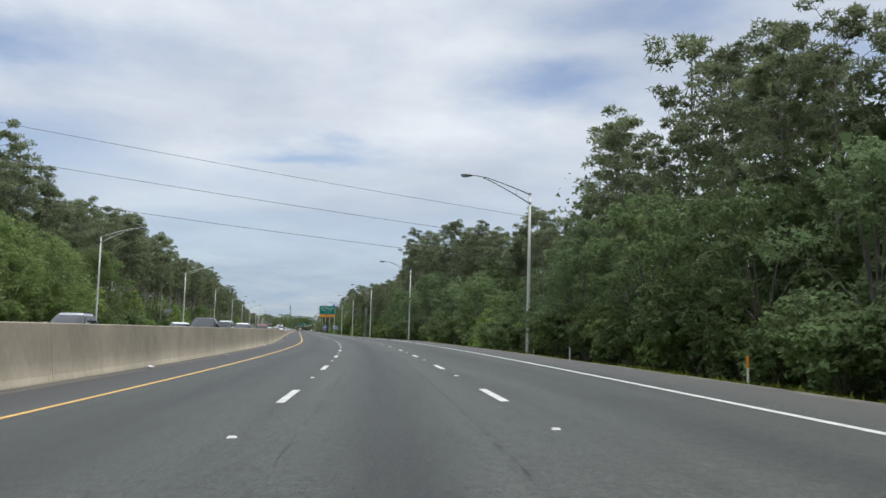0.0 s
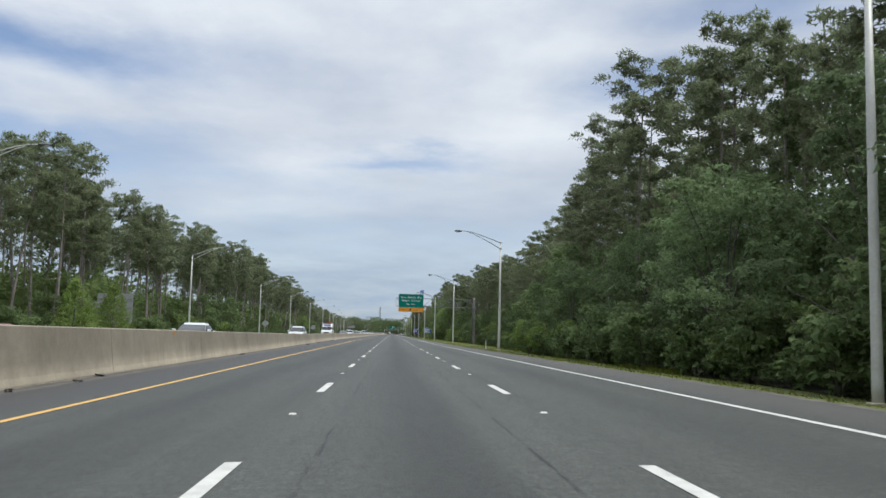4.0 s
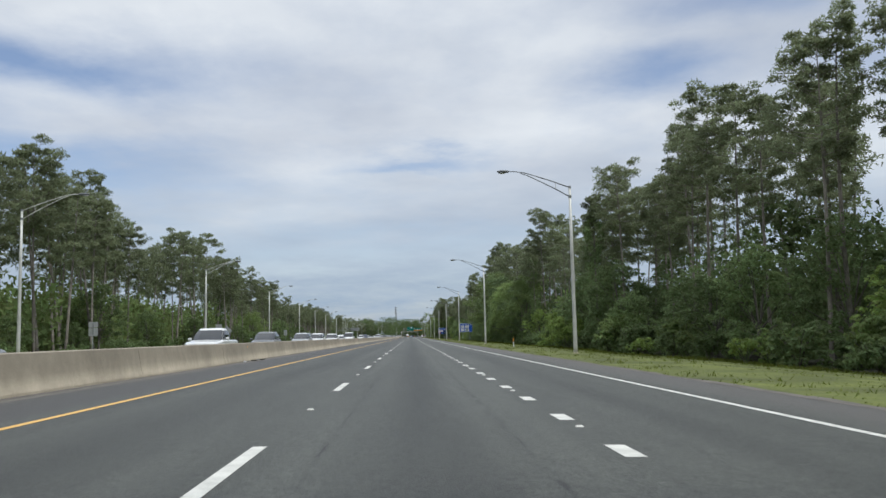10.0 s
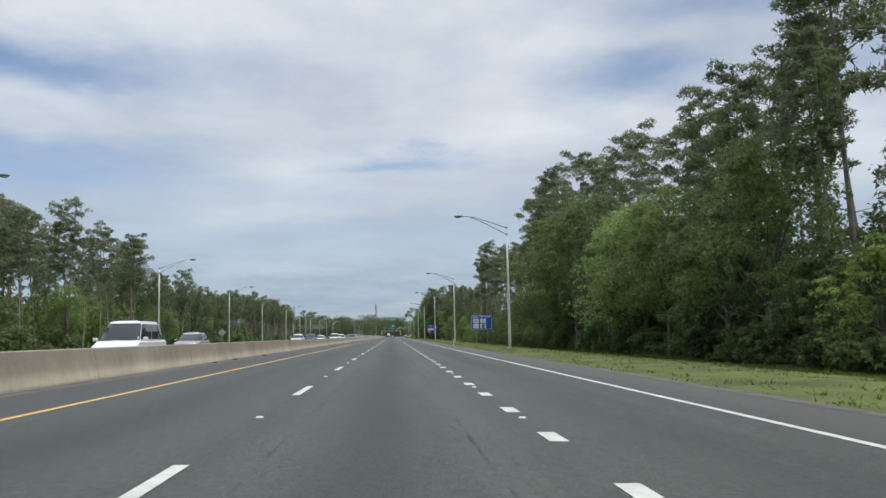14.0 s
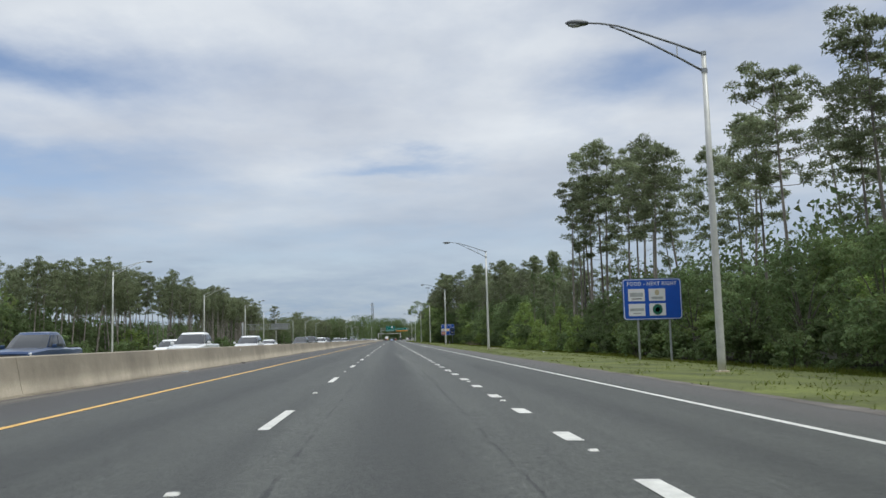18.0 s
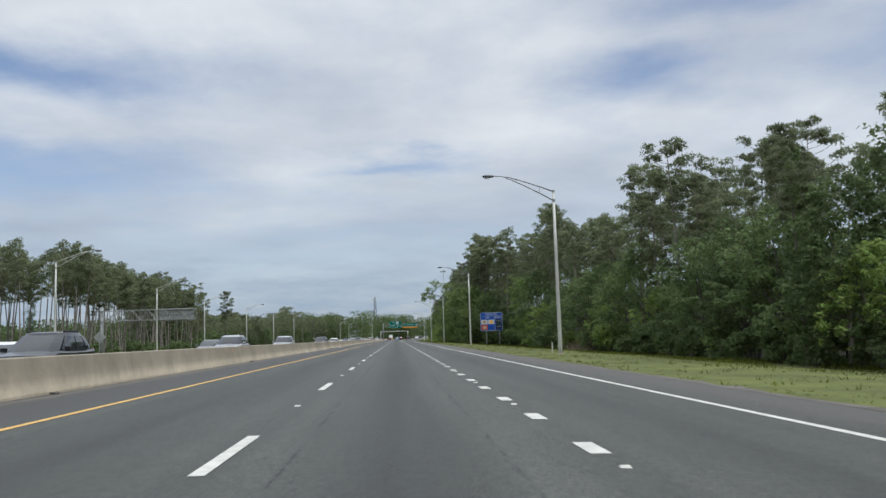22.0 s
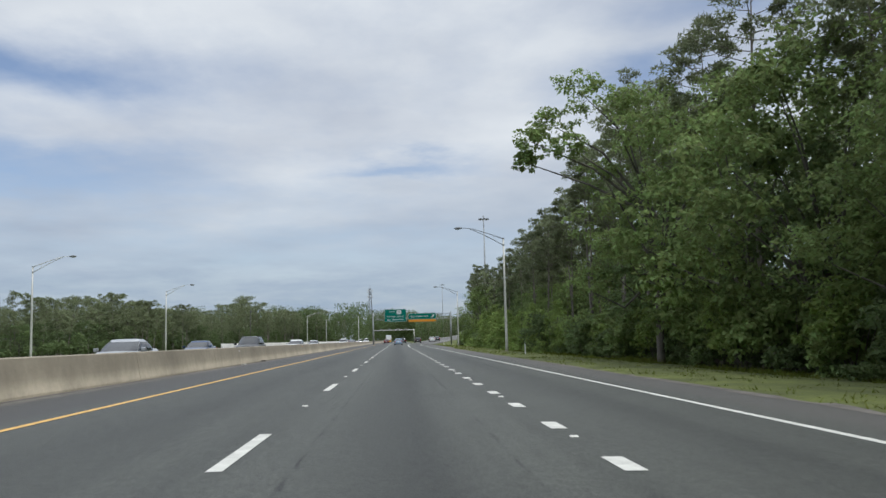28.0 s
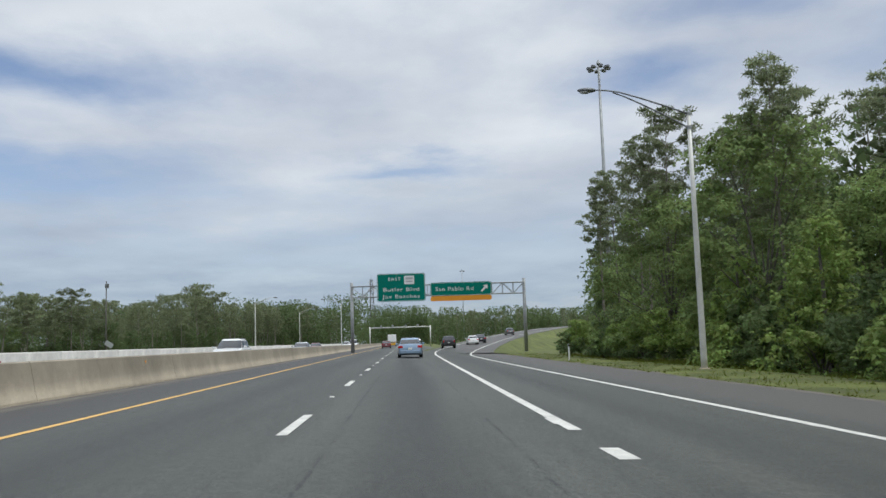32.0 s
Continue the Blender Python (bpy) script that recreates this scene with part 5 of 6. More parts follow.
def truss(bm, x0, x1, z0, z1, y0, y1, bays, r=0.055):
    """A box truss along x with zig-zag lacing."""
    for y in (y0, y1):
        for z in (z0, z1):
            add_tube(bm, [(x0, y, z), (x1, y, z)], r, 6)
        for i in range(bays):
            a, b = x0 + (x1 - x0) * i / bays, x0 + (x1 - x0) * (i + 1) / bays
            za, zb = (z0, z1) if i % 2 else (z1, z0)
            add_tube(bm, [(a, y, za), (b, y, zb)], r * 0.6, 5)
            add_tube(bm, [(a, y, z0), (a, y, z1)], r * 0.55, 5)
        add_tube(bm, [(x1, y, z0), (x1, y, z1)], r * 0.6, 5)
    for i in range(bays + 1):
        a = x0 + (x1 - x0) * i / bays
        for z in (z0, z1):
            add_tube(bm, [(a, y0, z), (a, y1, z)], r * 0.5, 5)
            if i < bays:
                b = x0 + (x1 - x0) * (i + 1) / bays
                add_tube(bm, [(a, y0 if i % 2 else y1, z), (b, y1 if i % 2 else y0, z)], r * 0.45, 4)
    return bm


def exit_gantry():
    s = 331.2
    root = tagged(new("exit_sign_gantry"), "cantilever road sign gantry with a green exit sign", "sign gantry")
    root.matrix_basis = place(s, 0, 0)
    gz = land_z(s, 17.7)
    part("post", tube([(17.7, 0.45, gz - 0.6), (17.7, 0.45, gz + 0.05), (17.7, 0.45, 4), (17.7, 0.45, 9.3)], [0.40, 0.33, 0.30, 0.27], 14), M_POST, root, "thick weathered steel post", True)
    part("truss", truss(bmesh.new(), 0.9, 18.2, 7.02, 8.78, 0.0, 0.9, 9), M_STEEL_SHADED, root, "galvanised lattice truss arm")
    for x in (2.1, 4.1, 6.1):
        part("bracket", box(x - 0.05, x + 0.05, -0.16, -0.06, 5.95, 9.6, 0.01), M_STEEL_SHADED, root)
    green = panel("green_panel", 1.44, 6.76, 6.76, 9.66, -0.22, M_GREEN, root, label="green exit sign panel with a thin pale border")
    panel("border", 1.50, 6.70, 6.82, 9.60, -0.224, M_SIGNBACK, green, 0.003, 0.22)
    panel("field", 1.525, 6.675, 6.845, 9.575, -0.228, M_GREEN, green, 0.003, 0.2)
    lettering("San Pablo Rd", 4.09, 8.94, -0.234, 0.56, 4.35, M_SIGNW, green, 0.008, 1.34)
    lettering("Mayo Clinic", 4.09, 8.24, -0.234, 0.56, 3.85, M_SIGNW, green, 0.008, 1.34)
    lettering("1", 3.28, 7.52, -0.234, 0.36, 0.09, M_SIGNW, green, 0.0)
    lettering("/", 3.46, 7.44, -0.234, 0.52, 0.24, M_SIGNW, green, 0.0)
    lettering("2", 3.66, 7.36, -0.234, 0.36, 0.2, M_SIGNW, green, 0.0)
    lettering("MILE", 4.5, 7.44, -0.234, 0.36, 0.9, M_SIGNW, green, 0.0)
    low = panel("yellow_panel", 1.44, 6.80, 5.86, 6.745, -0.22, M_ORANGE, root, label="yellow exit only panel")
    panel("border", 1.49, 6.75, 5.90, 6.705, -0.224, M_SIGNK, low, 0.003, 0.2)
    panel("field", 1.51, 6.73, 5.92, 6.685, -0.228, M_ORANGE, low, 0.003, 0.19)
    lettering("EXIT", 2.75, 6.30, -0.234, 0.40, 0.95, M_SIGNK, low, 0.0)
    lettering("ONLY", 5.3, 6.30, -0.234, 0.40, 1.2, M_SIGNK, low, 0.0)
    bm = bmesh.new()
    vs = [bm.verts.new((3.98 + x, -0.234, 6.30 + z)) for x, z in ((0, -0.27), (0.40, 0.06), (0.10, 0.0), (0.10, 0.27), (-0.10, 0.27), (-0.10, 0.0), (-0.40, 0.06))]
    bm.faces.new(vs)
    part("down_arrow", bm, M_SIGNK, low)
    hs = panel("hospital_panel", 6.08, 6.83, 9.78, 10.52, -0.22, M_BLUE, root, corner=0.05, label="small blue hospital plate")
    panel("border", 6.12, 6.79, 9.82, 10.48, -0.224, M_SIGNW, hs, 0.003, 0.05)
    panel("field", 6.135, 6.775, 9.835, 10.465, -0.228, M_BLUE, hs, 0.003, 0.05)
    lettering("H", 6.455, 10.15, -0.234, 0.58, 0.40, M_SIGNW, hs, 0.012)


exit_gantry()


def end_gantry():
    s = 1136.5
    root = tagged(new("overhead_sign_gantry"), "full-span overhead sign gantry with two green signs", "sign gantry")
    root.matrix_basis = place(s, 0, 0)
    for x in (-5.9, 15.5):
        part("post", tube([(x, 0.3, -0.5), (x, 0.3, 8.6)], [0.24, 0.2], 10), M_GALV, root, smooth=True)
    part("truss", truss(bmesh.new(), -5.9, 15.5, 6.75, 8.1, 0.0, 0.8, 16, 0.07), M_GALV, root, "galvanised lattice truss")
    a = panel("green_panel", -2.75, 3.2, 6.1, 9.55, -0.2, M_GREEN, root, label="large green direction sign")
    panel("border", -2.70, 3.15, 6.15, 9.50, -0.204, M_SIGNW, a, 0.003, 0.22)
    panel("field", -2.66, 3.11, 6.19, 9.46, -0.208, M_GREEN, a, 0.003, 0.2)
    lettering("EAST", -0.6, 8.85, -0.214, 0.55, 1.5, M_SIGNW, a, 0.0)
    panel("route_plate", 0.6, 1.85, 8.2, 9.25, -0.212, M_SIGNW, a, 0.004, 0.1)
    panel("route_bar", 0.8, 1.65, 8.45, 8.62, -0.218, M_SIGNBACK, a, 0.003, 0.02)
    panel("route_bar", 0.8, 1.65, 8.78, 9.05, -0.218, M_SIGNBACK, a, 0.003, 0.02)
    lettering("Butler Blvd", 0.22, 7.55, -0.214, 0.65, 4.4, M_SIGNW, a, 0.0)
    lettering("Jax Beaches", 0.22, 6.7, -0.214, 0.65, 4.6, M_SIGNW, a, 0.0)
    b = panel("green_panel", 3.8, 11.4, 6.62, 8.3, -0.2, M_GREEN, root, label="green exit direction sign")
    panel("field_border", 3.85, 11.35, 6.67, 8.25, -0.204, M_SIGNW, b, 0.003, 0.2)
    panel("field", 3.89, 11.31, 6.71, 8.21, -0.208, M_GREEN, b, 0.003, 0.2)
    lettering("San Pablo Rd", 6.8, 7.45, -0.214, 0.7, 4.7, M_SIGNW, b, 0.0)
    bm = bmesh.new()
    m = Matrix.Translation((10.5, -0.214, 7.45)) @ Matrix.Rotation(radians(45), 4, "Y")
    vs = [bm.verts.new(m @ Vector((x, 0, z))) for x, z in ((0, 0.6), (0.4, 0.15), (0.11, 0.2), (0.11, -0.55), (-0.11, -0.55), (-0.11, 0.2), (-0.4, 0.15))]
    bm.faces.new(vs)
    part("exit_arrow", bm, M_SIGNW, b)
    panel("yellow_panel", 3.8, 11.4, 6.0, 6.615, -0.2, M_ORANGE, root, label="yellow lower panel of the exit sign")


end_gantry()


def service_sign(s, x0, x1, z0, z1, title, logos, posts, words):
    root = tagged(new("service_sign"), "blue roadside services sign with logo plates", "road sign", "blue service signs")
    root.matrix_basis = place(s, 0, 0)
    for x in posts:
        gz = land_z(s, x)
        part("post", box(x - 0.07, x + 0.07, 0.06, 0.18, gz - 0.3, z1 - 0.15, 0.01), M_GALV, root)
    p = panel("blue_panel", x0, x1, z0, z1, 0.0, M_BLUE, root, label="blue sign panel with a white border")
    panel("border", x0 + 0.04, x1 - 0.04, z0 + 0.04, z1 - 0.04, -0.004, M_SIGNW, p, 0.003, 0.2)
    panel("field", x0 + 0.09, x1 - 0.09, z0 + 0.09, z1 - 0.09, -0.008, M_BLUE, p, 0.003, 0.18)
    for body, x, z, size, width in words:
        lettering(body, x, z, -0.014, size, width, M_SIGNW, p, 0.005)
    for lx0, lx1, lz0, lz1, mat, marks in logos:
        q = panel("logo_plate", lx0, lx1, lz0, lz1, -0.03, mat, p, 0.02, 0.04)
        for mx0, mx1, mz0, mz1, mm, rnd in marks:
            w, h = lx1 - lx0, lz1 - lz0
            panel("logo_shape", lx0 + w * mx0, lx0 + w * mx1, lz0 + h * mz0, lz0 + h * mz1, -0.036, mm, q, 0.004, rnd)


M_TAN = material("sign_tan_print", (0.42, 0.36, 0.24), 0.5, var=0.05, bump=0.0)


def service_signs():
    s, x0, x1, z0, z1 = 644.9, 18.55, 23.2, 2.1, 5.28
    w = 1.3
    a, b = x0 + 0.42, x0 + 2.05
    service_sign(s, x0, x1, z0, z1, "", [
        (a, a + w, z0 + 1.45, z0 + 2.4, M_SIGNW, [(0.1, 0.9, 0.35, 0.68, M_SIGNBACK, 0.04), (0.2, 0.8, 0.15, 0.22, M_SIGNK, 0.02)]),
        (b, b + w, z0 + 1.45, z0 + 2.4, M_SIGNW, [(0.36, 0.64, 0.45, 0.9, M_TAN, 0.2), (0.15, 0.85, 0.14, 0.34, M_SIGNBACK, 0.02)]),
        (a, a + w, z0 + 0.3, z0 + 1.25, M_SIGNW, [(0.08, 0.92, 0.4, 0.62, M_SIGNBACK, 0.05), (0.25, 0.75, 0.16, 0.26, M_SIGNBACK, 0.02)]),
        (b, b + w, z0 + 0.3, z0 + 1.25, M_SIGNW, [(0.2, 0.8, 0.06, 0.94, M_SIGNG, 0.42), (0.35, 0.65, 0.3, 0.7, M_SIGNW, 0.2)]),
    ], (19.7, 22.2), [("FOOD - NEXT RIGHT", (x0 + x1) / 2, z1 - 0.4, 0.42, 3.9)])
    s, x0, x1, z0, z1 = 886.6, 18.5, 23.2, 2.0, 5.9
    service_sign(s, x0, x1, z0, z1, "", [
        (x0 + 0.2, x0 + 1.5, z0 + 1.42, z0 + 2.35, M_SIGNW, [(0.25, 0.75, 0.2, 0.85, M_TAN, 0.12), (0.38, 0.62, 0.35, 0.65, M_SIGNR, 0.05)]),
        (x0 + 1.65, x0 + 2.95, z0 + 1.42, z0 + 2.35, M_SIGNW, [(0.2, 0.8, 0.18, 0.85, M_SIGNY, 0.25)]),
        (x0 + 0.2, x0 + 1.5, z0 + 0.25, z0 + 1.25, M_SIGNR, [(0.2, 0.8, 0.2, 0.75, M_TAN, 0.2)]),
        (x0 + 3.25, x0 + 4.5, z0 + 1.88, z0 + 2.38, M_SIGNK, [(0.1, 0.9, 0.3, 0.5, M_SIGNBACK, 0.03)]),
        (x0 + 3.25, x0 + 4.5, z0 + 1.32, z0 + 1.80, M_SIGNK, [(0.1, 0.9, 0.3, 0.5, M_SIGNG, 0.03)]),
        (x0 + 3.25, x0 + 4.5, z0 + 0.75, z0 + 1.24, M_SIGNK, [(0.1, 0.9, 0.3, 0.5, M_SIGNW, 0.03)]),
        (x0 + 3.25, x0 + 4.5, z0 + 0.2, z0 + 0.67, M_SIGNK, [(0.1, 0.9, 0.3, 0.5, M_BLUE, 0.03)]),
        (x0 + 0.1, x1 - 0.1, z1 - 0.78, z1 - 0.73, M_SIGNW, []),
        (x0 + 3.06, x0 + 3.11, z0 + 0.1, z1 - 0.78, M_SIGNW, []),
    ], (19.7, 22.5), [("NEXT RIGHT", (x0 + x1) / 2, z1 - 0.42, 0.42, 2.4), ("GAS", x0 + 1.5, z1 - 1.1, 0.4, 0.85), ("LODGING", x0 + 3.85, z1 - 1.1, 0.36, 1.35)])


service_signs()


def sign_backs():
    """Signs of the other carriageway, seen from behind."""
    for s, x0, x1, z0, z1 in ((272.0, -41.9, -36.9, 1.6, 5.85), (273.0, -43.9, -42.1, 2.6, 4.6)):
        root = tagged(new("road_sign"), "grey metal back of a large road sign", "road sign", "signs of the opposite road")
        root.matrix_basis = place(s, 0, 0)
        panel("panel_back", x0, x1, z0, z1, 0, M_SIGNBACK, root)
        for i in range(3):
            z = z0 + (z1 - z0) * (0.2 + 0.3 * i)
            part("rib", box(x0 + 0.1, x1 - 0.1, -0.06, -0.004, z - 0.04, z + 0.04), M_GALV, root)
        for x in (x0 + (x1 - x0) * 0.25, x0 + (x1 - x0) * 0.75):
            part("post", box(x - 0.07, x + 0.07, -0.2, -0.065, land_z(s, x) - 0.3, z1 - 0.2, 0.01), M_GALV, root)
    for s, d, z in ((349, -29.3, 2.7), (470, -29.5, 2.6), (640, -36, 2.6), (825, -39.9, 2.5)):
        root = tagged(new("warning_sign"), "grey back of a diamond warning sign on a post", "road sign", "diamond signs of the opposite road")
        root.matrix_basis = place(s, d, 0)
        bm = box(-0.6, 0.6, -0.015, 0.015, -0.6, 0.6, 0.01)
        bmesh.ops.transform(bm, matrix=Matrix.Translation((0, 0, z)) @ Matrix.Rotation(radians(45), 4, "Y"), verts=bm.verts)
        part("plate", bm, M_SIGNBACK, root)
        part("post", box(-0.04, 0.04, -0.1, -0.02, land_z(s, d) - 0.3, z + 0.6), M_GALV, root)
    for s, d, z in ((415, -31, 2.2), (455, -27.5, 2.4), (560, -33, 2.4)):
        root = tagged(new("route_sign"), "grey back of a small rectangular sign on a post", "road sign", "small signs of the opposite road")
        root.matrix_basis = place(s, d, 0)
        part("plate", box(-0.45, 0.45, -0.015, 0.015, z - 0.4, z + 0.4), M_SIGNBACK, root)
        part("plate", box(-0.45, 0.45, -0.015, 0.015, z + 0.45, z + 1.0), M_SIGNBACK, root)
        part("post", box(-0.04, 0.04, -0.1, -0.02, land_z(s, d) - 0.3, z + 0.9), M_GALV, root)
    s = 834.8
    root = tagged(new("cantilever_gantry"), "cantilever sign gantry of the opposite road, seen from behind", "sign gantry")
    root.matrix_basis = place(s, 0, 0)
    part("post", tube([(-43, 0.3, -1.5), (-43, 0.3, 7.0)], [0.3, 0.25], 12), M_GALV, root, smooth=True)
    part("truss", truss(bmesh.new(), -43.2, -29.3, 4.95, 6.45, 0, 0.8, 12, 0.06), M_GALV, root)
    panel("panel_back", -34.8, -29.7, 4.75, 6.6, 0.95, M_SIGNBACK, root)
    for z in (5.05, 5.7, 6.35):
        part("rib", box(-34.7, -29.8, 0.86, 0.94, z - 0.05, z + 0.05), M_GALV, root)


sign_backs()


def power_lines():
    for name, (xa, ya, za), (xb, yb, zb) in (("w", (-75, 104, 23.4), (75, 148, 12.8)), ("w", (-75, 100, 19.0), (75, 148, 10.3)), ("w", (-75, 97.5, 15.2), (75, 147.5, 7.6))):
        root = tagged(new("power_line"), "thin dark overhead power cable", "cable", "overhead power cables")
        pts = [(xa + (xb - xa) * u, ya + (yb - ya) * u, za + (zb - za) * u + 1.6 * (2 * u - 1) ** 2 - 0.45) for u in grid(0, 1, 0.05)]
        part("cable", tube(pts, 0.022, 5), M_WIRE, root)


power_lines()


def high_mast(s, d, top):
    root = tagged(new("high_mast_light"), "very tall slender mast with a ring of floodlights", "light mast", "high mast lights")
    root.matrix_basis = place(s, d, land_z(s, d))
    part("mast", tube([(0, 0, -0.3), (0, 0, top * 0.5), (0, 0, top)], [0.33, 0.22, 0.13], 10), M_GALV, root, smooth=True)
    part("ring", tube([(math.cos(a) * 0.75, math.sin(a) * 0.75, top - 0.6) for a in grid(0, 6.2832, 0.5)], 0.06, 5), M_GALV, root)
    for i in range(8):
        a = i * math.pi / 4
        m = Matrix.Translation((math.cos(a) * 1.1, math.sin(a) * 1.1, top - 0.6)) @ Matrix.Rotation(a, 4, "Z")
        bm = bmesh.new()
        add_box(bm, -0.3, 0.35, -0.2, 0.2, -0.16, 0.2, m)
        bmesh.ops.bevel(bm, geom=bm.edges[:], offset=0.06, segments=1, affect="EDGES")
        part("floodlight", bm, M_LAMP, root)
    part("cap", tube([(0, 0, top), (0, 0, top + 0.5)], [0.3, 0.08], 8), M_GALV, root)


high_mast(1130.5, 24.8, 35.2)
high_mast(1490, 32.5, 40)


def cell_tower():
    root = tagged(new("lattice_tower"), "distant grey lattice radio tower", "tower")
    root.matrix_basis = place(1627, -21.6, 0)
    bm = bmesh.new()
    h = 45.0

    def leg(k, u):
        r = 2.6 * (1 - u) + 1.0 * u
        return (r * math.cos(k * 2.094), r * math.sin(k * 2.094), h * u)
    for k in range(3):
        add_tube(bm, [leg(k, 0), leg(k, 1)], 0.24, 4)
        for i in range(14):
            a, b = i / 14, (i + 1) / 14
            add_tube(bm, [leg(k, a), leg(k + 1, b)], 0.12, 4)
            add_tube(bm, [leg(k, b), leg(k + 1, b)], 0.12, 4)
    part("lattice", bm, M_POST, root)
    for z in (38, 43):
        for i in range(6):
            a = i * 1.047
            part("antenna", box(-0.16 + 2.2 * math.cos(a), 0.16 + 2.2 * math.cos(a), -0.16 + 2.2 * math.sin(a), 0.16 + 2.2 * math.sin(a), z - 1.2, z + 1.2), M_SIGNW, root)
            part("arm", tube([(0.9 * math.cos(a), 0.9 * math.sin(a), z), (2.2 * math.cos(a), 2.2 * math.sin(a), z)], 0.05, 4), M_GALV, root)
    part("lightning_rod", tube([(0, 0, h - 1), (0, 0, h + 3)], 0.08, 4), M_GALV, root)


cell_tower()


def utility_pole():
    s, d = 1157.6, -42.8
    root = tagged(new("utility_pole"), "slim dark pole with a tilted panel beyond the parapet", "pole")
    root.matrix_basis = place(s, d, 0)
    part("pole", tube([(0, 0, -1.2), (0, 0, 11.3)], [0.11, 0.08], 8), M_POST, root, smooth=True)
    part("cap_box", box(-0.15, 0.35, -0.15, 0.15, 10.3, 10.9, 0.02), M_LAMP, root)
    m = part("tilted_panel", box(-0.1, 1.1, -0.03, 0.03, -0.35, 0.35), M_SIGNBACK, root)
    m.matrix_basis = Matrix.Translation((0.1, -0.12, 2.4)) @ Matrix.Rotation(radians(35), 4, "Y")


utility_pole()

# ---- the exit ramp ----
RAMP_L = [(1042, 2.62), (1075, 2.87), (1110, 3.2), (1135, 4.2), (1160, 7.0), (1200, 14), (1250, 26), (1320, 47), (1420, 82)]
RAMP_R = [(1042, 6.0), (1085, 5.75), (1105, 5.95), (1130, 8.6), (1160, 12.6), (1200, 20), (1250, 32), (1320, 53), (1420, 88)]
RAMP_Z = [(1042, 0.0), (1130, 0.0), (1160, 0.25), (1200, 1.1), (1250, 2.5), (1320, 4.4), (1420, 6.4)]


def smooth_table(s, table):
    return (interp(s - 7, table) + 2 * interp(s, table) + interp(s + 7, table)) / 4


def build_ramp():
    st = grid(1112, 1415, 6)
    rl, rr = (lambda s: smooth_table(s, RAMP_L)), (lambda s: smooth_table(s, RAMP_R))
    h = lambda s, d: -0.15 + smooth_table(s, RAMP_Z) + 0.012
    ramp = new("exit_ramp", ribbon("exit_ramp", st, [lambda s: rl(s) - 1.4, rl, lambda s: (rl(s) + rr(s)) / 2, rr, lambda s: rr(s) + 2.2], h, M_ROAD))
    tagged(ramp, "grey asphalt exit ramp curving away and climbing", "ramp", kind="structure")
    line_st = grid(1042, 1112, 5)[:-1] + st
    hz = lambda s, d: (road_z(s, d) if s < 1111 else max(road_z(s, d), h(s, d))) + 0.008
    for f in (rl, rr):
        o = new("white_edge_line", ribbon("white_edge_line", line_st, [lambda s: f(s) - 0.09, lambda s: f(s) + 0.09], hz, M_WHITE))
        o.parent = ramp
    bank_st = grid(1112, 1415, 8)
    for f, sign in ((lambda s: rr(s) + 2.15, 1), (lambda s: rl(s) - 1.35, -1)):
        cols = [f, lambda s: f(s) + sign * 1.0, lambda s: f(s) + sign * (2.0 + 3.2 * smooth_table(s, RAMP_Z))]
        verts, faces = [], []
        for s in bank_st:
            for j, c in enumerate(cols):
                z = h(s, 0) - (0.03, 0.1, 0)[j]
                if j == 2:
                    z = min(land_z(s, c(s)) - 0.05, z)
                verts.append((*ground_xy(s, c(s)), z))
        for i in range(len(bank_st) - 1):
            for j in range(2):
                q = (i * 3 + j, i * 3 + j + 1, i * 3 + j + 4, i * 3 + j + 3)
                faces.append(q if sign > 0 else q[::-1])
        tagged(new("ramp_embankment", mesh_from("ramp_embankment", verts, faces, M_GROUND, True)), "grassy side slope of the exit ramp", "embankment", kind="structure")


build_ramp()


def pale_wall():
    root = tagged(new("pale_parapet"), "bright pale concrete parapet beyond the opposite lanes", "barrier", kind="structure")
    s = 1020.0
    while s < 1480:
        d = -23.6
        ob = part("parapet_segment", box(-0.14, 0.14, 0.01, 11.99, -0.15, 1.22, 0.03), M_CONC_W, root)
        ob.matrix_basis = place(s, d, road_z(s, d))
        s += 12.0


pale_wall()


def far_gantry():
    root = tagged(new("monotube_gantry"), "pale overhead gantry across the far carriageway", "sign gantry")
    root.matrix_basis = place(1292, 0, 0)
    for x in (-9.9, 8.4):
        part("post", tube([(x, 0, -0.5), (x, 0, 6.0)], 0.2, 10), M_POLE, root, smooth=True)
    part("beam", tube([(-10, 0, 5.6), (8.5, 0, 5.6)], 0.17, 10), M_POLE, root, smooth=True)
    for x in (-6.5, -3, 1, 4.6):
        part("camera_box", box(x - 0.3, x + 0.3, -0.3, 0.3, 5.85, 6.3, 0.04), M_SIGNBACK, root)


far_gantry()


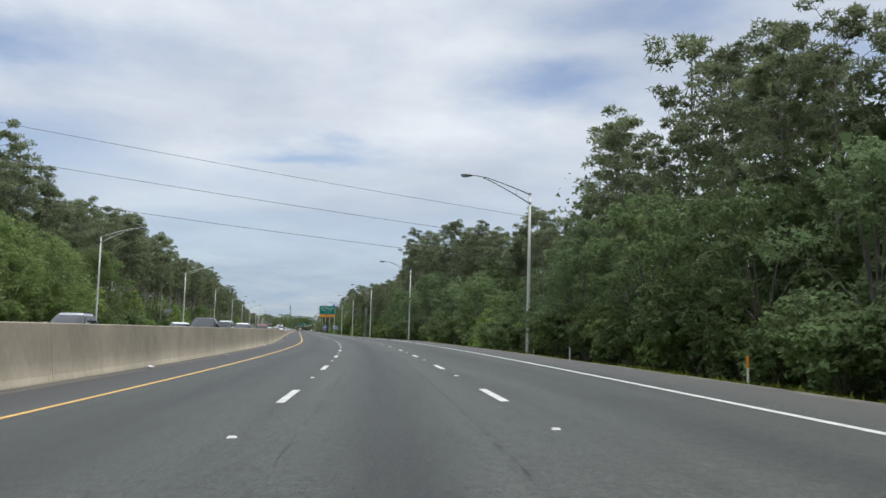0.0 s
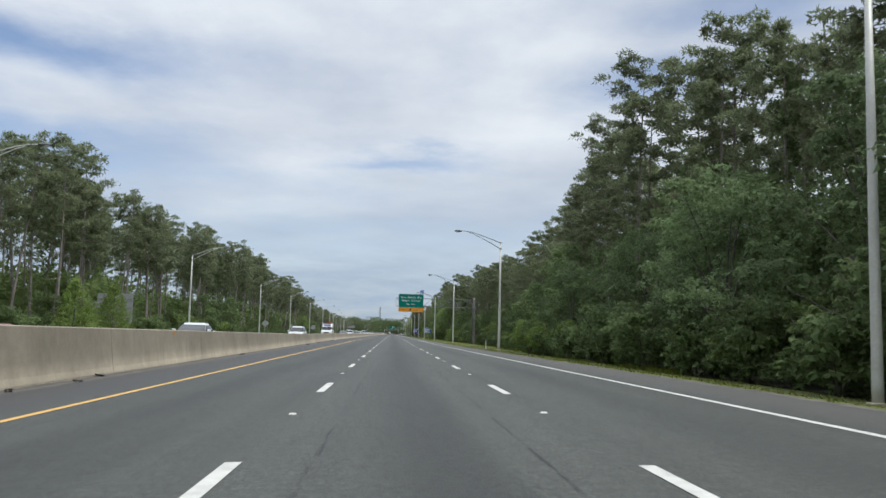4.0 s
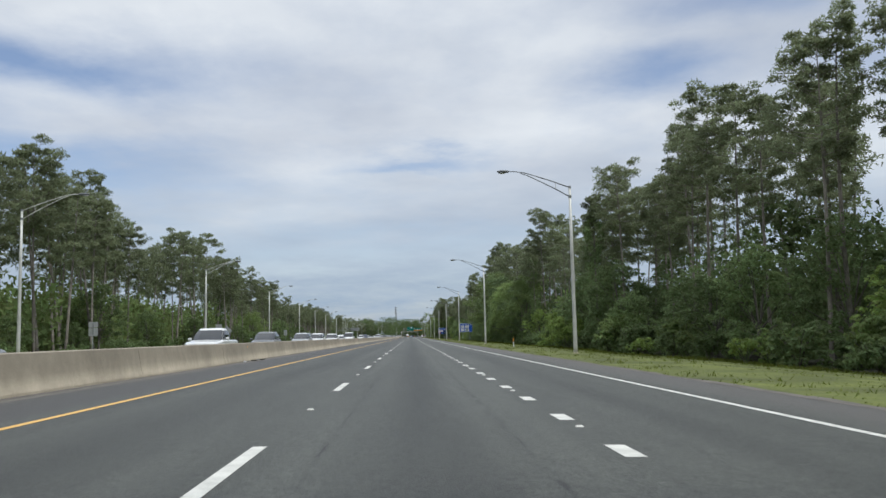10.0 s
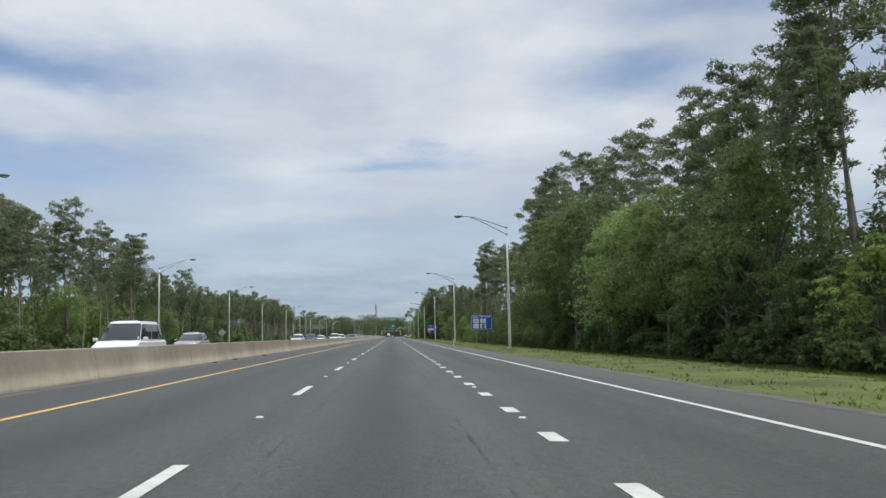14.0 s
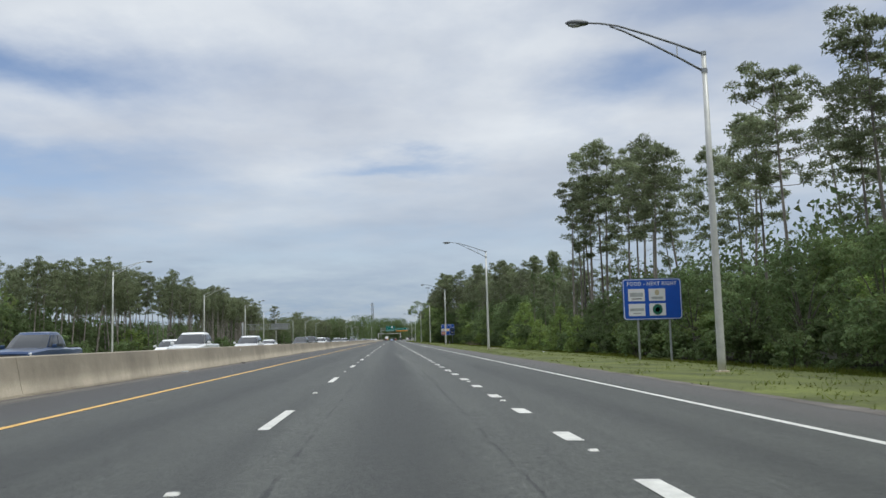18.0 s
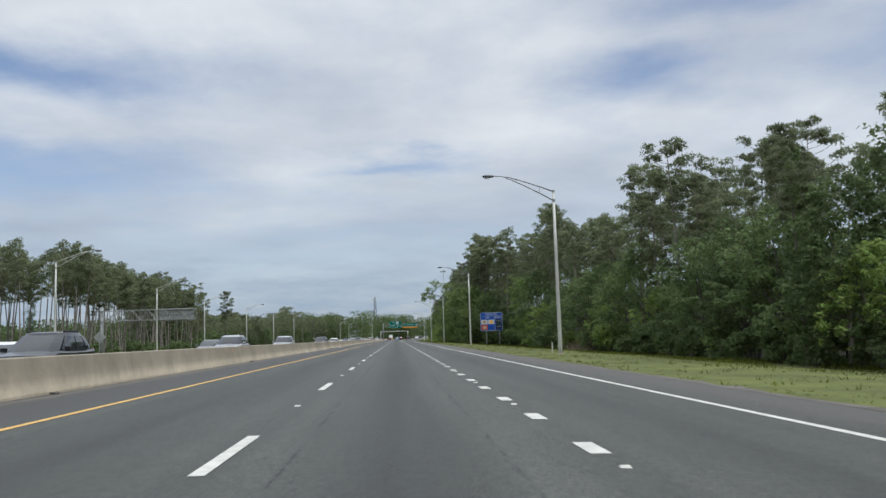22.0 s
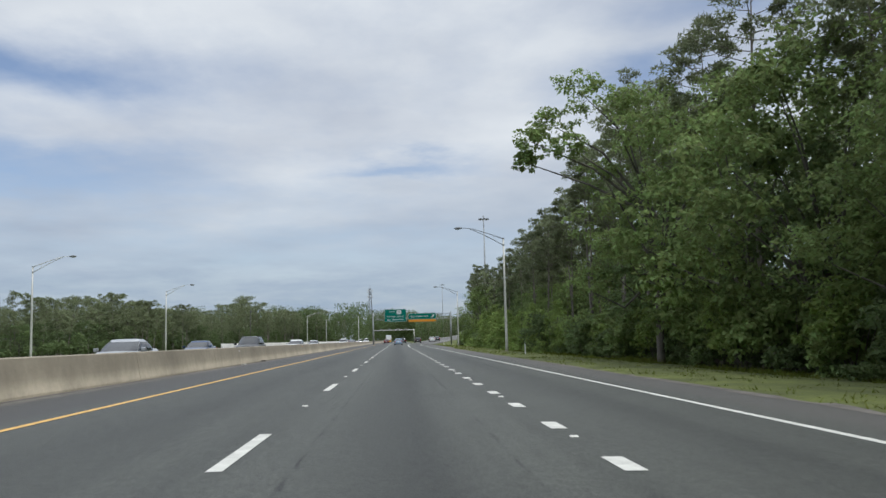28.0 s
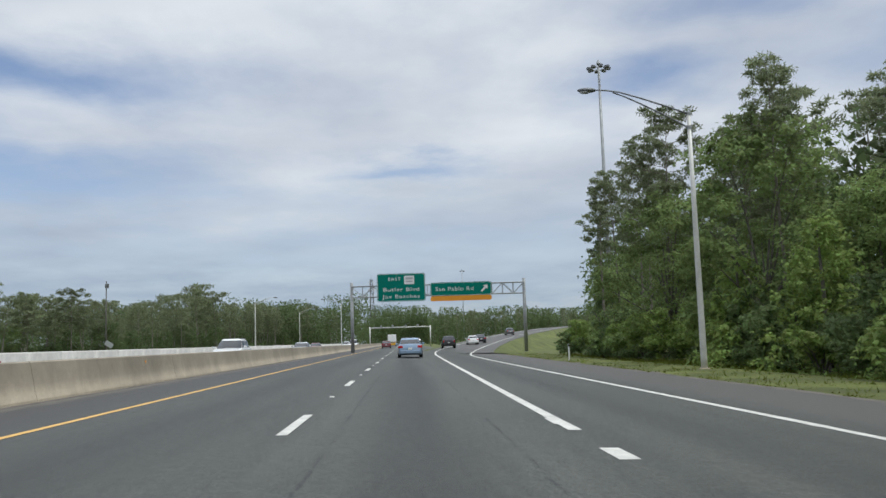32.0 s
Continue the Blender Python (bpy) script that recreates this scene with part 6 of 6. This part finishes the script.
def marker_posts():
    first = None
    spots = [(55.7, 12.9, "o"), (81.5, 13.4, "w"), (91.8, 13.4, "o"), (239.7, 10.4, "w"), (425, 12.0, "o"), (591.7, 10.66, "w"), (778.7, 14, "w"), (972.7, 11.4, "w"), (1083.2, 10.5, "w")]
    for s, d, c in spots:
        root = tagged(new("marker_post"), "slim white plastic marker post in the verge grass" if c == "w" else "slim orange and white utility marker post in the verge", "marker post", "marker posts")
        root.matrix_basis = place(s, d, land_z(s, d))
        part("stake", tube([(0, 0, -0.2), (0, 0, 0.95), (0, 0, 1.0)], [0.045, 0.045, 0.025], 8), M_SIGNW, root)
        if c == "o":
            part("orange_band", tube([(0, 0, 0.62), (0, 0, 1.02)], 0.052, 8), M_ORANGE, root)
        else:
            part("reflector", box(-0.035, 0.035, -0.058, -0.05, 0.85, 0.98), M_SIGNK, root)


marker_posts()


def litter():
    rng = random.Random(3)
    for i in range(40):
        s = rng.uniform(60, 1040)
        root = tagged(new("litter"), "scrap of dark debris lying at the barrier's foot", "debris", "roadside debris")
        root.matrix_basis = place(s, -7.95 + rng.uniform(0, 0.45), road_z(s, -7.7), rng.uniform(0, 6.28))
        bm = box(-0.12, 0.15, -0.05, 0.06, -0.005, 0.05, 0.012)
        for v in bm.verts:
            v.co += Vector((rng.uniform(-0.05, 0.05), rng.uniform(-0.03, 0.03), rng.uniform(-0.005, 0.03)))
        part("scrap", bm, M_POST if rng.random() < 0.7 else M_SIGNW, root)


litter()


def verge_bits():
    rng = random.Random(8)
    for s, d in ((562.9, 8.6), (675.0, 17.5), (108, -7.9), (786, -7.7), (60, -7.6)):
        root = tagged(new("litter"), "crumpled white paper litter on the ground", "litter", "roadside litter")
        root.matrix_basis = place(s, d, (land_z(s, d) if d > 8 else road_z(s, d)) + 0.02, rng.uniform(0, 6))
        bm = bmesh.new()
        bmesh.ops.create_icosphere(bm, subdivisions=2, radius=0.09)
        for v in bm.verts:
            v.co = Vector((v.co.x * 1.5, v.co.y, v.co.z * 0.5 + 0.05)) * (1 + 0.35 * noise.noise(v.co * 9))
        part("sheet", bm, M_SIGNW, root)
    s, d = 705.6, 15.3
    root = tagged(new("drain_inlet"), "flat concrete drain inlet slab in the grass", "drain inlet")
    root.matrix_basis = place(s, d, land_z(s, d))
    part("slab", box(-0.9, 0.9, -0.7, 0.7, -0.2, 0.05, 0.03), M_CONC, root)
    part("grate", box(-0.5, 0.5, -0.35, 0.35, 0.05, 0.07, 0.01), M_POST, root)


verge_bits()


def grass():
    """Sparse blades over the mown verge, and taller weeds in drifts towards the wood."""
    rng = np.random.default_rng(21)
    n = 46000
    s = rng.uniform(20, 1110, n)
    edge = np.array([interp(q, EDGE_R) for q in s])
    weed = rng.random(n) < 0.66
    start = np.array([verge_edge(q) + 0.2 for q in s])
    u = np.where(weed, 1.0 - 0.34 * rng.random(n) ** 1.4, rng.random(n) ** 1.3)
    d = start + (edge + 1.4 - start) * u
    drift = np.array([noise.noise((a * 0.12, b * 0.25, 9)) for a, b in zip(s, d)])
    keep = drift > np.where(weed, -0.1, -0.4)
    s, d, weed, drift = s[keep], d[keep], weed[keep], drift[keep]
    n = len(s)
    base = np.array([(*ground_xy(a, b), land_z(a, b)) for a, b in zip(s, d)])
    k = 6
    base = np.repeat(base, k, 0) + rng.normal(0, 0.16, (n * k, 3)) * (1, 1, 0)
    h = np.where(np.repeat(weed, k), rng.uniform(0.10, 0.34, n * k) * np.repeat(0.7 + drift, k), np.where(np.repeat(rng.random(n) < 0.3, k), rng.uniform(0.05, 0.16, n * k), rng.uniform(0.015, 0.045, n * k)))
    ang = rng.uniform(0, 6.28, n * k)
    side = np.stack([np.cos(ang), np.sin(ang), np.zeros(n * k)], 1) * 0.024
    tip = base + np.stack([rng.normal(0, 0.09, n * k), rng.normal(0, 0.09, n * k), h], 1)
    base[:, 2] -= 0.02
    tagged(new("grass", tri_soup("grass", np.stack([base - side, base + side, tip], 1), M_GRASS)), "rough green and straw-coloured verge grass and weeds", "grass", kind="stuff")


grass()

# ---- vehicles ----
M_GLASS = material("tinted_car_glass", (0.012, 0.015, 0.018), 0.06, var=0.0, bump=0.0, spec=0.8)
M_TYRE = material("tyre_rubber", (0.02, 0.02, 0.02), 0.85, var=0.1, bump=0.1)
M_RIM = material("alloy_rim", (0.5, 0.5, 0.5), 0.3, 0.8, var=0.05, bump=0.0)
M_TRIM = material("black_plastic", (0.018, 0.018, 0.019), 0.6, var=0.1, bump=0.05)
M_TAIL = material("red_tail_lamp", (0.42, 0.012, 0.012), 0.15, var=0.05, bump=0.0, coat=0.5)
M_HEAD = material("clear_head_lamp", (0.72, 0.74, 0.76), 0.12, 0.3, var=0.05, bump=0.0, coat=0.5)
M_LOGO = material("purple_print", (0.14, 0.09, 0.36), 0.5, var=0.05, bump=0.0)
M_PLATE = material("plate_white", (0.65, 0.66, 0.62), 0.5, var=0.05, bump=0.0)


def paint(name, c, metal=0.25):
    return material("car_paint_" + name, c, 0.32, metal, var=0.04, scale=2, bump=0.0, coat=0.8)


PAINT = {"white": paint("white", (0.78, 0.78, 0.77), 0.0), "black": paint("black", (0.015, 0.015, 0.017)), "grey": paint("grey", (0.16, 0.165, 0.17), 0.5), "silver": paint("silver", (0.46, 0.47, 0.48), 0.6),
         "blue": paint("light_blue", (0.25, 0.34, 0.46), 0.4), "navy": paint("navy", (0.03, 0.06, 0.14), 0.4), "red": paint("red", (0.42, 0.02, 0.02), 0.1), "maroon": paint("maroon", (0.12, 0.02, 0.025), 0.3), "yellow": paint("yellow", (0.75, 0.42, 0.03), 0.0)}
WORDS = {"white": "white", "black": "black", "grey": "dark grey", "silver": "silver", "blue": "light metallic blue", "navy": "dark blue", "red": "red", "maroon": "dark maroon", "yellow": "yellow"}
# kind: length, half width, height, belt height, bonnet height, tail height, (y of: screen base, roof front, roof rear, rear glass base) from the front, wheel radius, wheelbase
SHAPES = {
    "sedan": (4.75, 0.90, 1.46, 0.94, 0.84, 1.02, (1.2, 2.2, 3.3, 4.15), 0.33, 2.75),
    "hatchback": (4.2, 0.88, 1.5, 0.97, 0.86, 1.05, (1.05, 1.75, 3.55, 4.05), 0.32, 2.55),
    "suv": (4.7, 0.94, 1.70, 1.06, 1.0, 1.10, (1.1, 2.05, 3.95, 4.55), 0.37, 2.75),
    "pickup": (5.7, 0.98, 1.83, 1.14, 1.08, 1.12, (1.5, 2.35, 3.65, 4.05), 0.40, 3.6),
    "van": (6.0, 1.0, 2.62, 1.44, 1.38, 1.45, (1.0, 2.1, 5.82, 5.93), 0.37, 3.7),
    "minivan": (5.4, 1.0, 2.05, 1.15, 1.05, 1.15, (0.9, 1.75, 5.05, 5.3), 0.36, 3.3),
    "truck": (8.0, 1.15, 3.1, 1.5, 1.4, 1.5, (0.35, 0.85, 2.2, 2.4), 0.48, 4.8),
}


def loft(rings):
    bm = bmesh.new()
    vs = [[bm.verts.new(p) for p in r] for r in rings]
    n = len(vs[0])
    for a, b in zip(vs, vs[1:]):
        for k in range(n):
            bm.faces.new((a[k], a[(k + 1) % n], b[(k + 1) % n], b[k]))
    bm.faces.new(vs[0][::-1])
    bm.faces.new(vs[-1])
    bmesh.ops.recalc_face_normals(bm, faces=bm.faces[:])
    return bm


def build_vehicle(kind, colour):
    L, w, H, belt, bonnet, tail, (ya, yb, yc, yd), wr, wb = SHAPES[kind]
    mat = PAINT[colour]
    noun = {"sedan": "saloon car", "hatchback": "hatchback car", "suv": "sport utility car", "pickup": "pickup truck", "van": "high-roofed van", "minivan": "passenger van", "truck": "box truck"}[kind]
    root = tagged(new({"sedan": "car", "hatchback": "car", "suv": "suv", "pickup": "pickup_truck", "van": "van", "minivan": "van", "truck": "truck"}[kind]), f"{WORDS[colour]} {noun} in its lane on the road", {"pickup": "truck", "van": "van", "minivan": "van", "truck": "truck"}.get(kind, "car"), "traffic")
    Y = lambda q: L / 2 - q     # q metres behind the nose
    zb = 0.22 if kind in ("sedan", "hatchback") else 0.32

    def ring(q, hw, lo, hi):
        e = 0.12
        return [(x, Y(q), z) for x, z in ((-hw * 0.9, lo), (hw * 0.9, lo), (hw * 0.99, lo + e), (hw, (lo + hi) / 2), (hw * 0.97, hi - 0.08), (hw * 0.88, hi), (0, hi + 0.025), (-hw * 0.88, hi), (-hw * 0.97, hi - 0.08), (-hw, (lo + hi) / 2), (-hw * 0.99, lo + e))]
    tallnose = kind in ("suv", "pickup", "van", "minivan", "truck")
    if tallnose:
        drop = 0.16 if kind in ("van", "minivan") else 0.06
        nose = [(0.0, 0.86, zb + 0.12, bonnet - drop - 0.10), (0.07, 0.95, zb + 0.04, bonnet - drop - 0.02), (0.35, 0.99, zb, bonnet - drop * 0.6), (ya * 0.8, 1.0, zb, bonnet + 0.01), (ya, 1.0, zb, belt)]
    else:
        nose = [(0.0, 0.80, zb + 0.16, bonnet - 0.24), (0.10, 0.92, zb + 0.05, bonnet - 0.14), (0.4, 0.985, zb, bonnet - 0.05), (ya * 0.8, 1.0, zb, bonnet + 0.03), (ya, 1.0, zb, belt)]
    if kind == "pickup":
        rear = [(yd, 1.0, zb, belt), (yd + 0.05, 1.0, zb, tail), (L - 0.1, 1.0, zb + 0.05, tail), (L, 0.97, zb + 0.12, tail - 0.03)]
    else:
        rear = [(yd, 1.0, zb, belt + 0.02), (L - 0.35, 0.99, zb, tail), (L - 0.08, 0.95, zb + 0.08, tail - 0.05), (L, 0.88, zb + 0.16, tail - 0.22)]
    rear = [r for r in rear if r[0] > ya]
    part("body", loft([ring(q, w * k, lo, hi) for q, k, lo, hi in nose + [((ya + yd) / 2, 1.0, zb, belt)] + rear]), mat, root, smooth=28)
    if kind == "pickup":
        part("bed_liner", box(-w * 0.8, w * 0.8, Y(L - 0.12), Y(yd + 0.12), tail + 0.003, tail + 0.03), M_TRIM, root)
    wl, wt = w * 0.91, w * (0.74 if kind not in ("van", "truck") else 0.93)
    low = (Y(ya), Y(yd), wl, belt - 0.03)
    top = (Y(yb), Y(yc), wt, H - 0.09)

    def skin(ux, uy, v, out=0.0):
        bow = 0.035 * math.sin(math.pi * v)
        f, r, hw, z = (a + (b - a) * v for a, b in zip(low, top))
        return ((hw + bow + out) * ux, (f + r) / 2 + ((f - r) / 2 + bow + out) * uy, z)

    def plan(side, q):
        k = (1 - abs(q) ** 6) ** (1 / 6)
        return {"right": (k, q), "left": (-k, q), "front": (q, k), "rear": (q, -k)}[side]
    steps = [-0.89 + 1.78 * n / 7 for n in range(8)]
    outline = [plan("right", q) for q in steps] + [plan("front", -q) for q in steps] + [plan("left", -q) for q in steps] + [plan("rear", q) for q in steps]
    rings = [[skin(x, y, n / 4) for x, y in outline] for n in range(5)]
    mid_y, half = (top[0] + top[1]) / 2, (top[0] - top[1]) / 2
    for k, z in ((0.95, H - 0.035), (0.84, H - 0.008), (0.4, H + 0.012)):
        rings.append([(x * (wt - (1 - k) * 0.5), mid_y + y * (half - (1 - k) * 0.9), z) for x, y in outline])
    part("cabin", loft(rings), mat, root, smooth=35)

    def pane(name, side, q0, q1, v0, v1, glass=None, note=""):
        bm = bmesh.new()
        nq = 6
        grid = [[bm.verts.new(skin(*plan(side, q0 + (q1 - q0) * a / nq), v0 + (v1 - v0) * b / 4, 0.026)) for a in range(nq + 1)] for b in range(5)]
        for b in range(4):
            for a in range(nq):
                bm.faces.new((grid[b][a], grid[b][a + 1], grid[b + 1][a + 1], grid[b + 1][a]))
        bmesh.ops.recalc_face_normals(bm, faces=bm.faces)
        bmesh.ops.solidify(bm, geom=bm.faces[:], thickness=0.012)
        part(name, bm, glass or M_GLASS, root, note)
    pane("windscreen", "front", -0.92, 0.92, 0.06, 0.96 if kind != "van" else 0.56)
    if kind != "truck":
        pane("rear_window", "rear", -0.86, 0.86, 0.2, 0.93)
    for side in ("right", "left"):
        spans = ((0.80, 0.14), (0.08, -0.44), (-0.50, -0.84)) if kind in ("suv", "minivan") else ((0.80, 0.04), (-0.03, -0.78)) if kind != "van" else ((0.86, 0.5),)
        for q0, q1 in spans:
            pane("side_window", side, q0, q1, 0.12 if kind != "van" else 0.08, 0.92 if kind != "van" else 0.5)
    if kind in ("suv", "minivan"):
        for x in (-1, 1):
            part("roof_rail", box(x * wt * 0.86 - 0.02, x * wt * 0.86 + 0.02, Y(yc - 0.3), Y(yb + 0.25), H - 0.02, H + 0.045, 0.01), M_TRIM, root)
    if kind == "truck":
        part("cargo_box", box(-w, w, Y(L), Y(2.5), 0.95, 3.3, 0.04), PAINT["white"], root, "white cargo box")
    for x in (-1, 1):
        for q in ((L - wb) / 2 - 0.05, (L + wb) / 2 - 0.05):
            bm = bmesh.new()
            bmesh.ops.create_cone(bm, cap_ends=True, segments=18, radius1=wr, radius2=wr, depth=0.23, matrix=Matrix.Translation((x * (w - 0.10), Y(q), wr)) @ Matrix.Rotation(radians(90), 4, "Y"))
            wheel = part("wheel", bm, M_TYRE, root)
            bm = bmesh.new()
            bmesh.ops.create_cone(bm, cap_ends=True, segments=14, radius1=wr * 0.62, radius2=wr * 0.62, depth=0.25, matrix=Matrix.Translation((x * (w - 0.10), Y(q), wr)) @ Matrix.Rotation(radians(90), 4, "Y"))
            part("rim", bm, M_RIM, wheel)
        lz = bonnet - (0.42 if kind in ("van", "minivan") else 0.32)
        part("head_lamp", box(x * w * 0.72 - 0.19, x * w * 0.72 + 0.19, Y(0.30), Y(0.015 if tallnose else 0.05), lz, lz + (0.2 if tallnose else 0.13), 0.035), M_HEAD, root)
        lw = 0.17 if kind in ("sedan", "hatchback") else 0.06
        zt = tail - (0.30 if kind != "van" else 0.05)
        part("tail_lamp", box(x * w * 0.78 - lw, x * w * 0.78 + lw, Y(L + 0.012), Y(L - 0.12), zt, zt + (0.18 if kind in ("sedan", "hatchback") else 0.3), 0.02), M_TAIL, root)
        part("mirror", box(x * (w + 0.1) - 0.1, x * (w + 0.1) + 0.1, Y(ya + 0.5), Y(ya + 0.38), belt + 0.0, belt + 0.15, 0.02), mat if kind != "van" else M_TRIM, root)
    part("grille", box(-w * 0.48, w * 0.48, Y(0.06), Y(-0.02), zb + 0.28, bonnet - (0.26 if kind in ("van", "minivan") else 0.18 if tallnose else 0.27), 0.03), M_TRIM, root)
    part("front_bumper", box(-w * 0.78, w * 0.78, Y(0.12), Y(-0.02), zb + 0.08, zb + 0.22, 0.02), M_TRIM if kind in ("suv", "van", "truck") else mat, root)
    part("rear_bumper", box(-w * 0.82, w * 0.82, Y(L + 0.03), Y(L - 0.12), zb + 0.1, zb + 0.34, 0.03), M_TRIM if kind in ("suv", "pickup", "van") else mat, root)
    part("plate", box(-0.15, 0.15, Y(L + 0.04), Y(L + 0.025), zb + 0.38, zb + 0.53), M_PLATE, root)
    if kind == "van":
        rack = part("roof_rack", box(-0.7, 0.7, Y(5.0), Y(1.9), H + 0.10, H + 0.13), M_GALV, root)
        for q in (2.2, 3.4, 4.6):
            part("rack_foot", box(-0.75, 0.75, Y(q + 0.04), Y(q), H - 0.01, H + 0.10), M_GALV, rack)
        pane("logo_panel", "front", -0.62, 0.62, 0.66, 0.84, M_LOGO, "purple logo panel above the windscreen")
        for x in (-1, 1):
            part("side_lettering", box(x * 0.965 - 0.02, x * 0.965 + 0.02, Y(5.2), Y(4.3), 1.75, 2.0), M_TRIM, root, "dark lettering block on the side")
        part("ladder", box(-0.55, -0.15, Y(4.8), Y(1.2), H + 0.135, H + 0.22, 0.02), M_SIGNR, root, "red ladder on the roof")
    return root


FLEET = {}


def park(kind, colour, s, d, oncoming=True, z=None):
    ob = FLEET.get((kind, colour))
    if ob is None:
        ob = FLEET[(kind, colour)] = build_vehicle(kind, colour)
    else:
        ob = copy_thing(ob, Matrix.Identity(4))
    zz = road_z(s, d) if z is None else z
    tilt = Matrix.Identity(4) if d < -9 else Matrix.Rotation(math.atan(-bank(s)), 4, "Y")
    ob.matrix_basis = place(s, d, zz) @ tilt @ Matrix.Rotation(math.pi if oncoming else 0, 4, "Z")
    return ob


A, B, C = -11.3, -14.9, -18.5
for kind, colour, s, d in (
        ("suv", "silver", 74, B), ("pickup", "black", 94, A), ("hatchback", "white", 104, B), ("suv", "white", 123, A), ("minivan", "white", 142, B), ("pickup", "red", 169, A), ("sedan", "white", 198, A), ("suv", "white", 253, A), ("van", "white", 302, A),
        ("sedan", "grey", 350, A), ("pickup", "white", 380, A), ("suv", "grey", 399, A), ("suv", "silver", 422, A), ("suv", "white", 437, A), ("suv", "white", 457, A), ("sedan", "white", 471, A),
        ("minivan", "white", 492, A), ("suv", "silver", 520, B), ("suv", "white", 595, B), ("pickup", "navy", 618, B), ("hatchback", "white", 641, B), ("pickup", "white", 632, A), ("suv", "white", 652, A),
        ("sedan", "white", 689, B), ("suv", "black", 693, A), ("pickup", "black", 706, A), ("suv", "white", 725, A), ("suv", "black", 735, A), ("sedan", "white", 740, B), ("sedan", "grey", 778, B), ("suv", "silver", 768, A),
        ("suv", "silver", 797, A), ("suv", "black", 842, A), ("sedan", "white", 870, A), ("sedan", "silver", 938, A), ("sedan", "navy", 968, B), ("suv", "black", 970, A), ("sedan", "white", 1001.5, A), ("sedan", "silver", 1060, B),
        ("suv", "white", 1090, A), ("sedan", "silver", 1130, A), ("sedan", "maroon", 1180, B), ("minivan", "white", 1230, A), ("suv", "white", 1260, B)):
    park(kind, colour, s, d)
for kind, colour, s, d, z in (("sedan", "blue", 1096, 0.85, None), ("suv", "black", 1152, 6.6, 0.05), ("sedan", "white", 1172, 11.6, 0.35), ("sedan", "black", 1180, 13.6, 0.55), ("suv", "grey", 1235, 25.5, 1.95), ("pickup", "black", 1190, 2.6, None),
                             ("sedan", "maroon", 1200, -3.1, None), ("truck", "yellow", 1275, -3.0, None), ("sedan", "grey", 1285, 0.7, None), ("suv", "red", 1320, 4.0, None)):
    park(kind, colour, s, d, False, z)
